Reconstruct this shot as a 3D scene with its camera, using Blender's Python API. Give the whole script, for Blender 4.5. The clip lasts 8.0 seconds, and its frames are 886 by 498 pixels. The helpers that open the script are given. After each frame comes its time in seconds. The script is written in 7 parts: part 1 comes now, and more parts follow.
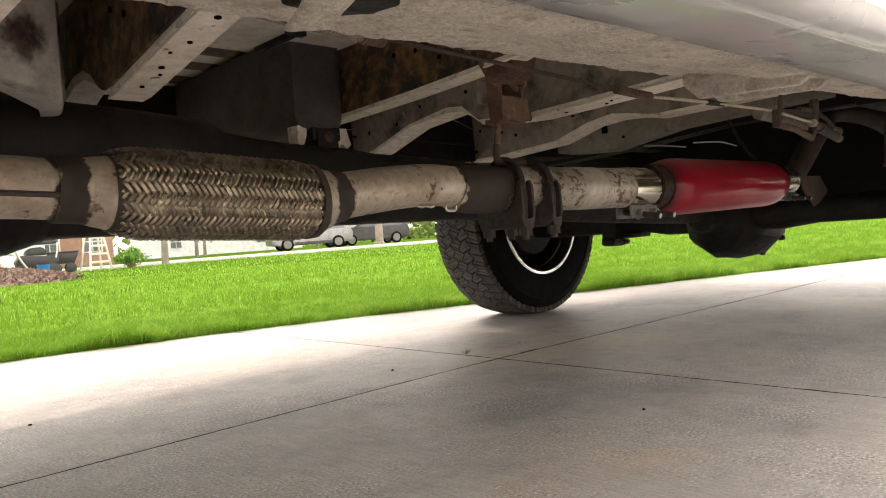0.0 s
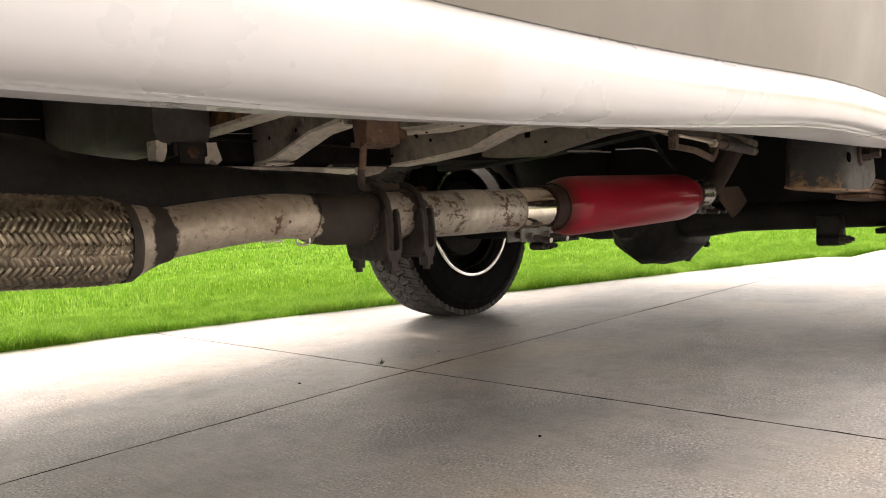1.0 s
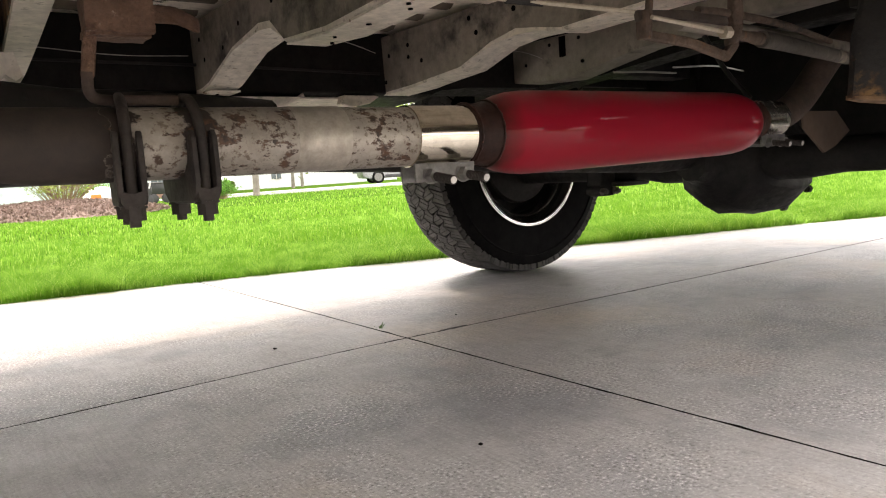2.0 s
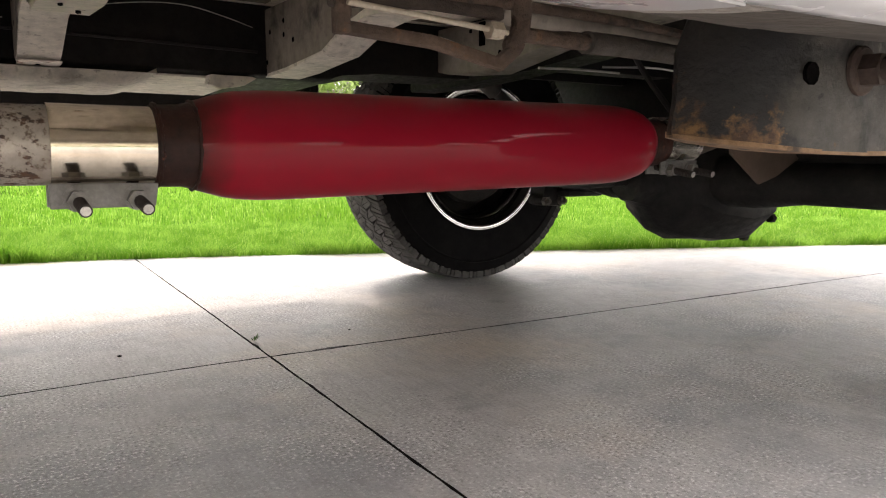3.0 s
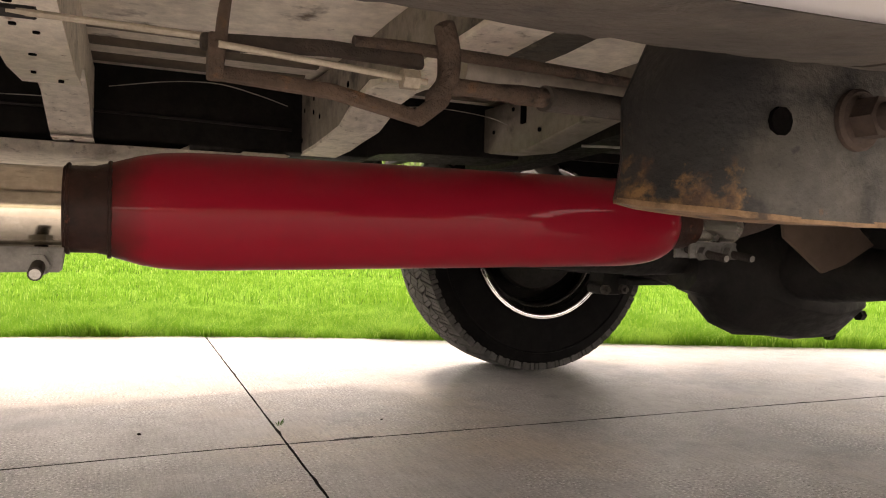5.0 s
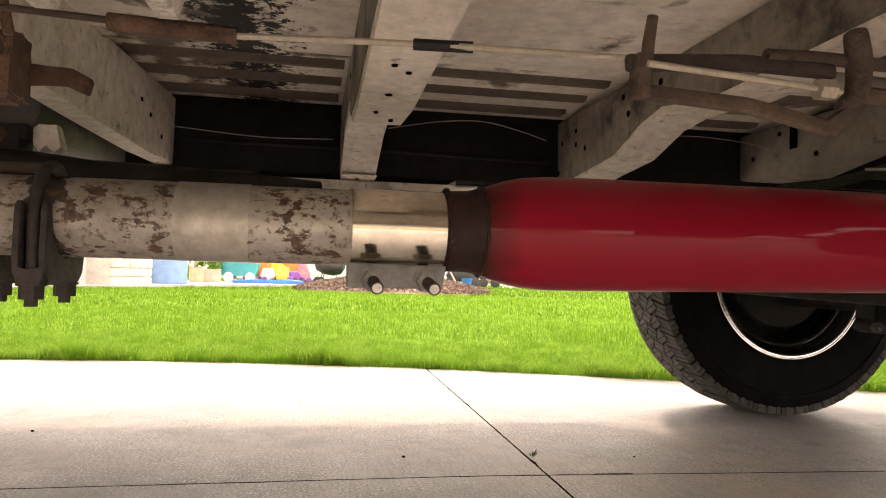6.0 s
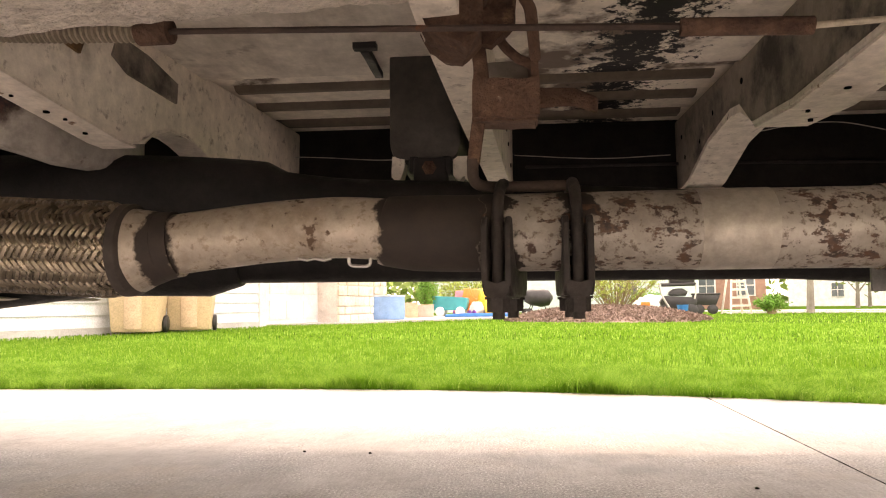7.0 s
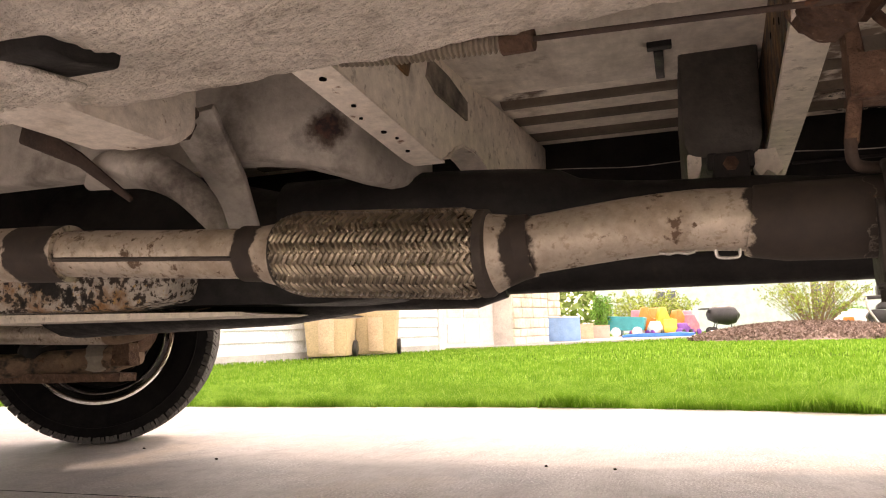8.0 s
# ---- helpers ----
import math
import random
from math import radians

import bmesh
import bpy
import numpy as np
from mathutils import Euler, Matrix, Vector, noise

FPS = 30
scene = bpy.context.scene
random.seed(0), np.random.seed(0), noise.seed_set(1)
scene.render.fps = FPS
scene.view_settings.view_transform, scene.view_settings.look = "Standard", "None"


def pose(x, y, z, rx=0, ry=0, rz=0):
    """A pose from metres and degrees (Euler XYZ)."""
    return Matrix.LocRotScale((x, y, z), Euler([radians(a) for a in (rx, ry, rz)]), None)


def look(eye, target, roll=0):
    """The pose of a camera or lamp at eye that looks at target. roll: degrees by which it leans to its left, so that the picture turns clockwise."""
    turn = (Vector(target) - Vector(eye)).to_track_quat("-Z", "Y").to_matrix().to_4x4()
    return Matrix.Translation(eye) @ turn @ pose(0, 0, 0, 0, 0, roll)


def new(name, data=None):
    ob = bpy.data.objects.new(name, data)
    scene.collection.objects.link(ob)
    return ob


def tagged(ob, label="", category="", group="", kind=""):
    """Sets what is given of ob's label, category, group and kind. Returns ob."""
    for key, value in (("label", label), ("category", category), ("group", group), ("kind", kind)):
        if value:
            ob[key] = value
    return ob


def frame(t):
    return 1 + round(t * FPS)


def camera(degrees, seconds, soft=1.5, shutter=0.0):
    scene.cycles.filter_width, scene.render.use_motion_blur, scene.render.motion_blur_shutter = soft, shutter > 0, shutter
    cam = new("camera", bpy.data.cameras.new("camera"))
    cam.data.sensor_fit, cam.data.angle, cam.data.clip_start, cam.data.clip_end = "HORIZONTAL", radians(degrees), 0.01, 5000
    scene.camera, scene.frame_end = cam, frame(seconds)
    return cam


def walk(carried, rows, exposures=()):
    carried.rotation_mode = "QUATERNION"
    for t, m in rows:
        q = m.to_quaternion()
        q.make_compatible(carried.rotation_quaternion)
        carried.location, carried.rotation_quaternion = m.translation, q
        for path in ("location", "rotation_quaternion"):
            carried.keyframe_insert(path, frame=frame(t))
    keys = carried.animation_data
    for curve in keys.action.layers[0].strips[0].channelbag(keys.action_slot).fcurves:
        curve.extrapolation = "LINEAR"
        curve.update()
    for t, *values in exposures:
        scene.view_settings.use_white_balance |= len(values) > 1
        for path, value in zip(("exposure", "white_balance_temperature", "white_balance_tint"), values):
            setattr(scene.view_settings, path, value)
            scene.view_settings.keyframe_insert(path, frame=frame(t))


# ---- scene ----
cam = camera(62.8, 8.0, 1.1)
PATH = [
    (0, (0.014, 0.016, 0.354), (1.41, 1.448, 0.311), -4.2),
    (0.5, (0.085, -0.011, 0.368), (1.531, 1.37, 0.344), -3.5),
    (1, (0.153, -0.024, 0.404), (1.624, 1.328, 0.314), -3.5),
    (1.2, (0.193, -0.025, 0.404), (1.622, 1.368, 0.273), -3.6),
    (2.3, (0.794, -0.003, 0.357), (1.908, 1.644, 0.138), -2.9),
    (2.5, (0.883, -0.004, 0.366), (1.977, 1.654, 0.135), -1.9),
    (3, (1.02, -0.009, 0.404), (2.099, 1.654, 0.138), 0.3),
    (3.5, (1.117, -0.04, 0.431), (2.172, 1.637, 0.157), 1.8),
    (4, (1.184, -0.007, 0.433), (2.196, 1.706, 0.228), 1.4),
    (4.2, (1.207, -0.001, 0.429), (2.204, 1.723, 0.252), 1.1),
    (5.3, (1.167, -0.002, 0.38), (1.88, 1.866, 0.395), 1.5),
    (5.5, (1.133, 0.005, 0.378), (1.757, 1.905, 0.409), 1.5),
    (6, (1.037, 0.038, 0.368), (1.407, 2.002, 0.441), 1.4),
    (6.5, (0.906, 0.051, 0.355), (1.007, 2.045, 0.468), 0.5),
    (7, (0.778, 0.068, 0.348), (0.61, 2.055, 0.504), -0.6),
    (7.5, (0.69, 0.055, 0.349), (0.264, 1.999, 0.55), -1.5),
    (8, (0.619, 0.036, 0.329), (0.01, 1.928, 0.557), -1.8),
]
walk(cam, [(t, look(eye, target, roll)) for t, eye, target, roll in PATH], exposures=[(0.0, 2.46, 8000, 15), (1.2, 2.54, 7900, 15), (2.3, 2.83, 7300, 15), (4.2, 2.68, 7400, 15), (5.3, 2.84, 8700, 22), (6.5, 2.72, 8900, 23), (8.0, 2.71, 8600, 26)])

# ---- light ----
SUN_EL, SUN_AZ = 48.0, 8.0
world = bpy.data.worlds.new("sky")
scene.world = world
world.use_nodes = True
wn = world.node_tree.nodes
sky = wn.new("ShaderNodeTexSky")
sky.sky_type, sky.sun_disc = "NISHITA", False
sky.sun_elevation, sky.sun_rotation = radians(SUN_EL), radians(SUN_AZ)
sky.air_density, sky.dust_density = 1.0, 2.0
haze = wn.new("ShaderNodeHueSaturation")
haze.inputs["Saturation"].default_value = 0.75
world.node_tree.links.new(sky.outputs[0], haze.inputs["Color"])
veil = wn.new("ShaderNodeMix")
veil.data_type = "RGBA"
veil.inputs["Factor"].default_value = 0.9
veil.inputs["B"].default_value = (5.0, 5.1, 5.35, 1)
world.node_tree.links.new(haze.outputs[0], veil.inputs["A"])
world.node_tree.links.new(veil.outputs["Result"], wn["Background"].inputs[0])
wn["Background"].inputs[1].default_value = 0.122
sun_data = bpy.data.lights.new("sun", "SUN")
sun_data.energy, sun_data.angle, sun_data.color = 0.28, radians(5.0), (1.0, 0.91, 0.82)
sun = new("sun", sun_data)
away = Vector((math.sin(radians(SUN_AZ)) * math.cos(radians(SUN_EL)), math.cos(radians(SUN_AZ)) * math.cos(radians(SUN_EL)), math.sin(radians(SUN_EL))))
sun.matrix_world = look(away * 50, (0, 0, 0))


# ---- materials ----
def graph(name):
    m = bpy.data.materials.new(name)
    m.use_nodes = True
    return m, m.node_tree.nodes, m.node_tree.links, m.node_tree.nodes["Principled BSDF"]


def noise_tex(n, l, coord, scale, detail=6.0, rough=0.6, stretch=None):
    if stretch:
        mp = n.new("ShaderNodeMapping")
        mp.inputs["Scale"].default_value = stretch
        l.new(coord, mp.inputs["Vector"])
        coord = mp.outputs[0]
    t = n.new("ShaderNodeTexNoise")
    t.inputs["Scale"].default_value, t.inputs["Detail"].default_value, t.inputs["Roughness"].default_value = scale, detail, rough
    l.new(coord, t.inputs["Vector"])
    return t.outputs["Fac"]


def ramp(n, l, fac, lo, hi):
    r = n.new("ShaderNodeMapRange")
    r.inputs["From Min"].default_value, r.inputs["From Max"].default_value = lo, hi
    l.new(fac, r.inputs["Value"])
    return r.outputs[0]


def mixed(n, l, fac, a, b):
    m = n.new("ShaderNodeMix")
    m.data_type = "RGBA"
    l.new(fac, m.inputs["Factor"])
    for sock, v in ((m.inputs["A"], a), (m.inputs["B"], b)):
        if isinstance(v, tuple):
            sock.default_value = (*v, 1)
        else:
            l.new(v, sock)
    return m.outputs["Result"]


def math_node(n, l, op, a, b=None):
    m = n.new("ShaderNodeMath")
    m.operation = op
    for sock, v in zip(m.inputs, (a, b)):
        if v is None:
            continue
        if isinstance(v, (int, float)):
            sock.default_value = v
        else:
            l.new(v, sock)
    return m.outputs[0]


def surf(name, base, alt, scale=12.0, rough=(0.55, 0.8), metal=0.0, bump=0.15, bscale=160.0, depth=0.002, spots=(), stretch=None, island=0.0, spec=0.5, grain=0.45):
    """A worn surface: two tones mixed by coarse noise, stains (colour, scale, from, to[, roughness]) over them, fine relief."""
    m, n, l, b = graph(name)
    co = n.new("ShaderNodeTexCoord").outputs["Object"]
    col = mixed(n, l, ramp(n, l, noise_tex(n, l, co, scale, stretch=stretch), 0.32, 0.68), base, alt)
    r = ramp(n, l, noise_tex(n, l, co, scale * 3.1), 0.3, 0.7)
    rr = n.new("ShaderNodeMapRange")
    rr.inputs["To Min"].default_value, rr.inputs["To Max"].default_value = rough
    l.new(r, rr.inputs["Value"])
    rough_out = rr.outputs[0]
    metal_out = metal
    for sp in spots:
        f = ramp(n, l, noise_tex(n, l, co, sp[1], 8.0, 0.65), sp[2], sp[3])
        col = mixed(n, l, f, col, sp[0])
        if metal:
            metal_out = math_node(n, l, "MULTIPLY", math_node(n, l, "SUBTRACT", 1.0, f), metal_out)
        if len(sp) > 4:
            mx = n.new("ShaderNodeMix")
            l.new(f, mx.inputs[0])
            l.new(rough_out, mx.inputs[2])
            mx.inputs[3].default_value = sp[4]
            rough_out = mx.outputs[0]
    if grain:
        # fine mottling and broad unevenness over all tones
        fine = ramp(n, l, noise_tex(n, l, co, scale * 7.3, 9.0, 0.7), 0.25, 0.75)
        wide = ramp(n, l, noise_tex(n, l, co, scale * 0.4, 3.0, 0.5), 0.3, 0.7)
        both = math_node(n, l, "ADD", math_node(n, l, "MULTIPLY", fine, 1.2 * grain), math_node(n, l, "MULTIPLY", wide, 0.6 * grain))
        hs = n.new("ShaderNodeHueSaturation")
        l.new(math_node(n, l, "ADD", both, 1.0 - 0.9 * grain), hs.inputs["Value"])
        l.new(col, hs.inputs["Color"])
        col = hs.outputs[0]
    if island:
        g = n.new("ShaderNodeNewGeometry")
        h = n.new("ShaderNodeHueSaturation")
        v = n.new("ShaderNodeMapRange")
        v.inputs["To Min"].default_value, v.inputs["To Max"].default_value = 1 - island, 1 + island
        l.new(g.outputs["Random Per Island"], v.inputs["Value"])
        l.new(v.outputs[0], h.inputs["Value"])
        l.new(col, h.inputs["Color"])
        col = h.outputs[0]
    l.new(col, b.inputs["Base Color"])
    l.new(rough_out, b.inputs["Roughness"])
    b.inputs["Specular IOR Level"].default_value = spec
    if isinstance(metal_out, (int, float)):
        b.inputs["Metallic"].default_value = metal_out
    else:
        l.new(metal_out, b.inputs["Metallic"])
    if bump:
        bp = n.new("ShaderNodeBump")
        bp.inputs["Strength"].default_value, bp.inputs["Distance"].default_value = bump, depth
        l.new(noise_tex(n, l, co, bscale, 5.0), bp.inputs["Height"])
        l.new(bp.outputs[0], b.inputs["Normal"])
    return m


RUST = (0.16, 0.062, 0.026)
DARK_RUST = (0.055, 0.026, 0.016)
M = {}
def concrete_mat():
    """Broom-finished concrete: fine drawn lines across the drive, grit, pits, grey and tan patches."""
    m = surf("concrete", (0.445, 0.43, 0.42), (0.51, 0.49, 0.475), 3.0, (0.42, 0.62), 0, 0.5, 330.0, 0.003, spec=0.5, grain=0.3,
             spots=(((0.33, 0.33, 0.34), 1.7, 0.49, 0.62), ((0.53, 0.46, 0.39), 1.2, 0.50, 0.66), ((0.30, 0.29, 0.285), 7.0, 0.56, 0.76), ((0.12, 0.10, 0.085), 46.0, 0.73, 0.75)))
    n, l, b = m.node_tree.nodes, m.node_tree.links, m.node_tree.nodes["Principled BSDF"]
    co = n.new("ShaderNodeTexCoord").outputs["Object"]
    lines = noise_tex(n, l, co, 170.0, 4.0, 0.65, (1.0, 0.07, 1.0))
    old = b.inputs["Base Color"].links[0].from_socket
    old = mixed(n, l, math_node(n, l, "MULTIPLY", ramp(n, l, lines, 0.58, 0.38), 0.30), old, (0.24, 0.225, 0.21))
    # grit: pale sand grains in worn patches, dark pits between them
    worn = ramp(n, l, noise_tex(n, l, co, 3.2, 6.0, 0.65), 0.42, 0.60)
    grit = noise_tex(n, l, co, 185.0, 3.0, 0.65)
    old = mixed(n, l, math_node(n, l, "MULTIPLY", ramp(n, l, grit, 0.56, 0.63), math_node(n, l, "ADD", math_node(n, l, "MULTIPLY", worn, 0.7), 0.2)), old, (0.84, 0.82, 0.81))
    old = mixed(n, l, math_node(n, l, "MULTIPLY", ramp(n, l, grit, 0.44, 0.37), math_node(n, l, "ADD", math_node(n, l, "MULTIPLY", worn, 0.6), 0.25)), old, (0.13, 0.122, 0.118))
    l.new(old, b.inputs["Base Color"])
    first = b.inputs["Normal"].links[0].from_node
    bp = n.new("ShaderNodeBump")
    bp.inputs["Strength"].default_value, bp.inputs["Distance"].default_value = 0.6, 0.002
    l.new(lines, bp.inputs["Height"])
    l.new(first.outputs[0], bp.inputs["Normal"])
    gp = n.new("ShaderNodeBump")
    gp.inputs["Strength"].default_value, gp.inputs["Distance"].default_value = 0.3, 0.003
    l.new(grit, gp.inputs["Height"])
    l.new(bp.outputs[0], gp.inputs["Normal"])
    l.new(gp.outputs[0], b.inputs["Normal"])
    return m


M["concrete"] = concrete_mat()
M["joint"] = surf("joint_dirt", (0.006, 0.0055, 0.005), (0.014, 0.012, 0.01), 40.0, (0.85, 1.0), spec=0.1)
M["stain"] = surf("damp_dirt", (0.02, 0.018, 0.016), (0.10, 0.095, 0.09), 60.0, (0.6, 0.9), spec=0.3)
M["weed"] = surf("weed_leaf", (0.05, 0.13, 0.03), (0.08, 0.18, 0.04), 40.0, (0.5, 0.7))
M["soil"] = surf("lawn_soil", (0.05, 0.11, 0.014), (0.085, 0.17, 0.025), 2.0, (0.9, 1.0), 0, 0.6, 40, 0.03, spec=0.0)
M["tan"] = surf("dusty_steel", (0.68, 0.615, 0.53), (0.80, 0.735, 0.645), 7.0, (0.6, 0.85), 0.0, 0.25, 220, 0.002,
                spots=(((0.30, 0.26, 0.22), 7.0, 0.56, 0.76), ((0.10, 0.06, 0.04), 26.0, 0.67, 0.72), ((0.36, 0.31, 0.26), 60.0, 0.57, 0.68), ((0.16, 0.13, 0.105), 3.0, 0.62, 0.74)))
# pale tone with ground-bounce light painted in, stains and rust flecks over it
M["cream"] = surf("bounce_lit_flange", (0.66, 0.59, 0.51), (0.76, 0.69, 0.61), 9.0, (0.7, 0.9), 0.0, 0.35, 180, 0.003,
                  spots=(((0.42, 0.34, 0.27), 11.0, 0.57, 0.74), ((0.20, 0.105, 0.062), 34.0, 0.615, 0.68)))
M["grey_steel"] = surf("dusty_grey_steel", (0.17, 0.15, 0.125), (0.26, 0.23, 0.195), 9.0, (0.55, 0.8), 0.0, 0.2, 200, 0.002,
                       spots=(((0.06, 0.05, 0.045), 14.0, 0.6, 0.72), (RUST, 22.0, 0.70, 0.78)))
M["black_steel"] = surf("grimy_black_steel", (0.012, 0.0118, 0.0125), (0.026, 0.024, 0.023), 14.0, (0.45, 0.75), 0.0, 0.3, 120, 0.003,
                        spots=(((0.035, 0.03, 0.026), 18.0, 0.62, 0.78),), spec=0.2)
def undercoat_mat():
    """Pebbly undercoat, darker along the outer edge: caked road dirt with shade painted in."""
    m = surf("undercoated_sill", (0.70, 0.635, 0.55), (0.82, 0.75, 0.665), 30.0, (0.7, 0.9), 0.0, 1.0, 150.0, 0.012,
                          spots=(((0.30, 0.255, 0.21), 4.0, 0.60, 0.80), ((0.54, 0.475, 0.40), 45.0, 0.50, 0.66), ((0.40, 0.335, 0.275), 150.0, 0.60, 0.72), ((0.26, 0.13, 0.06), 17.0, 0.71, 0.75)))
    n, l, b = m.node_tree.nodes, m.node_tree.links, m.node_tree.nodes["Principled BSDF"]
    co = n.new("ShaderNodeTexCoord").outputs["Object"]
    xyz = n.new("ShaderNodeSeparateXYZ")
    l.new(co, xyz.inputs[0])
    y = math_node(n, l, "ADD", xyz.outputs["Y"], math_node(n, l, "MULTIPLY", math_node(n, l, "SUBTRACT", noise_tex(n, l, co, 6.0, 8.0, 0.65), 0.5), 0.16))
    # one mask for the edge's dirt and its painted shade
    caked = math_node(n, l, "MULTIPLY", ramp(n, l, y, -0.87, -0.97), 0.65)
    l.new(mixed(n, l, caked, b.inputs["Base Color"].links[0].from_socket, (0.20, 0.188, 0.176)), b.inputs["Base Color"])
    return m


M["undercoat"] = undercoat_mat()
M["silver"] = surf("silver_paint", (0.475, 0.475, 0.49), (0.55, 0.55, 0.565), 3.0, (0.24, 0.34), 0.0, 0.03, 300, 0.0005, spots=(((0.48, 0.45, 0.41), 9.0, 0.56, 0.74), ((0.25, 0.21, 0.17), 70.0, 0.72, 0.76)), stretch=(0.3, 1.0, 1.0), grain=0.08)
M["silver"].node_tree.nodes["Principled BSDF"].inputs["Coat Weight"].default_value = 0.4
# tan tone carries the panel's dull beige reflection as colour
M["dull_reflection"] = surf("dull_reflection_paint", (0.13, 0.117, 0.101), (0.178, 0.161, 0.142), 2.5, (0.5, 0.7), 0.0, 0.05, 200, 0.001, spots=(((0.16, 0.14, 0.115), 5.0, 0.50, 0.70), ((0.09, 0.07, 0.055), 60.0, 0.66, 0.72)), stretch=(0.35, 1.0, 1.0), grain=0.15)
M["rusty"] = surf("rusty_steel", (0.085, 0.046, 0.03), (0.155, 0.088, 0.057), 30.0, (0.75, 0.95), 0.0, 1.0, 140, 0.006,
                  spots=((DARK_RUST, 24.0, 0.50, 0.62), ((0.26, 0.16, 0.09), 35.0, 0.60, 0.70), ((0.34, 0.28, 0.22), 60.0, 0.64, 0.72)))
M["bar_rust"] = surf("weathered_bar", (0.055, 0.037, 0.027), (0.115, 0.076, 0.053), 26.0, (0.7, 0.92), 0.0, 0.9, 140, 0.005, spots=(((0.15, 0.075, 0.035), 34.0, 0.60, 0.70), ((0.022, 0.017, 0.014), 22.0, 0.56, 0.66)))
M["bar_dark"] = surf("weathered_dark_bar", (0.032, 0.025, 0.020), (0.065, 0.047, 0.036), 26.0, (0.7, 0.92), 0.0, 0.8, 140, 0.004)
M["rust_dark"] = surf("dark_scale", (0.035, 0.024, 0.02), (0.07, 0.045, 0.034), 35.0, (0.7, 0.9), 0.0, 0.5, 200, 0.002,
                      spots=((RUST, 30.0, 0.66, 0.76),))
def banded(m, bands, ragged=0.018):
    """Soot-black bands round a pipe, (centre, half width) along it, with ragged edges."""
    n, l, b = m.node_tree.nodes, m.node_tree.links, m.node_tree.nodes["Principled BSDF"]
    co = n.new("ShaderNodeTexCoord").outputs["Object"]
    xyz = n.new("ShaderNodeSeparateXYZ")
    l.new(co, xyz.inputs[0])
    wob = math_node(n, l, "MULTIPLY", math_node(n, l, "SUBTRACT", noise_tex(n, l, co, 34.0, 7.0, 0.6), 0.5), ragged * 2)
    x = math_node(n, l, "ADD", xyz.outputs["X"], wob)
    total = None
    for c, half in bands:
        f = ramp(n, l, math_node(n, l, "ABSOLUTE", math_node(n, l, "SUBTRACT", x, c)), half + 0.0015, half - 0.0015)
        total = f if total is None else math_node(n, l, "MAXIMUM", total, f)
    dark = mixed(n, l, noise_tex(n, l, co, 60.0, 6.0), (0.012, 0.010, 0.010), (0.05, 0.034, 0.026))
    l.new(mixed(n, l, total, b.inputs["Base Color"].links[0].from_socket, dark), b.inputs["Base Color"])
    for sock, v in (("Roughness", 0.8), ("Metallic", 0.0)):
        mx = n.new("ShaderNodeMix")
        l.new(total, mx.inputs[0])
        l.new(b.inputs[sock].links[0].from_socket, mx.inputs[2])
        mx.inputs[3].default_value = v
        l.new(mx.outputs[0], b.inputs[sock])
    return m


M["pipe"] = banded(surf("tarnished_pipe", (0.40, 0.34, 0.28), (0.50, 0.43, 0.36), 10.0, (0.36, 0.52), 0.4, 0.25, 200, 0.0015,
                        spots=(((0.25, 0.19, 0.14), 14.0, 0.50, 0.70, 0.6), ((0.10, 0.06, 0.038), 55.0, 0.58, 0.63, 0.8), ((0.28, 0.22, 0.165), 130.0, 0.54, 0.64, 0.6), ((0.55, 0.47, 0.37), 36.0, 0.66, 0.74, 0.4))),
                   ((-0.704, 0.032), (-0.434, 0.014), (-0.163, 0.012), (0.072, 0.046), (-1.02, 0.03), (-0.93, 0.012)))
M["spotted"] = surf("rust_spotted_pipe", (0.31, 0.278, 0.242), (0.41, 0.37, 0.325), 9.0, (0.34, 0.5), 0.45, 0.15, 240, 0.001,
                    spots=(((0.25, 0.215, 0.18), 22.0, 0.46, 0.66, 0.6), ((0.15, 0.115, 0.09), 150.0, 0.55, 0.63, 0.8), ((0.075, 0.045, 0.034), 62.0, 0.60, 0.66, 0.85)))
M["spotted"] = banded(M["spotted"], ((0.092, 0.022), (0.125, 0.012), (0.185, 0.011)), 0.03)


def rust_patches(m, places, reach):
    """Scabs of dark rust gathered about places along the pipe."""
    n, l, b = m.node_tree.nodes, m.node_tree.links, m.node_tree.nodes["Principled BSDF"]
    co = n.new("ShaderNodeTexCoord").outputs["Object"]
    xyz = n.new("ShaderNodeSeparateXYZ")
    l.new(co, xyz.inputs[0])
    near = None
    for at in places:
        f = ramp(n, l, math_node(n, l, "ABSOLUTE", math_node(n, l, "SUBTRACT", xyz.outputs["X"], at)), reach, reach * 0.3)
        near = f if near is None else math_node(n, l, "MAXIMUM", near, f)
    scab = ramp(n, l, math_node(n, l, "ADD", math_node(n, l, "MULTIPLY", near, 0.105), noise_tex(n, l, co, 95.0, 6.0, 0.65, (0.6, 1.0, 1.0))), 0.63, 0.67)
    rust = mixed(n, l, ramp(n, l, noise_tex(n, l, co, 150.0, 4.0), 0.4, 0.6), (0.035, 0.02, 0.014), (0.10, 0.05, 0.03))
    l.new(mixed(n, l, scab, b.inputs["Base Color"].links[0].from_socket, rust), b.inputs["Base Color"])
    inv = math_node(n, l, "SUBTRACT", 1.0, scab)
    s = b.inputs["Metallic"]
    l.new(math_node(n, l, "MULTIPLY", inv, s.links[0].from_socket if s.links else s.default_value), s)
    return m


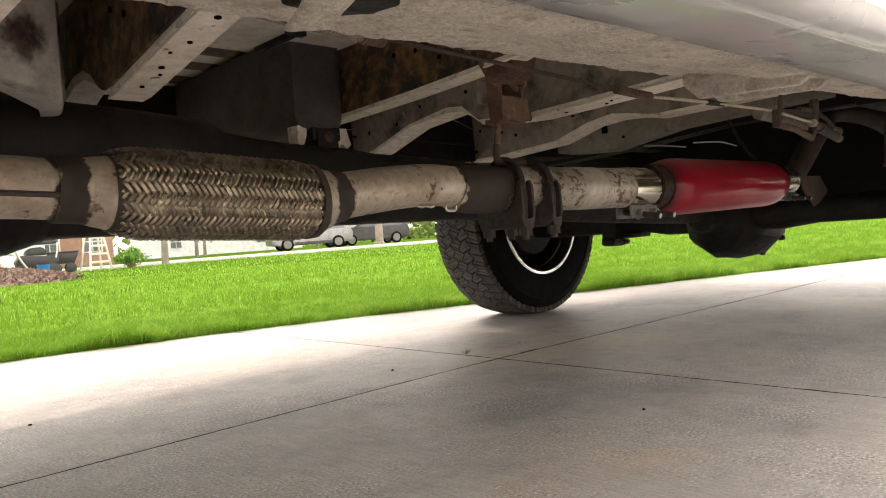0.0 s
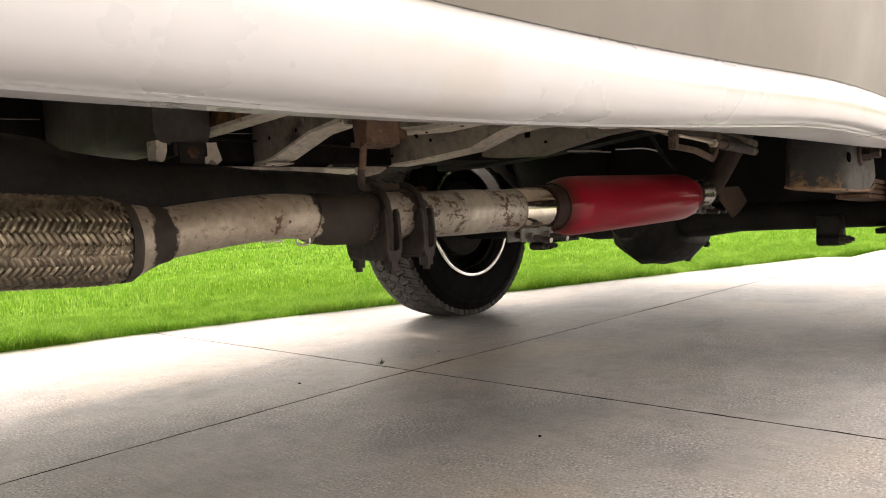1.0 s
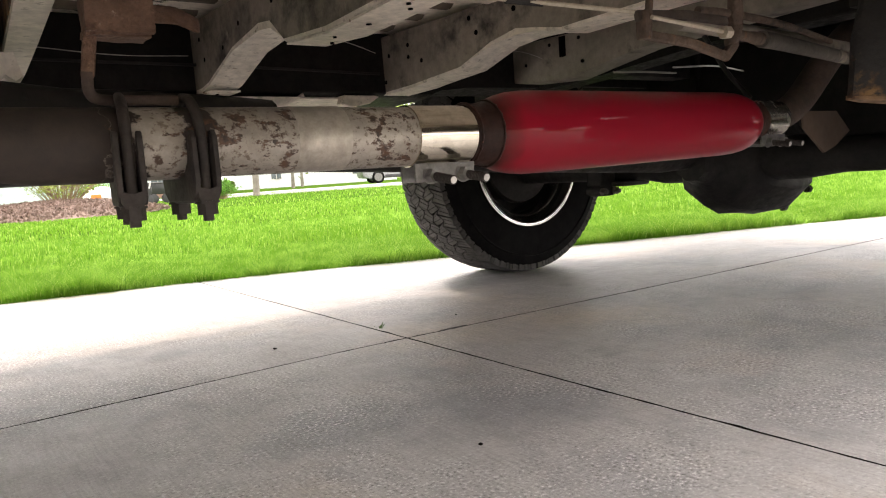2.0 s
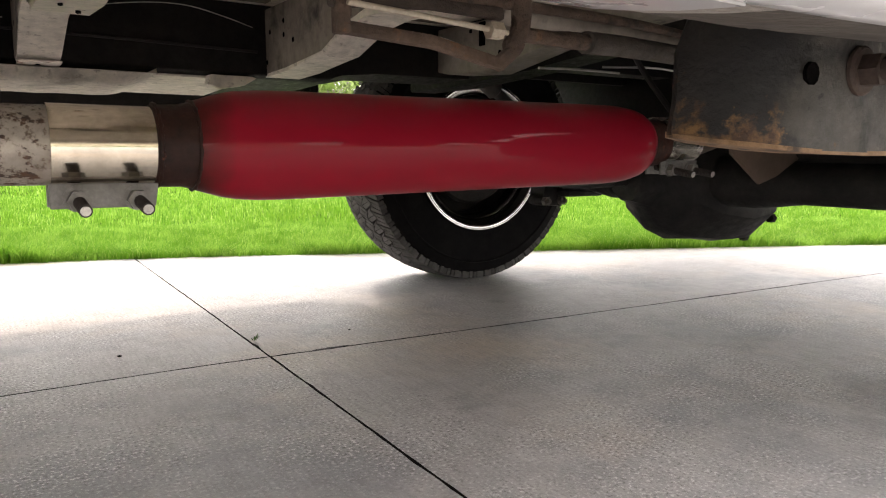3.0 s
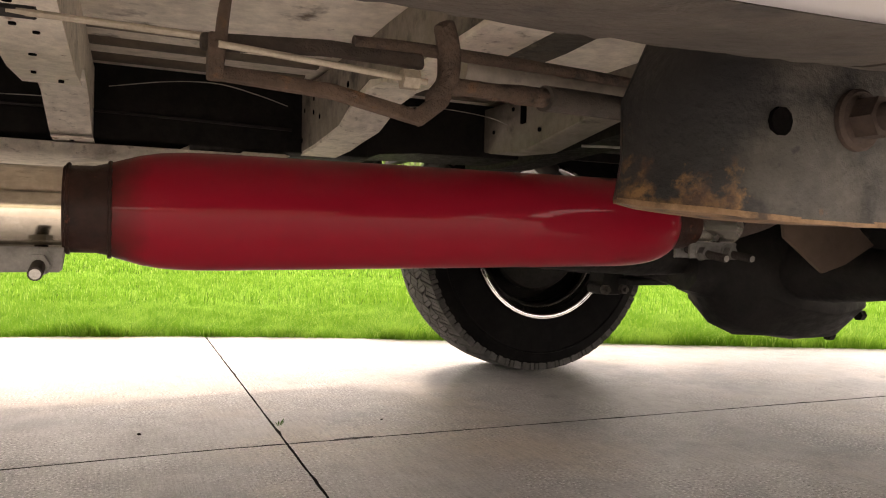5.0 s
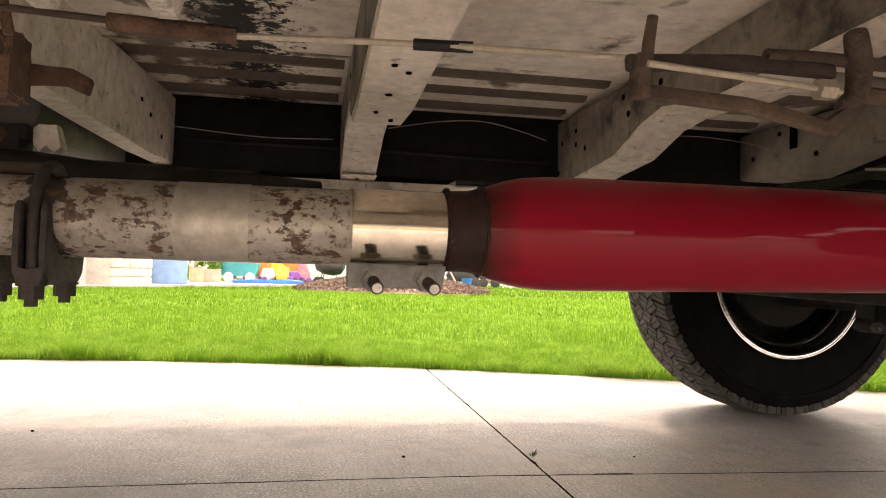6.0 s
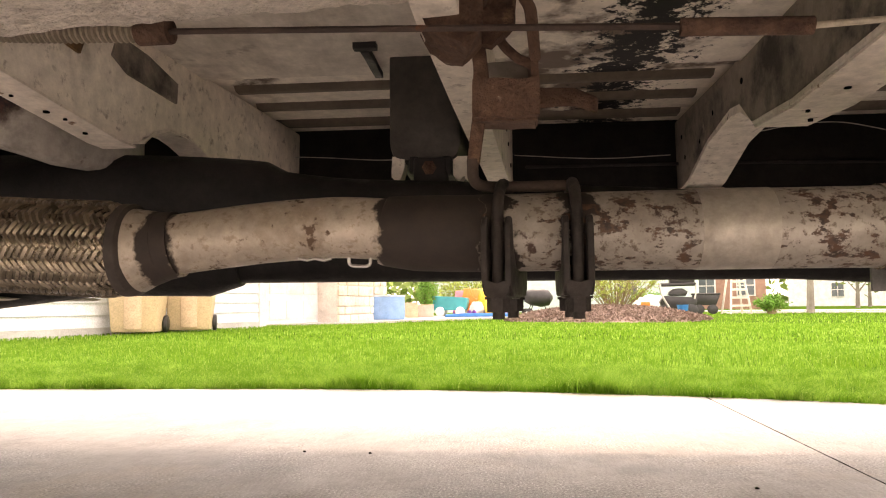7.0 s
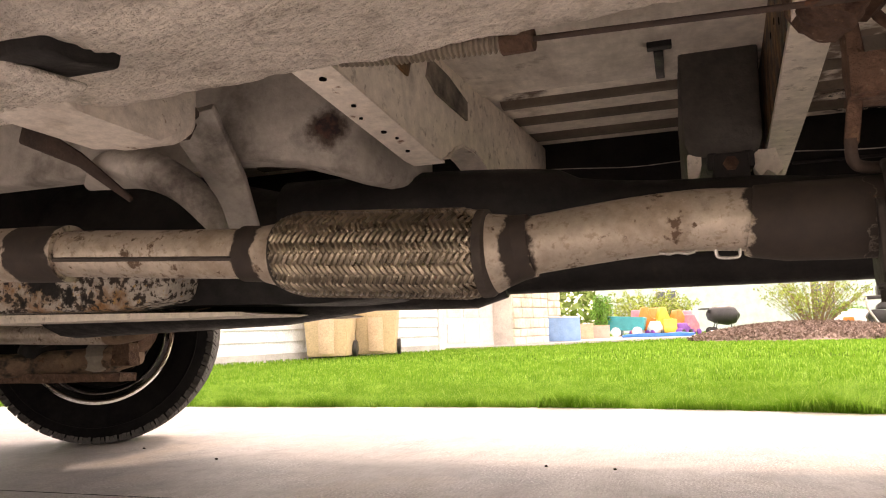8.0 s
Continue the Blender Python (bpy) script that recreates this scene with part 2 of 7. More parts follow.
M["spotted"] = rust_patches(M["spotted"], (0.20, 0.25, 0.385), 0.06)
M["worn_pipe"] = surf("worn_clean_pipe", (0.37, 0.335, 0.29), (0.45, 0.41, 0.355), 14.0, (0.3, 0.45), 0.5, 0.1, 240, 0.001, spots=(((0.30, 0.26, 0.21), 24.0, 0.52, 0.7, 0.6),))
M["scorched"] = surf("scorched_joint", (0.028, 0.022, 0.02), (0.055, 0.042, 0.035), 22.0, (0.65, 0.9), 0.0, 0.3, 220, 0.001,
                     spots=(((0.22, 0.16, 0.11), 40.0, 0.66, 0.76),))
M["braid"] = surf("braided_steel", (0.20, 0.165, 0.125), (0.35, 0.295, 0.225), 18.0, (0.22, 0.36), 0.9, 0.5, 900.0, 0.0006, island=0.35,
                  spots=(((0.075, 0.055, 0.04), 12.0, 0.56, 0.76, 0.7),))
M["braid_core"] = surf("braid_core", (0.02, 0.016, 0.012), (0.04, 0.03, 0.02), 30.0)
M["polished"] = surf("polished_steel", (0.64, 0.58, 0.48), (0.74, 0.68, 0.58), 10.0, (0.10, 0.18), 1.0, 0.03, 25, 0.002, stretch=(0.3, 1, 1))
M["brushed"] = surf("brushed_steel", (0.44, 0.41, 0.36), (0.54, 0.50, 0.44), 16.0, (0.2, 0.3), 0.95, 0.1, 200, 0.001)
M["zinc"] = surf("zinc_bolt", (0.45, 0.44, 0.42), (0.60, 0.58, 0.55), 60.0, (0.3, 0.5), 0.9, 0.1, 300, 0.0008)
M["red"] = surf("red_enamel", (0.215, 0.006, 0.017), (0.25, 0.009, 0.021), 1.5, (0.32, 0.4), 0.0, 0.0, spec=0.04, grain=0.05)
red_gloss = M["red"].node_tree.nodes["Principled BSDF"]
red_gloss.inputs["Coat Weight"].default_value, red_gloss.inputs["Coat Roughness"].default_value = 0.24, 0.03
nn, ll = M["red"].node_tree.nodes, M["red"].node_tree.links
red_co = nn.new("ShaderNodeTexCoord").outputs["Object"]
red_xyz = nn.new("ShaderNodeSeparateXYZ")
ll.new(red_co, red_xyz.inputs[0])
scorch = ramp(nn, ll, math_node(nn, ll, "ADD", red_xyz.outputs["X"], math_node(nn, ll, "MULTIPLY", noise_tex(nn, ll, red_co, 30.0, 6.0), 0.03)), 0.585, 0.548)
ll.new(mixed(nn, ll, scorch, red_gloss.inputs["Base Color"].links[0].from_socket, (0.045, 0.014, 0.011)), red_gloss.inputs["Base Color"])
M["burnt_red"] = surf("burnt_neck", (0.016, 0.009, 0.008), (0.042, 0.017, 0.012), 40.0, (0.45, 0.7), 0.0, 0.25, 200, 0.001, spec=0.2,
                      spots=(((0.22, 0.08, 0.05), 50.0, 0.64, 0.74),))
M["rubber"] = surf("tyre_rubber", (0.004, 0.004, 0.0045), (0.009, 0.0085, 0.0085), 12.0, (0.7, 0.9), 0.0, 0.15, 200, 0.001, spec=0.07)
M["rim"] = surf("polished_rim", (0.62, 0.61, 0.60), (0.70, 0.69, 0.68), 14.0, (0.10, 0.16), 1.0, 0.0, grain=0.0)
M["tread"] = surf("dusty_tread", (0.035, 0.034, 0.033), (0.085, 0.082, 0.078), 20.0, (0.8, 0.95), 0.0, 0.3, 250, 0.001)
M["wheel_dark"] = surf("near_black_metal", (0.006, 0.0055, 0.005), (0.014, 0.012, 0.011), 24.0, (0.5, 0.8), 0.0, 0.4, 160, 0.002, spec=0.2)
M["chrome"] = surf("chrome_ring", (0.75, 0.75, 0.76), (0.82, 0.82, 0.82), 10.0, (0.08, 0.2), 1.0, 0.0)
M["cable"] = surf("tan_cable", (0.20, 0.165, 0.13), (0.30, 0.25, 0.195), 40.0, (0.5, 0.7))
M["wire"] = surf("grey_wire", (0.42, 0.40, 0.37), (0.5, 0.48, 0.45), 40.0, (0.4, 0.6))
# siding of the unseen wall that blocks light ahead of the van
M["garage"] = surf("blocker_siding", (0.17, 0.15, 0.13), (0.21, 0.185, 0.16), 3.0, (0.6, 0.8), grain=0.15)
M["beige_siding"] = surf("beige_siding", (0.58, 0.51, 0.43), (0.64, 0.57, 0.48), 3.0, (0.6, 0.8), grain=0.1)
M["hole"] = surf("hole_shadow", (0.003, 0.003, 0.003), (0.006, 0.005, 0.005), 30.0, (0.9, 1.0), spec=0.0)

M["dull_zinc"] = surf("dull_zinc", (0.13, 0.125, 0.12), (0.21, 0.205, 0.195), 40.0, (0.4, 0.6), 0.5, 0.1, 300, 0.0008)
# grime of the ribs together with the painted shade of their grooves
M["rib"] = surf("rib_grime_shade", (0.10, 0.078, 0.058), (0.17, 0.135, 0.10), 12.0, (0.7, 0.9), 0.0, 0.3, 160, 0.002)
M["arm"] = surf("rusty_arm", (0.13, 0.082, 0.055), (0.23, 0.155, 0.105), 14.0, (0.75, 0.95), 0.0, 0.6, 150, 0.004, spots=(((0.028, 0.022, 0.018), 13.0, 0.50, 0.60), ((0.12, 0.055, 0.03), 34.0, 0.62, 0.68)))
M["leg"] = surf("grimy_frame_leg", (0.36, 0.33, 0.295), (0.47, 0.435, 0.39), 6.0, (0.6, 0.85), 0.0, 0.35, 150, 0.003,
                spots=(((0.09, 0.075, 0.065), 7.0, 0.52, 0.68), ((0.10, 0.045, 0.028), 12.0, 0.64, 0.70)))


def rust_bloom(m, centre, reach):
    """One scab of rust breaking through the coat, ragged round its rim."""
    n, l, b = m.node_tree.nodes, m.node_tree.links, m.node_tree.nodes["Principled BSDF"]
    co = n.new("ShaderNodeTexCoord").outputs["Object"]
    far = n.new("ShaderNodeVectorMath")
    far.operation = "DISTANCE"
    l.new(co, far.inputs[0])
    far.inputs[1].default_value = centre
    d = math_node(n, l, "ADD", far.outputs["Value"], math_node(n, l, "MULTIPLY", math_node(n, l, "SUBTRACT", noise_tex(n, l, co, 38.0, 8.0, 0.7), 0.5), reach * 1.9))
    old = mixed(n, l, ramp(n, l, d, reach * 1.35, reach * 0.8), b.inputs["Base Color"].links[0].from_socket, (0.085, 0.062, 0.05))
    scab = mixed(n, l, ramp(n, l, noise_tex(n, l, co, 90.0, 6.0), 0.42, 0.58), (0.022, 0.012, 0.012), (0.085, 0.036, 0.026))
    l.new(mixed(n, l, ramp(n, l, d, reach * 0.75, reach * 0.6), old, scab), b.inputs["Base Color"])


rust_bloom(M["leg"], (-0.420, -0.402, 0.576), 0.023)
# one tone for grime patches and for the painted shade of forward faces
M["grime_and_shade"] = surf("grime_and_shade", (0.20, 0.172, 0.143), (0.31, 0.27, 0.225), 7.0, (0.65, 0.9), 0.0, 0.4, 150, 0.003,
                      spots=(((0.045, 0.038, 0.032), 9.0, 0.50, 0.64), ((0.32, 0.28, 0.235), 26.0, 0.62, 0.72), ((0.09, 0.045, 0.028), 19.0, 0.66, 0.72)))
M["flaked"] = surf("flaked_rust", (0.44, 0.40, 0.35), (0.60, 0.56, 0.50), 16.0, (0.75, 0.95), 0.0, 0.8, 140, 0.005,
                   spots=(((0.30, 0.15, 0.06), 7.0, 0.50, 0.60), ((0.46, 0.29, 0.11), 60.0, 0.58, 0.64), ((0.05, 0.036, 0.028), 95.0, 0.50, 0.55), ((0.010, 0.009, 0.009), 9.0, 0.55, 0.58)))
M["soot"] = surf("sooty_iron", (0.014, 0.011, 0.010), (0.035, 0.026, 0.022), 40.0, (0.6, 0.85), 0.0, 0.4, 220, 0.002, spots=(((0.085, 0.045, 0.03), 50.0, 0.66, 0.76),))
M["grime"] = surf("mottled_grime", (0.04, 0.034, 0.028), (0.085, 0.07, 0.056), 9.0, (0.6, 0.85), 0.0, 0.6, 90, 0.006,
                  spots=(((0.24, 0.20, 0.16), 14.0, 0.60, 0.70), ((0.02, 0.018, 0.017), 11.0, 0.56, 0.64)))
M["mount"] = surf("grey_mount_plate", (0.036, 0.032, 0.028), (0.075, 0.067, 0.058), 5.0, (0.5, 0.75), 0.0, 0.4, 120, 0.003, grain=0.8,
                  spots=(((0.032, 0.028, 0.025), 9.0, 0.52, 0.66), ((0.14, 0.122, 0.102), 13.0, 0.62, 0.76), ((0.11, 0.055, 0.032), 24.0, 0.66, 0.72)))


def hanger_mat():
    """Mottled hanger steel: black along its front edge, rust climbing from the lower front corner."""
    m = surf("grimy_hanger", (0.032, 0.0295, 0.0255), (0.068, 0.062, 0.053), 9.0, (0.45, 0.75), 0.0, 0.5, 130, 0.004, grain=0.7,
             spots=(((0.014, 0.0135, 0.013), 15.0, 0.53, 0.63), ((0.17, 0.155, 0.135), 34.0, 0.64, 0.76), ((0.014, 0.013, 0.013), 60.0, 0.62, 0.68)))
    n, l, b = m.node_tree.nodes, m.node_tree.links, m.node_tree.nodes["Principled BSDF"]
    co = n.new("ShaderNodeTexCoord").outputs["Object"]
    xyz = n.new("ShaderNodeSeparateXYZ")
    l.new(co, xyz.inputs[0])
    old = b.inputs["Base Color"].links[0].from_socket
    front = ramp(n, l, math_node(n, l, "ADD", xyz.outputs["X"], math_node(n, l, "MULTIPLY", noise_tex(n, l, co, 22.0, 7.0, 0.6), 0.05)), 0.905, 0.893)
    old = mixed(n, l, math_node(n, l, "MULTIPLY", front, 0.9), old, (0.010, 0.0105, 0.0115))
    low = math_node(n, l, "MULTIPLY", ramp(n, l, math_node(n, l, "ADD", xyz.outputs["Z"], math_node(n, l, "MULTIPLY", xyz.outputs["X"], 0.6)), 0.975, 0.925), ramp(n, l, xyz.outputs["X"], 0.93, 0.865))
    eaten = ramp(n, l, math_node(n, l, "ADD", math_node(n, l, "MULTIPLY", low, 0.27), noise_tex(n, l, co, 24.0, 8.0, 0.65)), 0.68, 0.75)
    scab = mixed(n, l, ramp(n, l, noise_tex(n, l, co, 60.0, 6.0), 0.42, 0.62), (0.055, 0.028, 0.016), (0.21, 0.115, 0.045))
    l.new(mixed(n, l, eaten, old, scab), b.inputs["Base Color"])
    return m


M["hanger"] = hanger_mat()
M["rust_plate"] = surf("brown_rust_plate", (0.075, 0.05, 0.037), (0.105, 0.07, 0.05), 7.0, (0.7, 0.9), 0.0, 0.3, 150, 0.002, grain=0.25)
M["rust_edge"] = surf("rusted_edge", (0.16, 0.09, 0.045), (0.25, 0.155, 0.085), 30.0, (0.7, 0.9), 0.0, 0.6, 150, 0.003, spots=(((0.06, 0.04, 0.028), 22.0, 0.52, 0.62),))
M["pale_cable"] = surf("pale_cable", (0.36, 0.31, 0.235), (0.44, 0.385, 0.30), 40.0, (0.45, 0.65))


def floor_paint():
    m = surf("floor_pan_paint", (0.80, 0.73, 0.64), (0.85, 0.79, 0.70), 5.0, (0.6, 0.85), 0.0, 0.2, 180, 0.002,
             spots=(((0.34, 0.27, 0.21), 6.0, 0.60, 0.78), ((0.16, 0.09, 0.055), 21.0, 0.69, 0.77)))
    n, l, b = m.node_tree.nodes, m.node_tree.links, m.node_tree.nodes["Principled BSDF"]
    co = n.new("ShaderNodeTexCoord").outputs["Object"]
    xyz = n.new("ShaderNodeSeparateXYZ")
    l.new(co, xyz.inputs[0])
    smear = noise_tex(n, l, co, 9.0, 9.0, 0.7, (0.35, 1.6, 1.0))
    base_now = b.inputs["Base Color"].links[0].from_socket
    l.new(mixed(n, l, ramp(n, l, smear, 0.61, 0.74), base_now, (0.21, 0.165, 0.125)), b.inputs["Base Color"])
    # brushed road film over the near, flat panel
    film_y = ramp(n, l, math_node(n, l, "ADD", xyz.outputs["Y"], math_node(n, l, "MULTIPLY", noise_tex(n, l, co, 5.0, 6.0), 0.12)), -0.10, -0.16)
    film_n = noise_tex(n, l, co, 13.0, 9.0, 0.7, (1.7, 0.5, 1.0))
    film_y = math_node(n, l, "MULTIPLY", film_y, ramp(n, l, xyz.outputs["X"], 0.06, -0.02))
    film = math_node(n, l, "MULTIPLY", film_y, ramp(n, l, film_n, 0.30, 0.62))
    l.new(mixed(n, l, math_node(n, l, "MULTIPLY", film, 0.55), b.inputs["Base Color"].links[0].from_socket, (0.23, 0.19, 0.155)), b.inputs["Base Color"])
    # a spatter of old black tar in one bay of the floor
    off = math_node(n, l, "ABSOLUTE", math_node(n, l, "SUBTRACT", xyz.outputs["X"], 0.30))
    near = ramp(n, l, math_node(n, l, "ADD", off, math_node(n, l, "MULTIPLY", noise_tex(n, l, co, 9.0, 4.0), 0.10)), 0.17, 0.05)
    grain = noise_tex(n, l, co, 60.0, 9.0, 0.75)
    tar = ramp(n, l, math_node(n, l, "ADD", math_node(n, l, "MULTIPLY", near, 0.32), grain), 0.69, 0.725)
    old = b.inputs["Base Color"].links[0].from_socket
    # brown bleed round the tar and across the next bay
    bleed = ramp(n, l, math_node(n, l, "ADD", math_node(n, l, "MULTIPLY", ramp(n, l, math_node(n, l, "ABSOLUTE", math_node(n, l, "SUBTRACT", xyz.outputs["X"], 0.24)), 0.20, 0.03), 0.14), noise_tex(n, l, co, 8.0, 8.0, 0.6)), 0.60, 0.68)
    old = mixed(n, l, bleed, old, (0.14, 0.10, 0.075))
    l.new(mixed(n, l, tar, old, (0.012, 0.011, 0.012)), b.inputs["Base Color"])
    oldr = b.inputs["Roughness"].links[0].from_socket
    mx = n.new("ShaderNodeMix")
    l.new(tar, mx.inputs[0])
    l.new(oldr, mx.inputs[2])
    mx.inputs[3].default_value = 0.6
    l.new(mx.outputs[0], b.inputs["Roughness"])
    dull = n.new("ShaderNodeMapRange")
    dull.inputs["To Min"].default_value, dull.inputs["To Max"].default_value = 0.4, 0.06
    l.new(tar, dull.inputs["Value"])
    l.new(dull.outputs[0], b.inputs["Specular IOR Level"])
    return m


M["floor_pan"] = floor_paint()


def grass_mat():
    m, n, l, b = graph("grass_blades")
    co = n.new("ShaderNodeTexCoord").outputs["Object"]
    g = n.new("ShaderNodeNewGeometry")
    broad = mixed(n, l, ramp(n, l, noise_tex(n, l, co, 0.8, 5.0, 0.6), 0.36, 0.64), (0.185, 0.35, 0.034), (0.34, 0.575, 0.10))
    c1 = mixed(n, l, ramp(n, l, noise_tex(n, l, co, 6.5, 6.0, 0.65), 0.62, 0.44), broad, (0.13, 0.30, 0.022))
    c2 = mixed(n, l, ramp(n, l, g.outputs["Random Per Island"], 0.86, 1.0), c1, (0.42, 0.60, 0.15))
    c3 = mixed(n, l, ramp(n, l, g.outputs["Random Per Island"], 0.20, 0.0), c2, (0.06, 0.19, 0.013))
    l.new(c3, b.inputs["Base Color"])
    b.inputs["Roughness"].default_value = 0.6
    b.inputs["Specular IOR Level"].default_value = 0.2
    tr = n.new("ShaderNodeBsdfTranslucent")
    l.new(c3, tr.inputs["Color"])
    mix = n.new("ShaderNodeMixShader")
    mix.inputs[0].default_value = 0.55
    l.new(b.outputs[0], mix.inputs[1])
    l.new(tr.outputs[0], mix.inputs[2])
    l.new(mix.outputs[0], n["Material Output"].inputs["Surface"])
    return m


M["grass"] = grass_mat()


# ---- building helpers ----
ORIGIN = {}


def thing(name, at, label, category, group="", kind=""):
    ob = new(name)
    ob.location = at
    ob.empty_display_size = 0.1
    ORIGIN[ob] = Vector(at)
    return tagged(ob, label, category, group, kind)


def part(name, bm, material, parent=None, label="", smooth=40, data=None):
    """One mesh object, built in world places, under a thing or a part (or alone)."""
    me = data or bpy.data.meshes.new(name)
    off = ORIGIN.get(parent, Vector())
    if bm is not None:
        bmesh.ops.recalc_face_normals(bm, faces=bm.faces)
        bm.transform(Matrix.Translation(-off))
        bm.to_mesh(me)
        bm.free()
        me.materials.append(material)
        me.shade_smooth()
        if smooth:
            me.set_sharp_from_angle(angle=radians(smooth))
    ob = new(name, me)
    ob.parent = parent
    ORIGIN[ob] = off
    if label:
        tagged(ob, label)
    return ob


def box(bm, x0, x1, y0, y1, z0, z1, bevel=0.0, m=None):
    r = bmesh.ops.create_cube(bm, size=1.0, matrix=Matrix.Translation(((x0 + x1) / 2, (y0 + y1) / 2, (z0 + z1) / 2)) @ Matrix.Diagonal((x1 - x0, y1 - y0, z1 - z0, 1)))
    vs = r["verts"]
    if bevel:
        es = list({e for v in vs for e in v.link_edges})
        out = bmesh.ops.bevel(bm, geom=es, offset=bevel, segments=2, affect="EDGES", profile=0.5)
        vs = list({v for f in out["faces"] for v in f.verts} | {v for v in vs if v.is_valid})
    if m is not None:
        bmesh.ops.transform(bm, matrix=m, verts=vs)
    return bm


def prism(bm, poly, axis, a, b, bevel=0.0, skew=0.0):
    """A polygon pushed from a to b along an axis. poly: pairs of the other two coordinates, in order. skew: shift along the axis per unit of the first coordinate."""
    def at(p, s):
        s = s + skew * p[0]
        return {"x": (s, p[0], p[1]), "y": (p[0], s, p[1]), "z": (p[0], p[1], s)}[axis]
    lo = [bm.verts.new(at(p, a)) for p in poly]
    hi = [bm.verts.new(at(p, b)) for p in poly]
    faces = [bm.faces.new(lo), bm.faces.new(hi[::-1])]
    k = len(poly)
    for i in range(k):
        faces.append(bm.faces.new((lo[i], hi[i], hi[(i + 1) % k], lo[(i + 1) % k])))
    if bevel:
        es = list({e for f in faces for e in f.edges})
        bmesh.ops.bevel(bm, geom=es, offset=bevel, segments=2, affect="EDGES", profile=0.5)
    return bm


def tube(bm, pts, radii, seg=28, caps=True, flat=None):
    """A round bar swept along points; radii: one number or one for each point."""
    pts = [Vector(p) for p in pts]
    if isinstance(radii, (int, float)):
        radii = [radii] * len(pts)
    rings, ref = [], None
    for i, p in enumerate(pts):
        d = pts[min(i + 1, len(pts) - 1)] - pts[max(i - 1, 0)]
        if d.length < 1e-9:
            d = Vector((1, 0, 0))
        d.normalize()
        if ref is None:
            ref = d.orthogonal().normalized()
        u = (ref - d * ref.dot(d)).normalized()
        ref = u
        w = d.cross(u)
        rings.append([bm.verts.new(p + radii[i] * (math.cos(a) * u + math.sin(a) * w)) for a in (2 * math.pi * j / seg for j in range(seg))])
    for r0, r1 in zip(rings, rings[1:]):
        for j in range(seg):
            bm.faces.new((r0[j], r0[(j + 1) % seg], r1[(j + 1) % seg], r1[j]))
    if caps:
        bm.faces.new(rings[0][::-1])
        bm.faces.new(rings[-1])
    return bm


def lathe(bm, prof, origin, axis="y", seg=48, closed=False):
    """A profile of (along, radius) turned about an axis through origin."""
    o = Vector(origin)
    rings = []
    for s, r in prof:
        ring = []
        for j in range(seg):
            a = 2 * math.pi * j / seg
            c, d = r * math.cos(a), r * math.sin(a)
            ring.append(bm.verts.new(o + Vector({"x": (s, c, d), "y": (c, s, d), "z": (c, d, s)}[axis])))
        rings.append(ring)
    pairs = list(zip(rings, rings[1:])) + ([(rings[-1], rings[0])] if closed else [])
    for r0, r1 in pairs:
        for j in range(seg):
            bm.faces.new((r0[j], r0[(j + 1) % seg], r1[(j + 1) % seg], r1[j]))
    if not closed:
        bm.faces.new(rings[0][::-1])
        bm.faces.new(rings[-1])
    return bm


def smooth_path(pts, n=8):
    """Catmull-Rom points through the given ones."""
    p = [Vector(q) for q in pts]
    p = [2 * p[0] - p[1]] + p + [2 * p[-1] - p[-2]]
    out = []
    for i in range(1, len(p) - 2):
        for k in range(n):
            t = k / n
            a, b, c, d = p[i - 1 : i + 3]
            out.append(0.5 * (2 * b + (c - a) * t + (2 * a - 5 * b + 4 * c - d) * t * t + (3 * b - a - 3 * c + d) * t**3))
    return out + [p[-2]]


def hexagon(bm, centre, axis, r, h):
    prof = [(-h / 2, r), (h / 2, r)]
    return lathe(bm, prof, centre, axis, seg=6)


def B():
    return bmesh.new()


# ---- ground ----
def edge_y(x):
    """The driveway's curved edge towards the lawn."""
    if x < -0.4:
        return 3.15
    if x > 2.0:
        return 2.70 - 0.432 * (x - 2.0)
    s = (x + 0.4) / 2.4
    return 3.15 - 0.45 * (1.05 * s**2.1 - 0.05 * s)


def joint_y(x):
    return 1.355 - 0.056 * max(0.0, x - 1.35)


ground = tagged(part("ground", box(B(), -400, 400, -400, 400, -0.5, -0.03), M["soil"]), "green lawn ground reaching the horizon", "ground", kind="structure")

driveway = thing("driveway", (0, 0, 0), "pale broom-finished concrete driveway with sawn joints", "driveway", kind="structure")
part("joint_bed", box(B(), -14, 5.0, -5, 2.2, -0.03, -0.006), M["joint"], driveway)


def slab(x0, x1, low, high):
    """One cast slab between two joints, its edges following low(x) and high(x), slightly crumbled."""
    rg = random.Random(int(x0 * 100))
    near = -2.2 < x0 < 1.5
    g, step = 0.0023, 0.03 if near else 0.25

    def chip():
        return rg.uniform(-0.0007, 0.0007) + (rg.uniform(0.0, 0.0035) if rg.random() < 0.06 else 0.0) if near else 0.0
    xs = np.linspace(x0 + g, x1 - g, int((x1 - x0) / step))
    v = np.linspace(0.0, 1.0, int((high(x0) - low(x0)) / step))[1:-1]
    poly = [(x, low(x) + g + chip()) for x in xs]
    poly += [(x1 - g - chip(), low(x1) + (high(x1) - low(x1)) * f) for f in v]
    poly += [(x, high(x) - g - chip()) for x in xs[::-1]]
    poly += [(x0 + g + chip(), low(x0) + (high(x0) - low(x0)) * f) for f in v[::-1]]
    bm = prism(B(), [(float(x + 0.014 * (y - 1.33)), float(y)) for x, y in poly], "z", -0.12, 0.0)
    ob = part("slab", bm, M["concrete"], driveway)
    ob.data.materials.append(M["joint"])
    for p in ob.data.polygons:
        p.material_index = int(abs(p.normal.z) < 0.5)


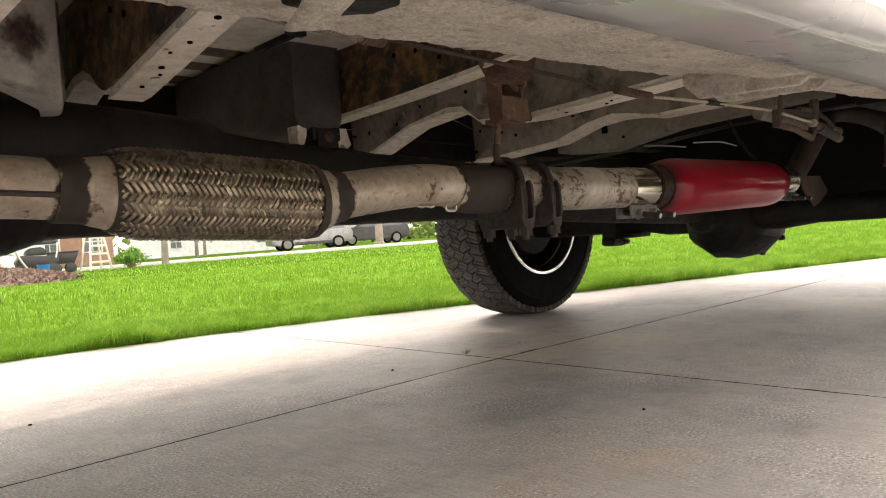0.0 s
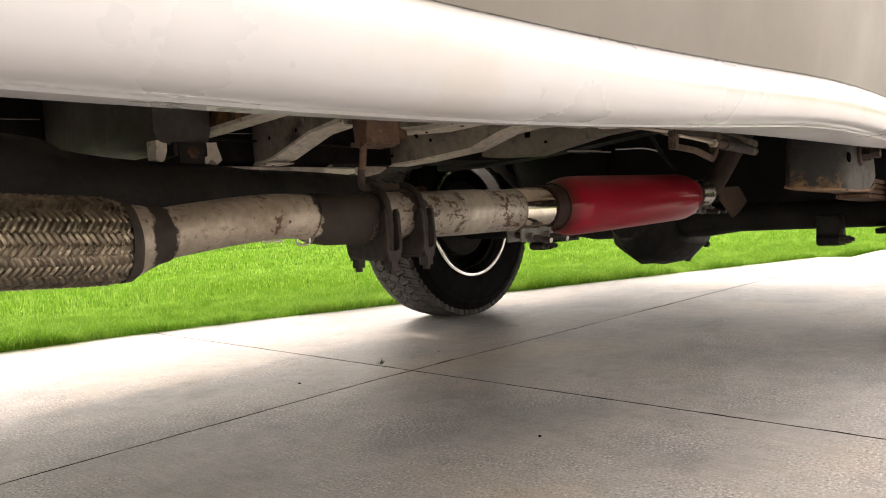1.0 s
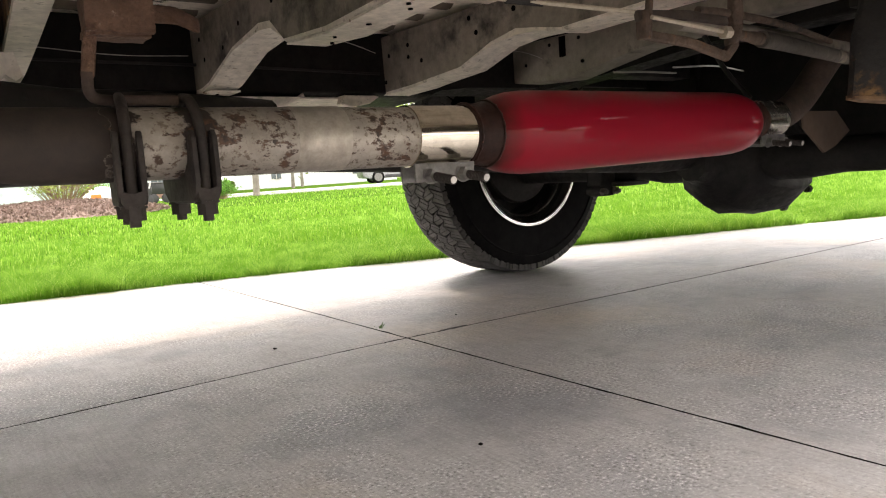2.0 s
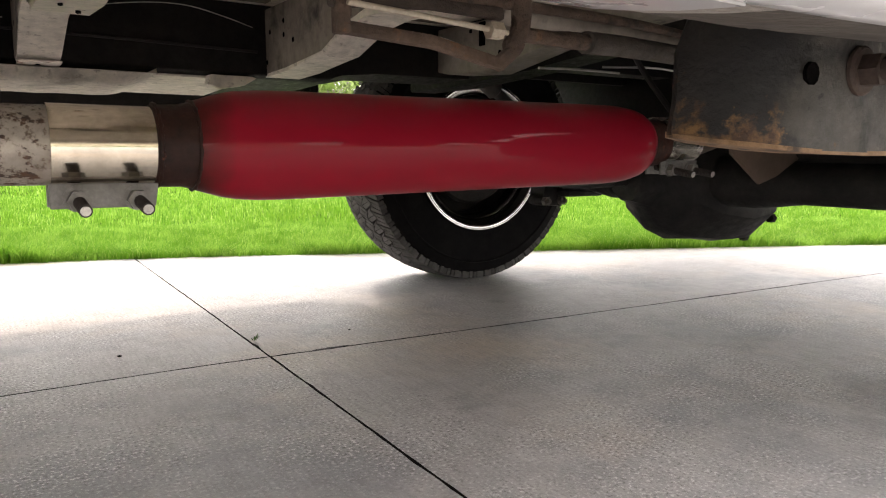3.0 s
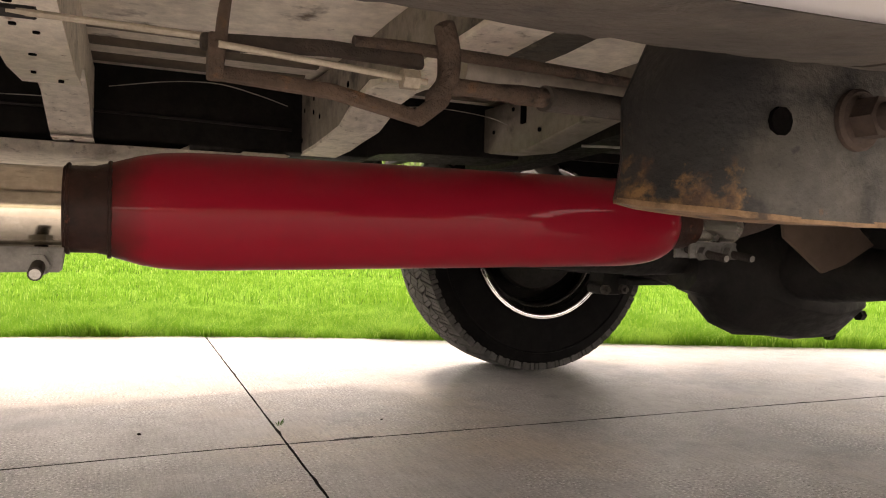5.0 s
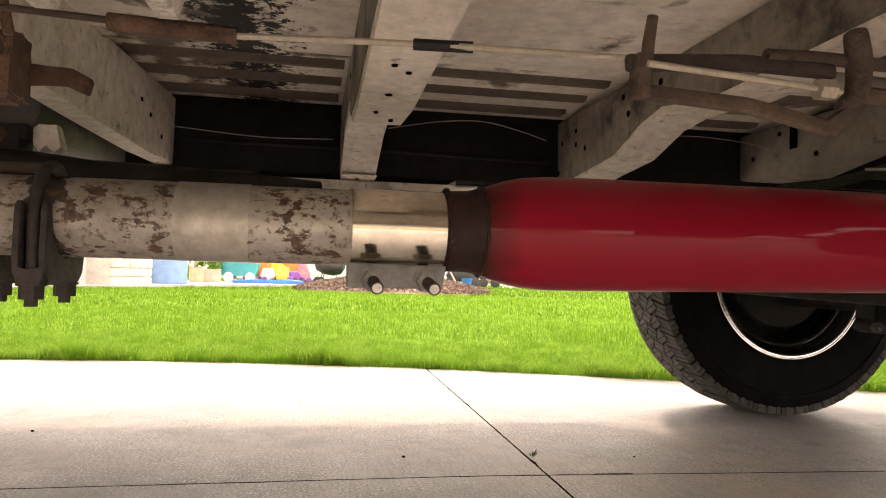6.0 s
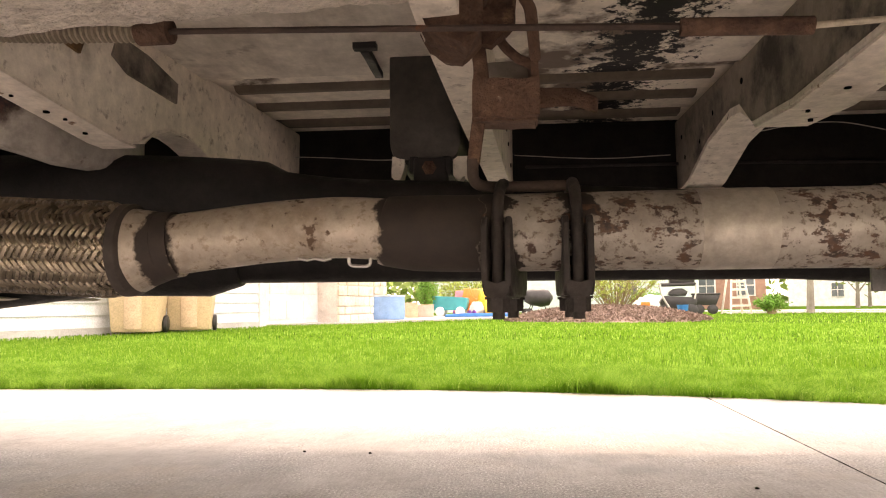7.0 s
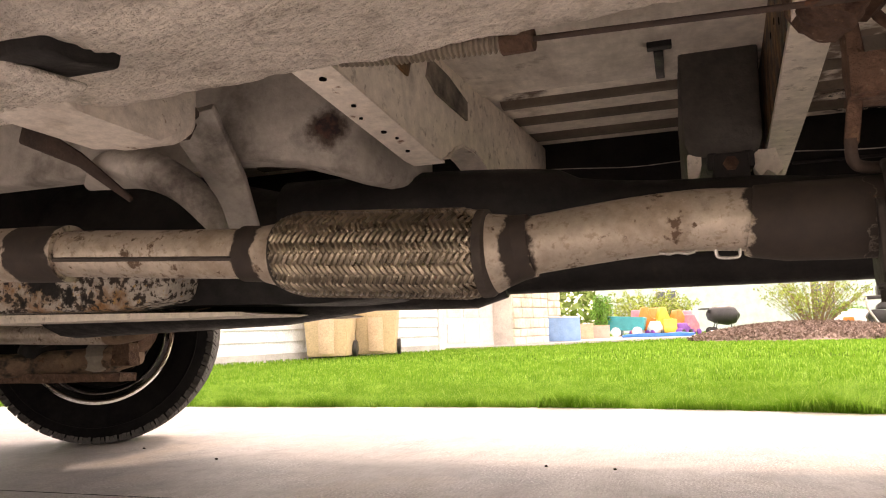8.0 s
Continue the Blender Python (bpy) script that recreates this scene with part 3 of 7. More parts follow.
CUTS = [-13.11, -9.457, -5.807, -2.157, 1.493, 5.143, 8.793]
for a, b in zip(CUTS, CUTS[1:]):
    if a < 5:
        slab(a, b, joint_y, edge_y)
    else:
        slab(a, b, lambda x: joint_y(x) - 3.66, lambda x: min(joint_y(x), edge_y(x)))
    if a < 5:
        slab(a, b, lambda x: joint_y(x) - 3.66, joint_y)
    slab(a, b, lambda x: joint_y(x) - 7.32, lambda x: joint_y(x) - 3.66)


def lawn():
    """Grass blades in three belts: dense and fine along the driveway, sparser and wider further off."""
    rng = np.random.default_rng(7)
    P, W, Hh = [], [], []

    def belt(n, x0, x1, d0, d1, w, h0, h1):
        x = rng.uniform(x0, x1, n)
        d = rng.uniform(d0, d1, n)
        e = np.array([edge_y(v) for v in x])
        P.append(np.c_[x, e + d])
        W.append(np.full(n, w) * rng.uniform(0.7, 1.3, n))
        Hh.append(rng.uniform(h0, h1, n))

    belt(64000, -3.2, 7.5, -0.014, 0.12, 0.0022, 0.012, 0.085)
    belt(200000, -4.0, 8.5, 0.03, 1.3, 0.0026, 0.014, 0.052)
    belt(130000, -7.0, 12.0, 1.2, 4.5, 0.0050, 0.012, 0.038)
    belt(90000, -9.0, 20.0, 4.3, 12.0, 0.0105, 0.008, 0.024)
    belt(45000, -14.0, 40.0, 11.5, 34.0, 0.020, 0.008, 0.024)
    # loose tufts hanging over the driveway's edge
    cx = rng.uniform(-2.5, 6.5, 260)
    for x in cx:
        k = int(rng.uniform(25, 70))
        xx = rng.normal(x, rng.uniform(0.012, 0.04), k)
        P.append(np.c_[xx, np.array([edge_y(v) for v in xx]) + np.abs(rng.normal(0.0, 0.03, k)) - 0.012])
        W.append(rng.uniform(0.0016, 0.0034, k))
        Hh.append(rng.uniform(0.03, rng.uniform(0.06, 0.10), k))
    P, W, Hh = np.concatenate(P), np.concatenate(W), np.concatenate(Hh)
    clump = 0.78 + 0.18 * np.sin(P[:, 0] * 23.0 + 3.0 * np.sin(P[:, 1] * 17.0)) + 0.32 * np.sin(P[:, 0] * 9.1 + 2.0 * np.sin(P[:, 1] * 7.0)) * np.sin(P[:, 1] * 8.3 + 1.7 * np.sin(P[:, 0] * 5.0))
    Hh = Hh * clump * 0.78
    verge = np.exp(-(((P[:, 1] - np.array([edge_y(v) for v in P[:, 0]])) / 0.09) ** 2))
    tuft = np.sin(P[:, 0] * 5.3 + 1.3) + np.sin(P[:, 0] * 11.7) + np.sin(P[:, 0] * 2.1 + 0.4)
    Hh = Hh * (1 + verge * (0.15 + 0.22 * tuft))
    n = len(P)
    a = rng.uniform(0, 2 * np.pi, n)
    la, lean = rng.uniform(0, 2 * np.pi, n), rng.uniform(0.3, 1.9, n) * Hh
    side = np.c_[np.cos(a), np.sin(a)] * (W / 2)[:, None]
    tip = np.c_[np.cos(la), np.sin(la)] * lean[:, None]
    z0 = np.full(n, -0.03)
    v = np.empty((n, 5, 3))
    v[:, 0, :2], v[:, 1, :2] = P - side, P + side
    v[:, 2, :2], v[:, 3, :2] = P + 0.35 * tip + 0.8 * side, P + 0.35 * tip - 0.8 * side
    v[:, 4, :2] = P + tip
    v[:, 0, 2] = v[:, 1, 2] = z0
    v[:, 2, 2] = v[:, 3, 2] = z0 + 0.03 + Hh * 0.55
    v[:, 4, 2] = z0 + 0.03 + Hh
    base = (np.arange(n) * 5)[:, None]
    loops = np.concatenate([base + [0, 1, 2, 3], base + [3, 2, 4]], 1).astype(np.int32).ravel()
    me = bpy.data.meshes.new("lawn_grass")
    me.vertices.add(n * 5)
    me.vertices.foreach_set("co", v.astype(np.float32).ravel())
    me.loops.add(len(loops))
    me.loops.foreach_set("vertex_index", loops)
    me.polygons.add(n * 2)
    starts = (np.arange(n)[:, None] * 7 + [0, 4]).ravel()
    me.polygons.foreach_set("loop_start", starts.astype(np.int32))
    me.update(calc_edges=True)
    me.materials.append(M["grass"])
    return tagged(new("lawn_grass", me), "bright green spring lawn beside the driveway", "grass", kind="stuff")


lawn()


# litter on the slabs
def litter():
    rg = random.Random(9)
    stain = tagged(part("oil_stain", prism(B(), [(1.578, 1.341), (1.59, 1.337), (1.605, 1.3385), (1.622, 1.335), (1.64, 1.338), (1.655, 1.337), (1.661, 1.341), (1.648, 1.344), (1.636, 1.3435), (1.618, 1.347), (1.604, 1.345), (1.59, 1.346)], "z", -0.002, 0.0012), M["stain"]), "small dark patch of dirt on the concrete joint", "stain")
    for x, y, r in ((1.242, 1.501, 0.006), (0.29, 1.815, 0.006), (0.453, 1.80, 0.006), (1.20, 0.731, 0.005), (-0.62, 1.79, 0.007), (1.72, 1.46, 0.004), (-0.98, 1.93, 0.007)):
        bm = B()
        bmesh.ops.create_icosphere(bm, subdivisions=2, radius=r * 0.55)
        for v in bm.verts:
            v.co = Vector((v.co.x * 1.3, v.co.y, v.co.z * 0.7)) * (1 + 0.3 * noise.noise(v.co * 300)) + Vector((x, y, r * 0.3))
        tagged(part("pebble", bm, M["joint"]), "tiny dark pebble lying on the concrete", "pebble", "pebbles on the driveway")
    bm = B()
    for k in range(9):
        a, t = rg.uniform(0, 6.28), rg.uniform(0.008, 0.02)
        p = Vector((1.506 + 0.004 * math.cos(a), 1.481 + 0.004 * math.sin(a), 0.0))
        q = p + Vector((t * math.cos(a), t * math.sin(a), rg.uniform(0.006, 0.02)))
        s = Vector((-math.sin(a), math.cos(a), 0)) * 0.0018
        m = p.lerp(q, 0.55)
        bm.faces.new([bm.verts.new(v) for v in (p, m + s, q, m - s)])
    tagged(part("weed", bm, M["weed"]), "tiny green weed in the joint", "weed")


litter()


# ---- the van ----
van = thing("van", (0.65, 1.2, 0.0), "silver full-size van seen from underneath, dusty and rusted", "van")
FLOOR = 0.685
ROOF = 1.9

# body shell: side walls with wheel openings, roof, ends
def side_wall(y0, y1, near):
    zb, arch = 0.455, 0.44
    pts = [(-2.05, ROOF), (-2.05, 0.50)]
    for cx in (-1.09, 2.39):
        arch = 0.44 if cx < 0 else 0.53
        for k in range(13):
            a = math.pi - math.pi * k / 12
            x, z = cx + arch * math.cos(a), 0.36 + arch * math.sin(a)
            if z >= zb:
                pts.append((x, z))
        lead = (cx - arch * math.cos(math.asin((zb - 0.36) / arch)))
        pts.insert(len(pts) - len([1 for k in range(13) if 0.36 + arch * math.sin(math.pi - math.pi * k / 12) >= zb]), (lead - 0.005, zb))
        pts.append((cx + arch * math.cos(math.asin((zb - 0.36) / arch)) + 0.005, zb))
    pts += [(3.60, 0.50), (3.60, ROOF)]
    return prism(B(), pts, "y", y0, y1)


part("side_panel", side_wall(2.20, 2.235, False), M["silver"], van)
bm = B()
box(bm, -2.05, 3.60, 0.105, 2.235, ROOF, ROOF + 0.05)
part("roof", bm, M["silver"], van)
part("rear_door", box(B(), 3.57, 3.60, 0.16, 2.20, 0.62, ROOF), M["silver"], van)
part("front_end", box(B(), -2.05, -2.02, 0.16, 2.20, 0.50, ROOF), M["silver"], van)
part("rear_bumper", box(B(), 3.60, 3.72, 0.14, 2.24, 0.50, 0.66, 0.02), M["chrome"], van)

def quarter(x0, x1, cx):
    """A near side panel with one wheel opening."""
    r, zb = 0.44, 0.455
    a0 = math.asin((zb - 0.36) / r)
    pts = [(x0, ROOF), (x0, zb)] + [(cx - r * math.cos(a), 0.36 + r * math.sin(a)) for a in np.linspace(a0, math.pi - a0, 13)] + [(x1, zb), (x1, ROOF)]
    return prism(B(), [(float(p), float(q)) for p, q in pts], "y", 0.108, 0.14)


part("front_fender", quarter(-2.05, -0.625, -1.09), M["silver"], van)
part("rear_quarter", quarter(1.935, 3.60, 2.405), M["silver"], van)
part("front_bumper", box(B(), -2.20, -2.05, 0.14, 2.24, 0.36, 0.62, 0.03), M["chrome"], van)
part("front_valance", box(B(), -2.04, -2.0, 0.2, 2.18, 0.28, 0.5, 0.01), M["black_steel"], van)

# near sill: painted rocker with its rolled lower edge
near = [(0.123, 0.4815), (0.1185, 0.4795), (0.1155, 0.4755), (0.1152, 0.47), (0.1175, 0.4615), (0.1205, 0.4555), (0.125, 0.452), (0.132, 0.4505), (0.14, 0.4509), (0.146, 0.4535), (0.146, 0.475), (0.15, 0.5), (0.152, 0.7), (0.13, 0.7), (0.127, 0.497)]
panel = [(0.105, ROOF), (0.105, 0.72), (0.107, 0.62), (0.111, 0.56), (0.116, 0.52), (0.1195, 0.497), (0.1225, 0.4825), (0.1265, 0.4832), (0.1295, 0.52), (0.13, 0.62), (0.13, ROOF)]
def drop(x, y=1.0):
    """How far the sill hangs lower towards the front."""
    s = min(1.0, max(0.0, (1.2 - x) / 1.1))
    return -0.016 * s * s + 0.095 * max(0.0, x - 1.25) ** 2


def lip(x, y):
    """The painted band hangs lower still towards the front than the sill behind it."""
    w = min(1.0, max(0.0, (0.215 - y) / 0.06))
    s = min(1.0, max(0.0, (0.80 - x) / 0.55))
    front = -0.015 * s * s * (3 - 2 * s) + 0.005 * math.exp(-(((x - 0.85) / 0.22) ** 2)) + 0.12 * max(0.0, x - 1.2) ** 2
    return drop(x) * (1 - w) + front * w


def loft(poly, xs, shift):
    bm = B()
    rows = [[bm.verts.new((x, y, z + (shift(x, y) if z < 0.66 else 0.0))) for y, z in poly] for x in xs]
    k = len(poly)
    for a, b in zip(rows, rows[1:]):
        for i in range(k):
            bm.faces.new((a[i], a[(i + 1) % k], b[(i + 1) % k], b[i]))
    bm.faces.new(rows[0][::-1])
    bm.faces.new(rows[-1])
    return bm


def plate_between(a, b, wa, wb, thick):
    """A tapering flat strap from a to b; wa, wb: half-width vectors at its ends."""
    bm = B()
    a, b, wa, wb = map(Vector, (a, b, wa, wb))
    n = (b - a).cross(wa).normalized() * (thick / 2)
    mid, wm = a.lerp(b, 0.5) + Vector((0.008, 0, 0.004)), wa.lerp(wb, 0.62)
    rows = []
    for p, w in ((a, wa), (mid, wm), (b, wb)):
        rows.append([bm.verts.new(q) for q in (p - w - n, p + w - n, p + w + n, p - w + n)])
    for r, s in zip(rows, rows[1:]):
        for i in range(4):
            bm.faces.new((r[i], r[(i + 1) % 4], s[(i + 1) % 4], s[i]))
    bm.faces.new(rows[0][::-1])
    bm.faces.new(rows[-1])
    bmesh.ops.bevel(bm, geom=list(bm.edges), offset=0.003, segments=2, affect="EDGES", profile=0.5)
    return bm


def roughen(bm, amount=0.0022, cuts=3):
    """Swollen, scaly rust: split the faces and push the corners about."""
    bmesh.ops.subdivide_edges(bm, edges=list(bm.edges), cuts=cuts, use_grid_fill=True)
    for v in bm.verts:
        v.co += noise.noise_vector(v.co * 55) * amount + noise.noise_vector(v.co * 22) * amount
    return bm


XS = [-0.62 + 0.05 * i for i in range(52)]
bm = loft(near, XS, lip)
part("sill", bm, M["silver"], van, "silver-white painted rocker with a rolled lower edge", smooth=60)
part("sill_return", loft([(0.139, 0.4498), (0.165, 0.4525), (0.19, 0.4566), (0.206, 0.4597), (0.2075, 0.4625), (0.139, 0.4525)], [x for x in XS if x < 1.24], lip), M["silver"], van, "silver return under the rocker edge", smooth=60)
# panel above the lip, its duller reflection painted into the tan
part("side_panel", loft(panel, XS, lip), M["dull_reflection"], van, "lower side panel with a dull tan reflection in its colour", smooth=60)
# undercoated inner sill
inner = [(0.1445, 0.4525), (0.165, 0.4545), (0.19, 0.4585), (0.206, 0.4612), (0.220, 0.4655), (0.232, 0.476), (0.245, 0.492), (0.28, 0.503), (0.36, 0.512), (0.46, 0.538), (0.525, 0.548), (0.545, 0.556), (0.552, 0.575), (0.552, 0.66), (0.16, 0.66), (0.155, 0.49)]
def lumpy(poly, x0, x1, step):
    """A loft whose underside is covered with thick uneven undercoat."""
    fine = []
    for (y0, z0), (y1, z1) in zip(poly, poly[1:] + poly[:1]):
        k = max(1, int(math.hypot(y1 - y0, z1 - z0) / step)) if max(z0, z1) < 0.60 else 1
        fine += [(y0 + (y1 - y0) * i / k, z0 + (z1 - z0) * i / k) for i in range(k)]
    bm = loft(fine, [x0 + step * i for i in range(int((x1 - x0) / step))], lip)
    for v in bm.verts:
        if v.co.y > 0.30:
            v.co.y -= 0.10 * min(1.0, max(0.0, (v.co.x - 0.5) / 0.9)) ** 1.6 * (v.co.y - 0.30) / 0.25
        if v.co.z < 0.60:
            p = v.co
            v.co.z -= (0.0030 * noise.noise(p * 20) + 0.0022 * noise.noise(p * 75) + 0.0022 * noise.noise(p * 130) + 0.002) * min(1.0, max(0.05, (p.y - 0.208) / 0.04))
    return bm


bm = lumpy(inner, -0.62, 1.266, 0.0065)
part("inner_sill", bm, M["undercoat"], van, "sill underside thick with textured undercoat", smooth=60)
bm = lumpy(inner[:5] + [(0.225, 0.467), (0.245, 0.480), (0.252, 0.50), (0.252, 0.62), (0.16, 0.62), (0.155, 0.49)], 1.258, 1.49, 0.0065)
part("inner_sill", bm, M["grime"], van, "grimy dark end of the sill underside", smooth=60)
bm = lumpy(inner[:5] + [(0.225, 0.467), (0.255, 0.488), (0.296, 0.500), (0.296, 0.62), (0.16, 0.62), (0.155, 0.49)], 1.484, 1.93, 0.0065)
part("inner_sill", bm, M["grime"], van, "grimy dark end of the sill underside", smooth=60)

for x0 in (0.895, 0.955):
    part("sill_bracket", prism(B(), [(0.30, 0.508), (0.32, 0.494), (0.44, 0.500), (0.46, 0.520), (0.46, 0.535), (0.30, 0.52)], "x", x0, x0 + 0.012, 0.002), M["undercoat"], van)

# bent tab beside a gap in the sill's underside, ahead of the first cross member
# no opening here: a proud dark block stands for the gap's shade
part("gap_shade", prism(B(), [(0.328, 0.4865), (0.355, 0.4895), (0.388, 0.4965), (0.392, 0.52), (0.328, 0.515)], "x", 0.256, 0.300, 0.003), M["black_steel"], van, "dark block for the shade in a sill gap")
part("sill_tab", roughen(plate_between((0.222, 0.285, 0.478), (0.272, 0.386, 0.4845), (0.017, -0.008, 0.003), (0.012, -0.006, 0.002), 0.005), 0.0012, 3), M["undercoat"], van, "bent tab caked with undercoat", smooth=60)

# floor pan: flat near panel, ribbed far panel
prof = [(0.20, 0.662), (1.02, 0.662), (1.035, FLOOR)]
prof += [(1.44, FLOOR), (2.20, FLOOR), (2.20, FLOOR + 0.05), (0.20, FLOOR + 0.05)]
part("floor_brace", roughen(box(B(), 1.655, 1.735, 0.30, 0.90, 0.640, 0.661), 0.003, 6), M["grime"], van, "grime-blackened floor brace")
part("floor_pan", prism(B(), prof, "x", -0.55, 1.96), M["floor_pan"], van, "beige floor pan with pressed ribs, stained with tar", smooth=30)
# dark strips give the grooves their grime and shade as colour
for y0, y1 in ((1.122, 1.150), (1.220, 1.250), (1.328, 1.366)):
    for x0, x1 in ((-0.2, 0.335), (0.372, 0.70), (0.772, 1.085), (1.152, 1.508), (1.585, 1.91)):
        part("floor_rib", prism(B(), [(y0 - 0.004, FLOOR), (y0 + 0.006, FLOOR - 0.007), (y1 - 0.006, FLOOR - 0.007), (y1 + 0.004, FLOOR)], "x", x0, x1), M["rib"], van, "dark floor rib with grime and groove shade in its colour")
part("rear_floor", box(B(), 1.96, 3.57, 0.17, 2.2, 0.74, 0.79), M["black_steel"], van)
part("dash_wall", box(B(), -0.60, -0.55, 0.17, 2.2, 0.60, 1.4), M["black_steel"], van)


def holes(parent, spots, axis, r=0.005):
    """Drilled holes: short dark plugs a hair proud of the sheet."""
    for c in spots:
        rr = r
        if len(c) == 4:
            rr = c[3]
        part("hole", lathe(B(), [(-0.0015, rr), (0.0015, rr)], c[:3], axis, seg=10), M["hole"], parent)


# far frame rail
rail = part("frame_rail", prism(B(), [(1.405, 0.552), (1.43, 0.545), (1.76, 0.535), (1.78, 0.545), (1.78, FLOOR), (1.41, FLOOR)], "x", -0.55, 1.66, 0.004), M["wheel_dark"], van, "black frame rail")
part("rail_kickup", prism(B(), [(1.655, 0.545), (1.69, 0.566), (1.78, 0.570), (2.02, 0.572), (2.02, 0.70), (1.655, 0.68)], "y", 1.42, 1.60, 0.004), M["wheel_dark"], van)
bm = B()
prism(bm, [(1.425, 0.541), (1.75, 0.531), (1.75, 0.534), (1.425, 0.545)], "x", 0.55, 1.49)
part("rail_flange", bm, M["tan"], van, "dusty beige lower flange")
for x0, x1 in ((0.94, 1.315), (0.72, 0.86)):
    # a folded bracket below the rail, its hind end curling up to the flange
    xs = np.linspace(x0, x1, 22)
    rise = [0.022 * max(0.0, (x - x1 + 0.07) / 0.07) ** 2 for x in xs]
    bm = B()
    rows = [[bm.verts.new((float(x), y, z + (q if z < 0.53 else 0.0) + 0.0015 * noise.noise(Vector((x * 40, y * 9, 1.0))))) for y, z in ((1.395, 0.541), (1.402, 0.528), (1.416, 0.519), (1.60, 0.512), (1.62, 0.536), (1.60, 0.541))] for x, q in zip(xs, rise)]
    for a, b in zip(rows, rows[1:]):
        for i in range(6):
            bm.faces.new((a[i], a[(i + 1) % 6], b[(i + 1) % 6], b[i]))
    bm.faces.new(rows[0][::-1])
    bm.faces.new(rows[-1])
    part("rail_gusset", bm, M["tan"], van, "dented beige bracket folded under the rail")
part("rail_gusset", prism(B(), [(1.405, 0.528), (1.43, 0.520), (1.475, 0.528), (1.50, 0.543), (1.49, 0.546), (1.41, 0.546)], "y", 1.398, 1.425, 0.002), M["tan"], van, "small torn bracket below the rail")
# added dark sheet that hides the far panel's bright inner face
part("dark_backing", box(B(), -0.55, 1.93, 2.165, 2.18, 0.50, FLOOR, 0.002), M["wheel_dark"], van, "added dark sheet over the inner face of the far sill")


def flange_strip(parent, pts, x0, x1, skew):
    """The pale lower flange of a pressed member, a hair below it, bounce light painted in."""
    low = [(y, z - 0.0035) for y, z in pts]
    part("flange", prism(B(), low + [(y, z - 0.0008) for y, z in pts[::-1]], "x", x0 + 0.001, x1 + 0.002, 0.0, skew), M["cream"], parent, "pale lower flange with bounce light in its colour")


def cross_member(poly, x0, x1, skew=0.0, material="tan", name="cross_member", bevel=0.005):
    return part(name, prism(B(), poly, "x", x0, x1, bevel, skew), M[material], van, "pressed beige floor cross member with drilled holes")


C1 = [(0.50, 0.573), (0.58, 0.563), (0.82, 0.5345), (0.85, 0.534), (0.868, 0.543), (0.890, 0.560), (0.925, 0.573), (0.97, 0.574), (1.02, 0.562), (1.07, 0.542), (1.12, 0.530), (1.22, 0.530), (1.42, 0.540), (1.42, 0.68), (0.50, 0.655)]
c1 = cross_member(C1, 0.276, 0.314, 0.055)
holes(c1, [(0.3666, 1.03, 0.64), (0.374, 1.15, 0.635), (0.378, 1.22, 0.65), (0.381, 1.28, 0.625), (0.386, 1.36, 0.62), (0.384, 1.33, 0.655)], "x", 0.0042)
holes(c1, [(0.332, 0.66, 0.5500, 0.0026), (0.334, 0.73, 0.5417, 0.0032), (0.338, 0.79, 0.5345, 0.0026), (0.330, 0.60, 0.5570, 0.0034), (0.341, 0.75, 0.5392, 0.002), (0.326, 0.69, 0.5465, 0.002)], "z")

part("patch_plate", prism(B(), [(0.62, 0.618), (0.745, 0.604), (0.757, 0.632), (0.757, 0.655), (0.62, 0.655)], "x", 0.3142, 0.3172, 0.0, 0.055), M["hanger"], c1, "dark patch of grime")
part("patch_plate", prism(B(), [(0.80, 0.622), (0.83, 0.610), (0.938, 0.606), (0.940, 0.632), (0.87, 0.645), (0.81, 0.648)], "x", 0.3142, 0.3172, 0.0, 0.055), M["grime_and_shade"], c1, "dark patch of grime")
# dark sheet painting the shade on the first member's forward face
part("front_web", prism(B(), [(y, z + 0.006 if z < 0.64 else z - 0.003) for y, z in C1], "x", 0.2715, 0.2752, 0.0, 0.055), M["hanger"], c1, "dark front web with its shade painted on")
holes(c1, [(0.3135, 0.74, 0.62), (0.3135, 0.76, 0.60), (0.312, 0.70, 0.63), (0.3155, 0.80, 0.615), (0.309, 0.66, 0.612), (0.310, 0.68, 0.59)], "x", 0.0035)
flange_strip(c1, C1[:4], 0.276, 0.314, 0.055)
flange_strip(c1, C1[4:10], 0.276, 0.314, 0.055)
c2 = cross_member([(0.42, 0.580), (0.60, 0.563), (0.80, 0.556), (1.0, 0.553), (1.25, 0.552), (1.42, 0.555), (1.42, 0.68), (0.42, 0.655)], 0.678, 0.712, 0.06)
holes(c2, [(0.717, 0.64, 0.605), (0.719, 0.68, 0.625), (0.721, 0.72, 0.595), (0.724, 0.77, 0.615), (0.727, 0.82, 0.62)], "x", 0.0036)
holes(c2, [(0.7842, 1.20, 0.625), (0.7872, 1.25, 0.612), (0.7914, 1.32, 0.590)], "x", 0.0036)
c3 = cross_member([(0.50, 0.572), (0.86, 0.560), (0.99, 0.568), (1.035, 0.603), (1.08, 0.608), (1.20, 0.592), (1.33, 0.553), (1.37, 0.547), (1.42, 0.547), (1.42, 0.68), (0.50, 0.655)], 1.078, 1.140, 0.012)
flange_strip(c3, [(0.50, 0.572), (0.86, 0.560), (0.985, 0.568)], 1.078, 1.140, 0.012)
flange_strip(c3, [(1.345, 0.5475), (1.37, 0.547), (1.42, 0.547)], 1.078, 1.140, 0.012)
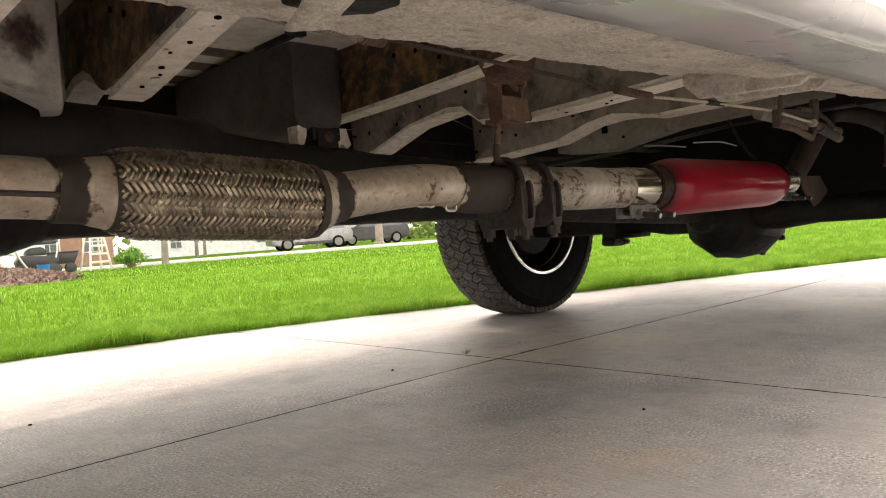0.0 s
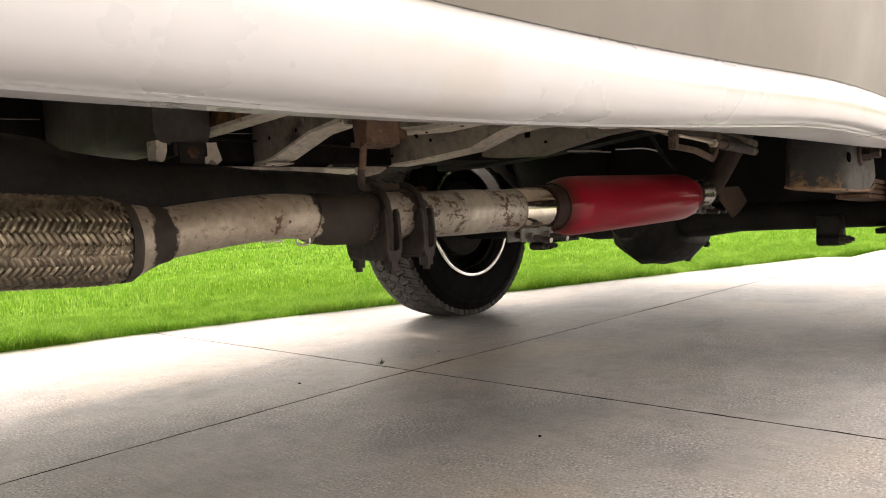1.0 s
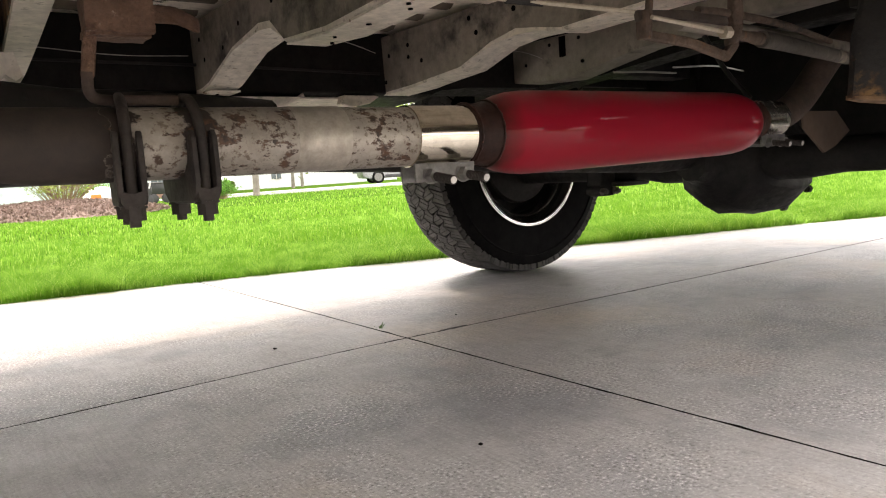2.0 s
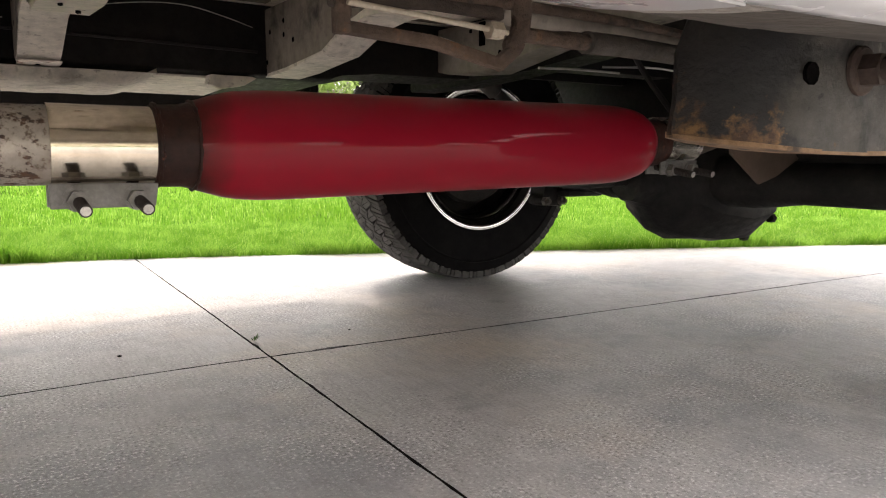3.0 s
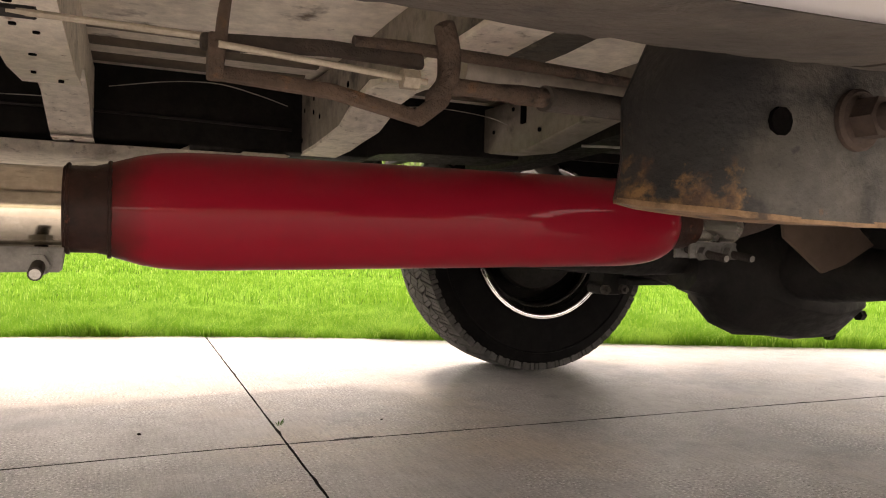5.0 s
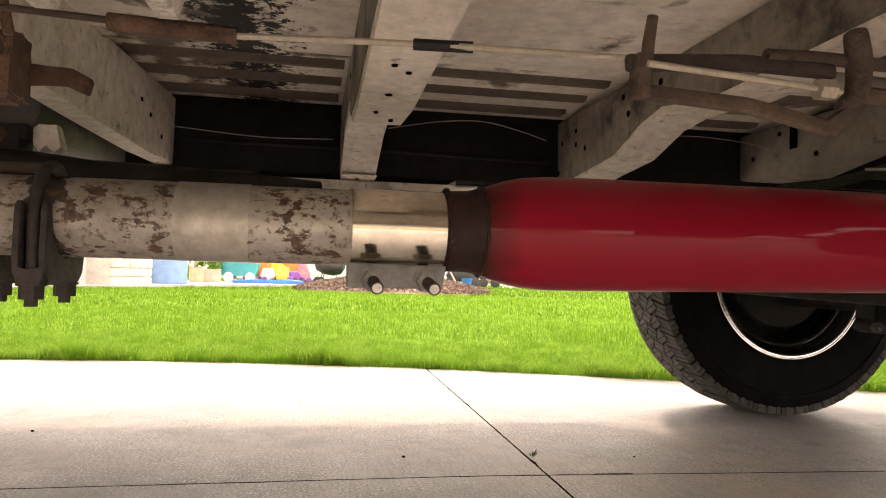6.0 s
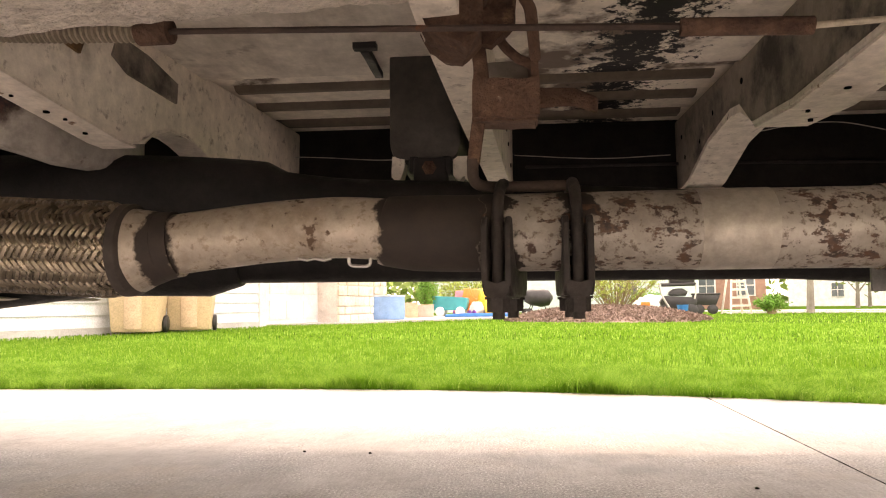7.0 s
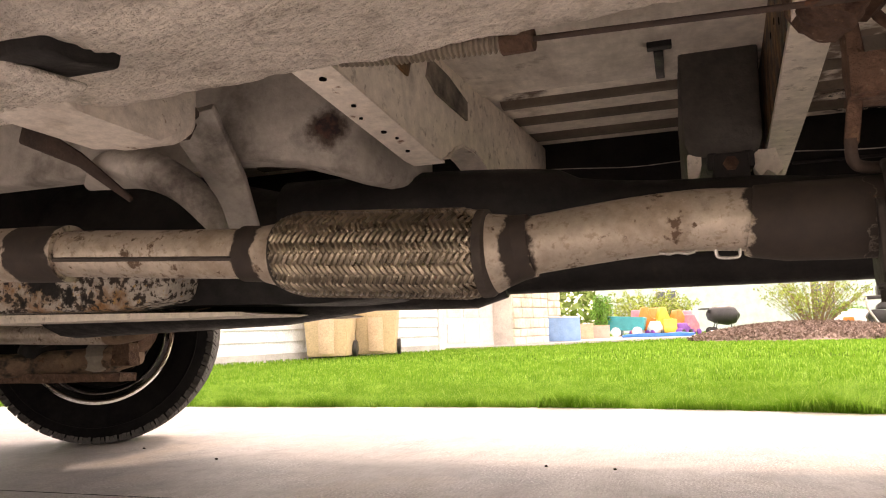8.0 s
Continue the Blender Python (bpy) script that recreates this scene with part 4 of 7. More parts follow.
holes(c3, [(1.0895, 1.02, 0.635), (1.092, 1.16, 0.63), (1.093, 1.24, 0.605), (1.094, 1.34, 0.60), (1.094, 1.36, 0.64)], "x", 0.0042)
holes(c3, [(1.0873, 0.62, 0.625), (1.0878, 0.68, 0.60), (1.0883, 0.74, 0.63), (1.0888, 0.80, 0.615), (1.0892, 0.86, 0.59), (1.0897, 0.91, 0.61)], "x", 0.0038)
holes(c3, [(1.112, 0.70, 0.5615, 0.003), (1.128, 0.72, 0.561, 0.003), (1.112, 0.88, 0.5568, 0.0026), (1.135, 0.93, 0.5585, 0.003), (1.115, 0.64, 0.5640, 0.0035), (1.118, 0.80, 0.5588, 0.0038), (1.125, 1.38, 0.5432, 0.0035)], "z")
c4 = cross_member([(0.50, 0.585), (0.84, 0.580), (0.90, 0.592), (0.95, 0.600), (1.02, 0.590), (1.12, 0.560), (1.30, 0.550), (1.42, 0.548), (1.52, 0.560), (1.52, 0.68), (0.50, 0.655)], 1.475, 1.545, 0.035)
holes(c4, [(1.5065, 0.95, 0.64), (1.511, 1.06, 0.62), (1.512, 1.08, 0.65), (1.518, 1.25, 0.60), (1.520, 1.30, 0.64), (1.520, 1.30, 0.615), (1.523, 1.38, 0.63), (1.5235, 1.40, 0.575)], "x", 0.0048)
c5 = cross_member([(0.60, 0.615), (1.00, 0.60), (1.22, 0.565), (1.38, 0.575), (1.52, 0.60), (1.52, 0.68), (0.60, 0.655)], 1.86, 1.93, 0.05, "grey_steel")
holes(c5, [(1.917, 1.17, 0.60), (1.918, 1.18, 0.655), (1.923, 1.28, 0.655), (1.928, 1.37, 0.62)], "x", 0.0042)
part("slot", box(B(), 1.918, 1.923, 1.225, 1.245, 0.620, 0.668, 0.002), M["hole"], c5)



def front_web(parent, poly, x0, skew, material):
    """A thin dark sheet that paints shade on a pressed member's forward face."""
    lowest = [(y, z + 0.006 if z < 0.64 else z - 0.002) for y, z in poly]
    part("front_web", prism(B(), lowest, "x", x0 - 0.0013, x0 - 0.0003, 0.0, skew), M[material], parent, "forward face with shade painted on")


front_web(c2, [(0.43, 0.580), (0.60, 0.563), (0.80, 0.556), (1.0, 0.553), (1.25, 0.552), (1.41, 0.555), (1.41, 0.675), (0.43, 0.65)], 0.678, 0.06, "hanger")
front_web(c3, [(0.51, 0.572), (0.86, 0.560), (0.99, 0.568), (1.035, 0.603), (1.08, 0.608), (1.20, 0.592), (1.33, 0.553), (1.37, 0.547), (1.41, 0.547), (1.41, 0.68), (0.51, 0.655)], 1.078, 0.012, "grime_and_shade")
front_web(c4, [(0.51, 0.585), (0.84, 0.580), (0.90, 0.592), (0.95, 0.600), (1.02, 0.590), (1.12, 0.560), (1.30, 0.550), (1.42, 0.548), (1.51, 0.560), (1.51, 0.68), (0.51, 0.655)], 1.475, 0.035, "grime_and_shade")

# dark mount plate with its moulded foot, by the second cross member
bm = B()
prism(bm, [(0.637, 0.675), (0.637, 0.548), (0.642, 0.533), (0.652, 0.528), (0.708, 0.528), (0.721, 0.533), (0.727, 0.548), (0.729, 0.675)], "y", 0.955, 1.36, 0.005)
plate = part("mount_plate", bm, M["mount"], van, "dark grey mount box with a rounded lower end")
bm = box(B(), 0.668, 0.709, 0.945, 0.99, 0.485, 0.531, 0.004)
box(bm, 0.662, 0.674, 0.948, 0.985, 0.512, 0.533, 0.003)
box(bm, 0.703, 0.715, 0.948, 0.985, 0.512, 0.533, 0.003)
part("mount_foot", bm, M["black_steel"], plate, "black rubber mount foot")
part("bolt", hexagon(B(), (0.688, 0.943, 0.517), "y", 0.009, 0.006), M["rusty"], plate)
part("mount_lug", roughen(prism(B(), [(0.641, 0.534), (0.640, 0.508), (0.646, 0.502), (0.652, 0.508), (0.656, 0.520), (0.657, 0.534)], "y", 0.956, 0.982), 0.0014, 2), M["tan"], plate, "pale dusty lug")
part("mount_lug", roughen(prism(B(), [(0.717, 0.536), (0.716, 0.512), (0.722, 0.503), (0.730, 0.510), (0.740, 0.502), (0.748, 0.508), (0.740, 0.536)], "y", 0.966, 0.99), 0.0016, 2), M["tan"], plate, "pale dusty lug")

# small black clip lying along the floor
bm = box(B(), 0.602, 0.630, 0.898, 0.912, 0.6545, 0.6625, 0.001)
box(bm, 0.609, 0.620, 0.910, 1.012, 0.6535, 0.6620, 0.001)
part("floor_clip", roughen(bm, 0.0006, 2), M["black_steel"], van)

# front end of the near frame leg, its bracket and the outrigger beside it
bm = B()
rows = []
for x, y, z in ((-0.60, 0.775, 0.547), (0.05, 0.775, 0.545), (0.11, 0.775, 0.543), (0.155, 0.780, 0.542), (0.197, 0.79, 0.538), (0.235, 0.805, 0.527), (0.267, 0.82, 0.516), (0.280, 0.86, 0.517), (0.290, 0.90, 0.519), (0.312, 0.95, 0.523)):
    rows.append([bm.verts.new(p) for p in ((x, y, 0.66), (x, y, z + 0.008), (x - 0.001, y + 0.003, z + 0.002), (x - 0.003, y + 0.010, z), (x - 0.012, y + 0.04, z), (x - 0.012, y + 0.04, 0.66))])
for r, s in zip(rows, rows[1:]):
    for k in range(6):
        bm.faces.new((r[k], r[(k + 1) % 6], s[(k + 1) % 6], s[k]))
bm.faces.new(rows[0][::-1])
bm.faces.new(rows[-1])
leg = part("frame_leg", bm, M["leg"], van, "grey-brown side of the frame leg", smooth=50)
bm = prism(B(), [(0.43, 0.548), (0.45, 0.528), (0.50, 0.521), (0.60, 0.520), (0.64, 0.525), (0.665, 0.545), (0.665, 0.65), (0.43, 0.65)], "x", 0.077, 0.155, 0.014)
part("outrigger", bm, M["cream"], van, "beige front outrigger")

br = part("bracket", plate_between((0.112, 0.70, 0.582), (0.078, 0.875, 0.452), (0.032, 0.0, 0.004), (0.016, 0.01, 0.0), 0.012), M["leg"], van, "dusty bracket bolted to the frame leg")
bm = hexagon(B(), (0.105, 0.690, 0.566), "y", 0.018, 0.02)
tube(bm, [(0.112, 0.685, 0.566), (0.135, 0.665, 0.564), (0.150, 0.655, 0.564)], [0.012, 0.0095, 0.008], 12)
part("bolt", bm, M["rust_dark"], br)
bm = B()
tube(bm, smooth_path([(-0.06, 0.735, 0.520), (-0.025, 0.735, 0.536), (0.02, 0.735, 0.534), (0.065, 0.735, 0.516), (0.10, 0.74, 0.487), (0.125, 0.75, 0.445)], 6), [0.006, 0.010, 0.014, 0.018, 0.021, 0.023, 0.024, 0.0245, 0.025, 0.025, 0.025, 0.0245, 0.024, 0.0235, 0.023, 0.0225, 0.022, 0.0215, 0.021, 0.0205, 0.020, 0.0195, 0.019, 0.0185, 0.018, 0.017, 0.016, 0.014, 0.012, 0.010, 0.008], 16)
part("bracket_arm", bm, M["leg"], br)
part("bracket_blade", plate_between((-0.135, 0.705, 0.592), (0.032, 0.705, 0.490), (0.004, 0.0, 0.016), (0.002, 0.0, 0.003), 0.005), M["rust_dark"], br)
part("bracket_rib", plate_between((0.078, 0.688, 0.612), (0.070, 0.70, 0.552), (0.004, 0.0, 0.0), (0.008, 0.0, 0.0), 0.016), M["leg"], br)

# ---- exhaust ----
AX = 0.672


def axis_y(x):
    """The run of the exhaust, drifting inboard behind the muffler's front end."""
    return AX + 0.066 * max(0.0, x - 1.2)


def run(pts, r, seg=36):
    return tube(B(), smooth_path([(x, AX, z) for x, z in pts], 6), r, seg)


part("front_pipe", run([(-0.75, 0.45), (-0.30, 0.438), (-0.12, 0.433), (0.02, 0.426), (0.11, 0.420), (0.215, 0.414)], 0.0256), M["pipe"], van, "tarnished tan exhaust pipe")
part("pipe_sleeve", run([(-0.42, 0.442), (-0.21, 0.436), (-0.085, 0.4315)], 0.031), M["pipe"], van)
part("pipe_sleeve", run([(-0.086, 0.4315), (-0.02, 0.4285)], 0.0318), M["pipe"], van, "scorched dark pipe joint")
part("pipe_seam", tube(B(), [(-0.02, AX - 0.0245, 0.420), (0.205, AX - 0.0245, 0.4075)], 0.0025, 8), M["scorched"], van)
flex = part("flex_core", tube(B(), [(0.248, AX, 0.411), (0.26, AX, 0.4105), (0.30, AX, 0.408), (0.355, AX, 0.404), (0.40, AX, 0.401), (0.445, AX, 0.399), (0.455, AX, 0.399)], [0.034, 0.0375, 0.0395, 0.0402, 0.0402, 0.039, 0.037], 40), M["braid_core"], van, "braided stainless flex coupling")


def braid():
    """Two sets of flat strands wound left and right, passing over and under each other."""
    bm = B()
    n, x0, x1, seg, rate = 24, 0.251, 0.452, 300, 44.0
    for way in (1, -1):
        for k in range(n):
            prev = None
            for i in range(seg + 1):
                x = x0 + (x1 - x0) * i / seg
                s = (x - x0) / (x1 - x0)
                zc = 0.411 - 0.012 * s
                r = 0.0335 + 0.0078 * min(1, s / 0.12) ** 0.5 - 0.003 * max(0, (s - 0.93) / 0.07)
                a = 2 * math.pi * k / n + way * rate * (x - x0)
                r += 0.0009 * way * math.tanh(2.2 * math.cos(12 * a + math.pi / 4))
                hw = 0.0024
                row = []
                for e, dr in ((-1, -0.0010), (0, 0.0003), (1, -0.0010)):
                    aa, xx = a - way * e * hw * 0.5 / r, x + e * hw * 0.866
                    row.append(bm.verts.new((xx, AX + (r + dr) * math.cos(aa), zc + (r + dr) * math.sin(aa))))
                if prev:
                    bm.faces.new((prev[0], prev[1], row[1], row[0]))
                    bm.faces.new((prev[1], prev[2], row[2], row[1]))
                prev = row
    return bm


tagged(part("braid", braid(), M["braid"], flex), kind="stuff")
part("end_collar", tube(B(), [(0.205, AX, 0.4145), (0.225, AX, 0.413), (0.232, AX, 0.4125)], [0.0285, 0.0285, 0.0285], 36), M["pipe"], flex)
part("end_collar", tube(B(), [(0.231, AX, 0.4125), (0.247, AX, 0.411), (0.250, AX, 0.411)], [0.029, 0.032, 0.034], 36), M["pipe"], flex)
part("end_ring", tube(B(), [(0.452, AX, 0.399), (0.460, AX, 0.399), (0.463, AX, 0.3992)], [0.0405, 0.040, 0.036], 36), M["scorched"], flex)
part("end_collar", tube(B(), [(0.461, AX, 0.399), (0.470, AX, 0.4003), (0.485, AX, 0.402)], [0.037, 0.034, 0.0300], 36), M["pipe"], flex)
part("end_collar", tube(B(), [(0.478, AX, 0.4012), (0.498, AX, 0.4035)], [0.0305, 0.0285], 36), M["pipe"], flex)
part("mid_pipe", run([(0.49, 0.4025), (0.528, 0.407), (0.576, 0.412), (0.622, 0.4148), (0.65, 0.4148), (0.69, 0.412)], 0.0260), M["pipe"], van, "tan exhaust pipe with a shallow kink")
bm = B()
tube(bm, [(0.606, AX - 0.010, 0.3888), (0.614, AX - 0.010, 0.3872), (0.620, AX - 0.010, 0.3885), (0.628, AX - 0.010, 0.3868), (0.634, AX - 0.010, 0.3882)], 0.0013, 10)
part("weld_bead", bm, M["zinc"], van)
part("pipe_staple", tube(B(), smooth_path([(0.650, AX - 0.014, 0.3885), (0.6505, AX - 0.014, 0.3835), (0.654, AX - 0.014, 0.3815), (0.664, AX - 0.014, 0.3812), (0.6675, AX - 0.014, 0.3830), (0.668, AX - 0.014, 0.3880)], 4), 0.0014, 8), M["zinc"], van, "small bright wire staple under the pipe")
part("pipe_joint", tube(B(), [(0.677, AX, 0.4115), (0.680, AX, 0.411), (0.705, AX, 0.409), (0.745, AX, 0.408), (0.765, AX, 0.408)], [0.028, 0.0295, 0.0318, 0.0322, 0.0322], 36), M["pipe"], van, "scorched swaged joint")
part("rear_pipe", tube(B(), [(0.755, AX, 0.408), (0.90, AX, 0.408), (1.076, AX, 0.4075)], [0.0323, 0.0325, 0.0328], 40), M["spotted"], van, "grey pipe spotted with rust")
part("clean_sleeve", tube(B(), [(0.932, AX, 0.408), (0.990, AX, 0.408)], [0.03300, 0.03305], 40), M["worn_pipe"], van)


def saddle_clamp(x, turn=0.0):
    """A bolt bent over the pipe, held below by a forked saddle and two nuts."""
    bm = B()
    for s in (-1, 1):
        pts = [(x, AX + s * 0.0385, 0.409), (x, AX + s * 0.040, 0.395), (x, AX + s * 0.0385, 0.37), (x, AX + s * 0.0385, 0.337)]
        tube(bm, smooth_path(pts, 4), 0.0048, 10)
    tube(bm, smooth_path([(x, AX + 0.0385 * math.cos(a), 0.409 + 0.0395 * math.sin(a)) for a in np.linspace(0, math.pi, 9)], 3), 0.0048, 10)
    swing = Matrix.Translation((x, AX, 0)) @ Matrix.Rotation(radians(turn), 4, "Z") @ Matrix.Translation((-x, -AX, 0))
    def piece(name, bm, parent=van, label=""):
        bm.transform(swing)
        return part(name, bm, M["soot"], parent, label)
    c = piece("saddle_clamp", bm, van, "sooty rusted saddle clamp")
    fork = [(AX - 0.037, 0.416), (AX - 0.043, 0.417), (AX - 0.0475, 0.410), (AX - 0.0490, 0.374), (AX - 0.046, 0.362), (AX - 0.036, 0.355), (AX + 0.036, 0.355), (AX + 0.046, 0.362), (AX + 0.0490, 0.374), (AX + 0.0475, 0.410), (AX + 0.043, 0.417), (AX + 0.037, 0.416), (AX + 0.034, 0.39), (AX + 0.020, 0.3765), (AX, 0.373), (AX - 0.020, 0.3765), (AX - 0.034, 0.39)]
    for dx in (-0.0118, 0.0068):
        piece("saddle", prism(B(), fork, "x", x + dx, x + dx + 0.0050, 0.0015), c)
    piece("saddle", prism(B(), [(-0.0105 + x, 0.372), (-0.0080 + x, 0.366), (x, 0.3635), (0.0080 + x, 0.366), (0.0105 + x, 0.372), (0.0095 + x, 0.358), (0.007 + x, 0.353), (-0.007 + x, 0.353), (-0.0095 + x, 0.358)], "y", AX - 0.047, AX + 0.047, 0.001), c)
    for s in (-1, 1):
        nut = hexagon(B(), (x, AX + s * 0.0385, 0.3475), "z", 0.0092, 0.010)
        lathe(nut, [(-0.001, 0.0108), (0.001, 0.0108)], (x, AX + s * 0.0385, 0.3535), "z", 16)
        piece("nut", nut, c)
    return c


saddle_clamp(0.779, -9)
saddle_clamp(0.8345)


def band_clamp(x0, x1, zc, r, AX=AX, metal="polished"):
    c = part("band_clamp", lathe(B(), [(x0, r - 0.002), (x0, r), (x1, r), (x1, r - 0.002)], (0, AX, zc), "x", 44, True), M[metal], van, "steel band clamp with two studs")
    part("clamp_flange", prism(B(), [(x0 - 0.002, zc - r + 0.004), (x1, zc - r + 0.003), (x1 - 0.003, zc - r - 0.017), (x0 - 0.002, zc - r - 0.017)], "y", AX - 0.020, AX - 0.016, 0.001), M["dull_zinc"], c)
    part("clamp_flange", prism(B(), [(x0 - 0.002, zc - r + 0.004), (x1, zc - r + 0.003), (x1 - 0.003, zc - r - 0.017), (x0 - 0.002, zc - r - 0.017)], "y", AX + 0.006, AX + 0.010, 0.001), M["dull_zinc"], c)
    for f in (0.22, 0.78):
        x = x0 + f * (x1 - x0)
        zf = zc - r - 0.009
        way = [(x + 0.001 * q, AX + 0.014 - 0.074 * q, zf + 0.004 - 0.0113 * q) for q in np.linspace(0, 1, 60)]
        stud = part("bolt", tube(B(), way, [0.0053 if k % 2 else 0.0046 for k in range(60)], 12), M["soot"], c, "sooty threaded stud")
        part("stud_end", tube(B(), [(x + 0.001, AX - 0.0598, zf - 0.0072), (x + 0.001, AX - 0.0606, zf - 0.0074)], 0.0040, 12), M["zinc"], stud)
        bm = hexagon(B(), (x, AX - 0.0255, zf - 0.0015), "y", 0.0088, 0.010)
        lathe(bm, [(-0.0015, 0.0108), (0.0005, 0.0108)], (x, AX - 0.0195, zf), "y", 20)
        part("nut", bm, M["dull_zinc"], c)
    return c


band_clamp(1.074, 1.156, 0.4075, 0.0345)
muffler = part("muffler", tube(B(), [(x, axis_y(x), 0.408 + 0.012 * (x - 1.2)) for x in (1.188, 1.192, 1.20, 1.212, 1.228, 1.248, 1.28, 1.35, 1.50, 1.65, 1.735, 1.762, 1.780, 1.795, 1.806, 1.810)],
                                  [0.039, 0.0405, 0.0430, 0.0468, 0.0500, 0.0518, 0.0525, 0.0525, 0.0525, 0.0525, 0.0525, 0.0515, 0.0495, 0.0465, 0.042, 0.036], 64), M["red"], van, "glossy dark red glasspack muffler", smooth=60)
part("muffler_neck", tube(B(), [(1.154, AX, 0.4075), (1.160, AX, 0.4075), (1.178, AX, 0.4078), (1.186, AX, 0.408), (1.191, AX, 0.408)], [0.0355, 0.0360, 0.0365, 0.0385, 0.0395], 44), M["burnt_red"], muffler, "heat-burnt brown neck")
part("muffler_neck", tube(B(), [(1.804, axis_y(1.804), 0.4152), (1.82, axis_y(1.82), 0.4155), (1.853, axis_y(1.853), 0.419)], [0.0375, 0.0335, 0.0328], 44), M["burnt_red"], muffler)
for wx, wr in ((1.1575, 0.0362), (1.1885, 0.0394)):
    bm = tube(B(), [(wx, axis_y(wx) + wr * math.cos(a), 0.408 + wr * math.sin(a)) for a in np.linspace(0, 2 * math.pi, 49)], [0.0016 + 0.0006 * math.sin(k * 2.3) for k in range(49)], 8)
    part("weld_bead", bm, M["burnt_red"], muffler, "lumpy burnt weld")
band_clamp(1.850, 1.926, 0.4225, 0.0325, axis_y(1.87), "brushed")
tail = part("tail_pipe", tube(B(), smooth_path([(1.885, AX + 0.044, 0.4235), (1.95, AX + 0.048, 0.428), (2.04, AX + 0.055, 0.46), (2.14, AX + 0.03, 0.56), (2.32, AX + 0.04, 0.62), (2.6, AX, 0.60), (2.9, AX - 0.05, 0.50), (3.5, AX - 0.1, 0.45)], 8), 0.0275, 28), M["rust_dark"], van, "dark rusted tail pipe rising over the axle")
part("pipe_plate", prism(B(), [(2.030, 0.436), (2.036, 0.403), (2.114, 0.353), (2.16, 0.366), (2.222, 0.395), (2.165, 0.436)], "y", 0.716, 0.722, 0.001), M["rust_plate"], van, "flat rusty brown heat shield plate")

# exhaust hanger: rusty channel under the second cross member, its strap bending onto the pipe
hb = part("hanger_bracket", roughen(box(B(), 0.755, 0.808, 0.643, 0.649, 0.499, 0.531), 0.0022, 5), M["rusty"], van, "rusty exhaust hanger channel with scaly edges")
part("channel_floor", roughen(box(B(), 0.755, 0.806, 0.649, 0.676, 0.497, 0.503), 0.002, 4), M["rusty"], hb)
part("channel_cheek", roughen(box(B(), 0.801, 0.808, 0.649, 0.690, 0.503, 0.552), 0.002, 4), M["rusty"], hb)
part("channel_cheek", roughen(box(B(), 0.755, 0.761, 0.649, 0.668, 0.503, 0.600), 0.002, 4), M["rusty"], hb)
part("channel_cap", roughen(box(B(), 0.762, 0.801, 0.688, 0.694, 0.530, 0.560), 0.002, 4), M["grime_and_shade"], hb, "grimy grey sheet")
part("bracket_block", roughen(prism(B(), [(0.702, 0.66), (0.706, 0.602), (0.722, 0.553), (0.748, 0.541), (0.762, 0.553), (0.770, 0.600), (0.780, 0.66)], "y", 0.592, 0.640), 0.006, 5), M["rusty"], hb, "scaly rust lump")
part("bracket_plate", roughen(prism(B(), [(0.735, 0.60), (0.745, 0.562), (0.772, 0.555), (0.790, 0.575), (0.792, 0.61)], "y", 0.640, 0.652), 0.004, 4), M["rusty"], hb)
part("bracket_strap", plate_between((0.7565, 0.652, 0.585), (0.7535, 0.657, 0.462), (0.0065, 0, 0), (0.0055, 0, 0), 0.005), M["rusty"], hb, "flat rusty hanger strap")
part("strap_foot", tube(B(), smooth_path([(0.7535, 0.657, 0.468), (0.754, 0.659, 0.452), (0.762, 0.664, 0.4465), (0.785, 0.672, 0.4465), (0.83, 0.674, 0.447)], 5), 0.0048, 10), M["rust_dark"], hb)
part("bracket_arm", roughen(plate_between((0.806, 0.690, 0.527), (0.859, 0.678, 0.515), (0.0, 0.002, 0.0095), (0.001, 0.002, 0.0075), 0.006), 0.0008, 1), M["rusty"], hb)
part("bracket_loop", plate_between((0.782, 0.615, 0.612), (0.806, 0.648, 0.545), (0.006, 0.0, 0.001), (0.0045, 0.0, 0.0), 0.006), M["rusty"], hb)
part("bracket_loop", tube(B(), smooth_path([(0.782, 0.645, 0.628), (0.773, 0.652, 0.600), (0.776, 0.655, 0.570), (0.790, 0.655, 0.552), (0.803, 0.655, 0.545)], 5), 0.0042, 10), M["rusty"], hb)

# hoses, lines and clips in the dark bay ahead of the axle
for pts, r, mat in (([(1.95, 1.35, 0.585), (2.02, 1.36, 0.582), (2.1, 1.36, 0.585)], 0.0025, "zinc"), ([(2.0, 1.15, 0.573), (2.09, 1.14, 0.575), (2.2, 1.12, 0.572)], 0.0025, "wire"),
                    ([(2.05, 1.02, 0.566), (2.18, 1.0, 0.57), (2.3, 1.0, 0.562)], 0.0022, "zinc"), ([(1.93, 0.86, 0.60), (1.97, 0.84, 0.53), (1.99, 0.80, 0.47)], 0.005, "black_steel")):
    part("brake_hose" if r > 0.004 else "brake_pipe", tube(B(), smooth_path(pts, 6), r, 8), M[mat], van)

for cx, cz in ((1.965, 0.602), (2.005, 0.598)):
    part("line_clip", roughen(box(B(), cx, cx + 0.014, 1.262, 1.272, cz - 0.016, cz + 0.012, 0.002), 0.0008, 1), M["zinc"], van, "bright bent line clip")

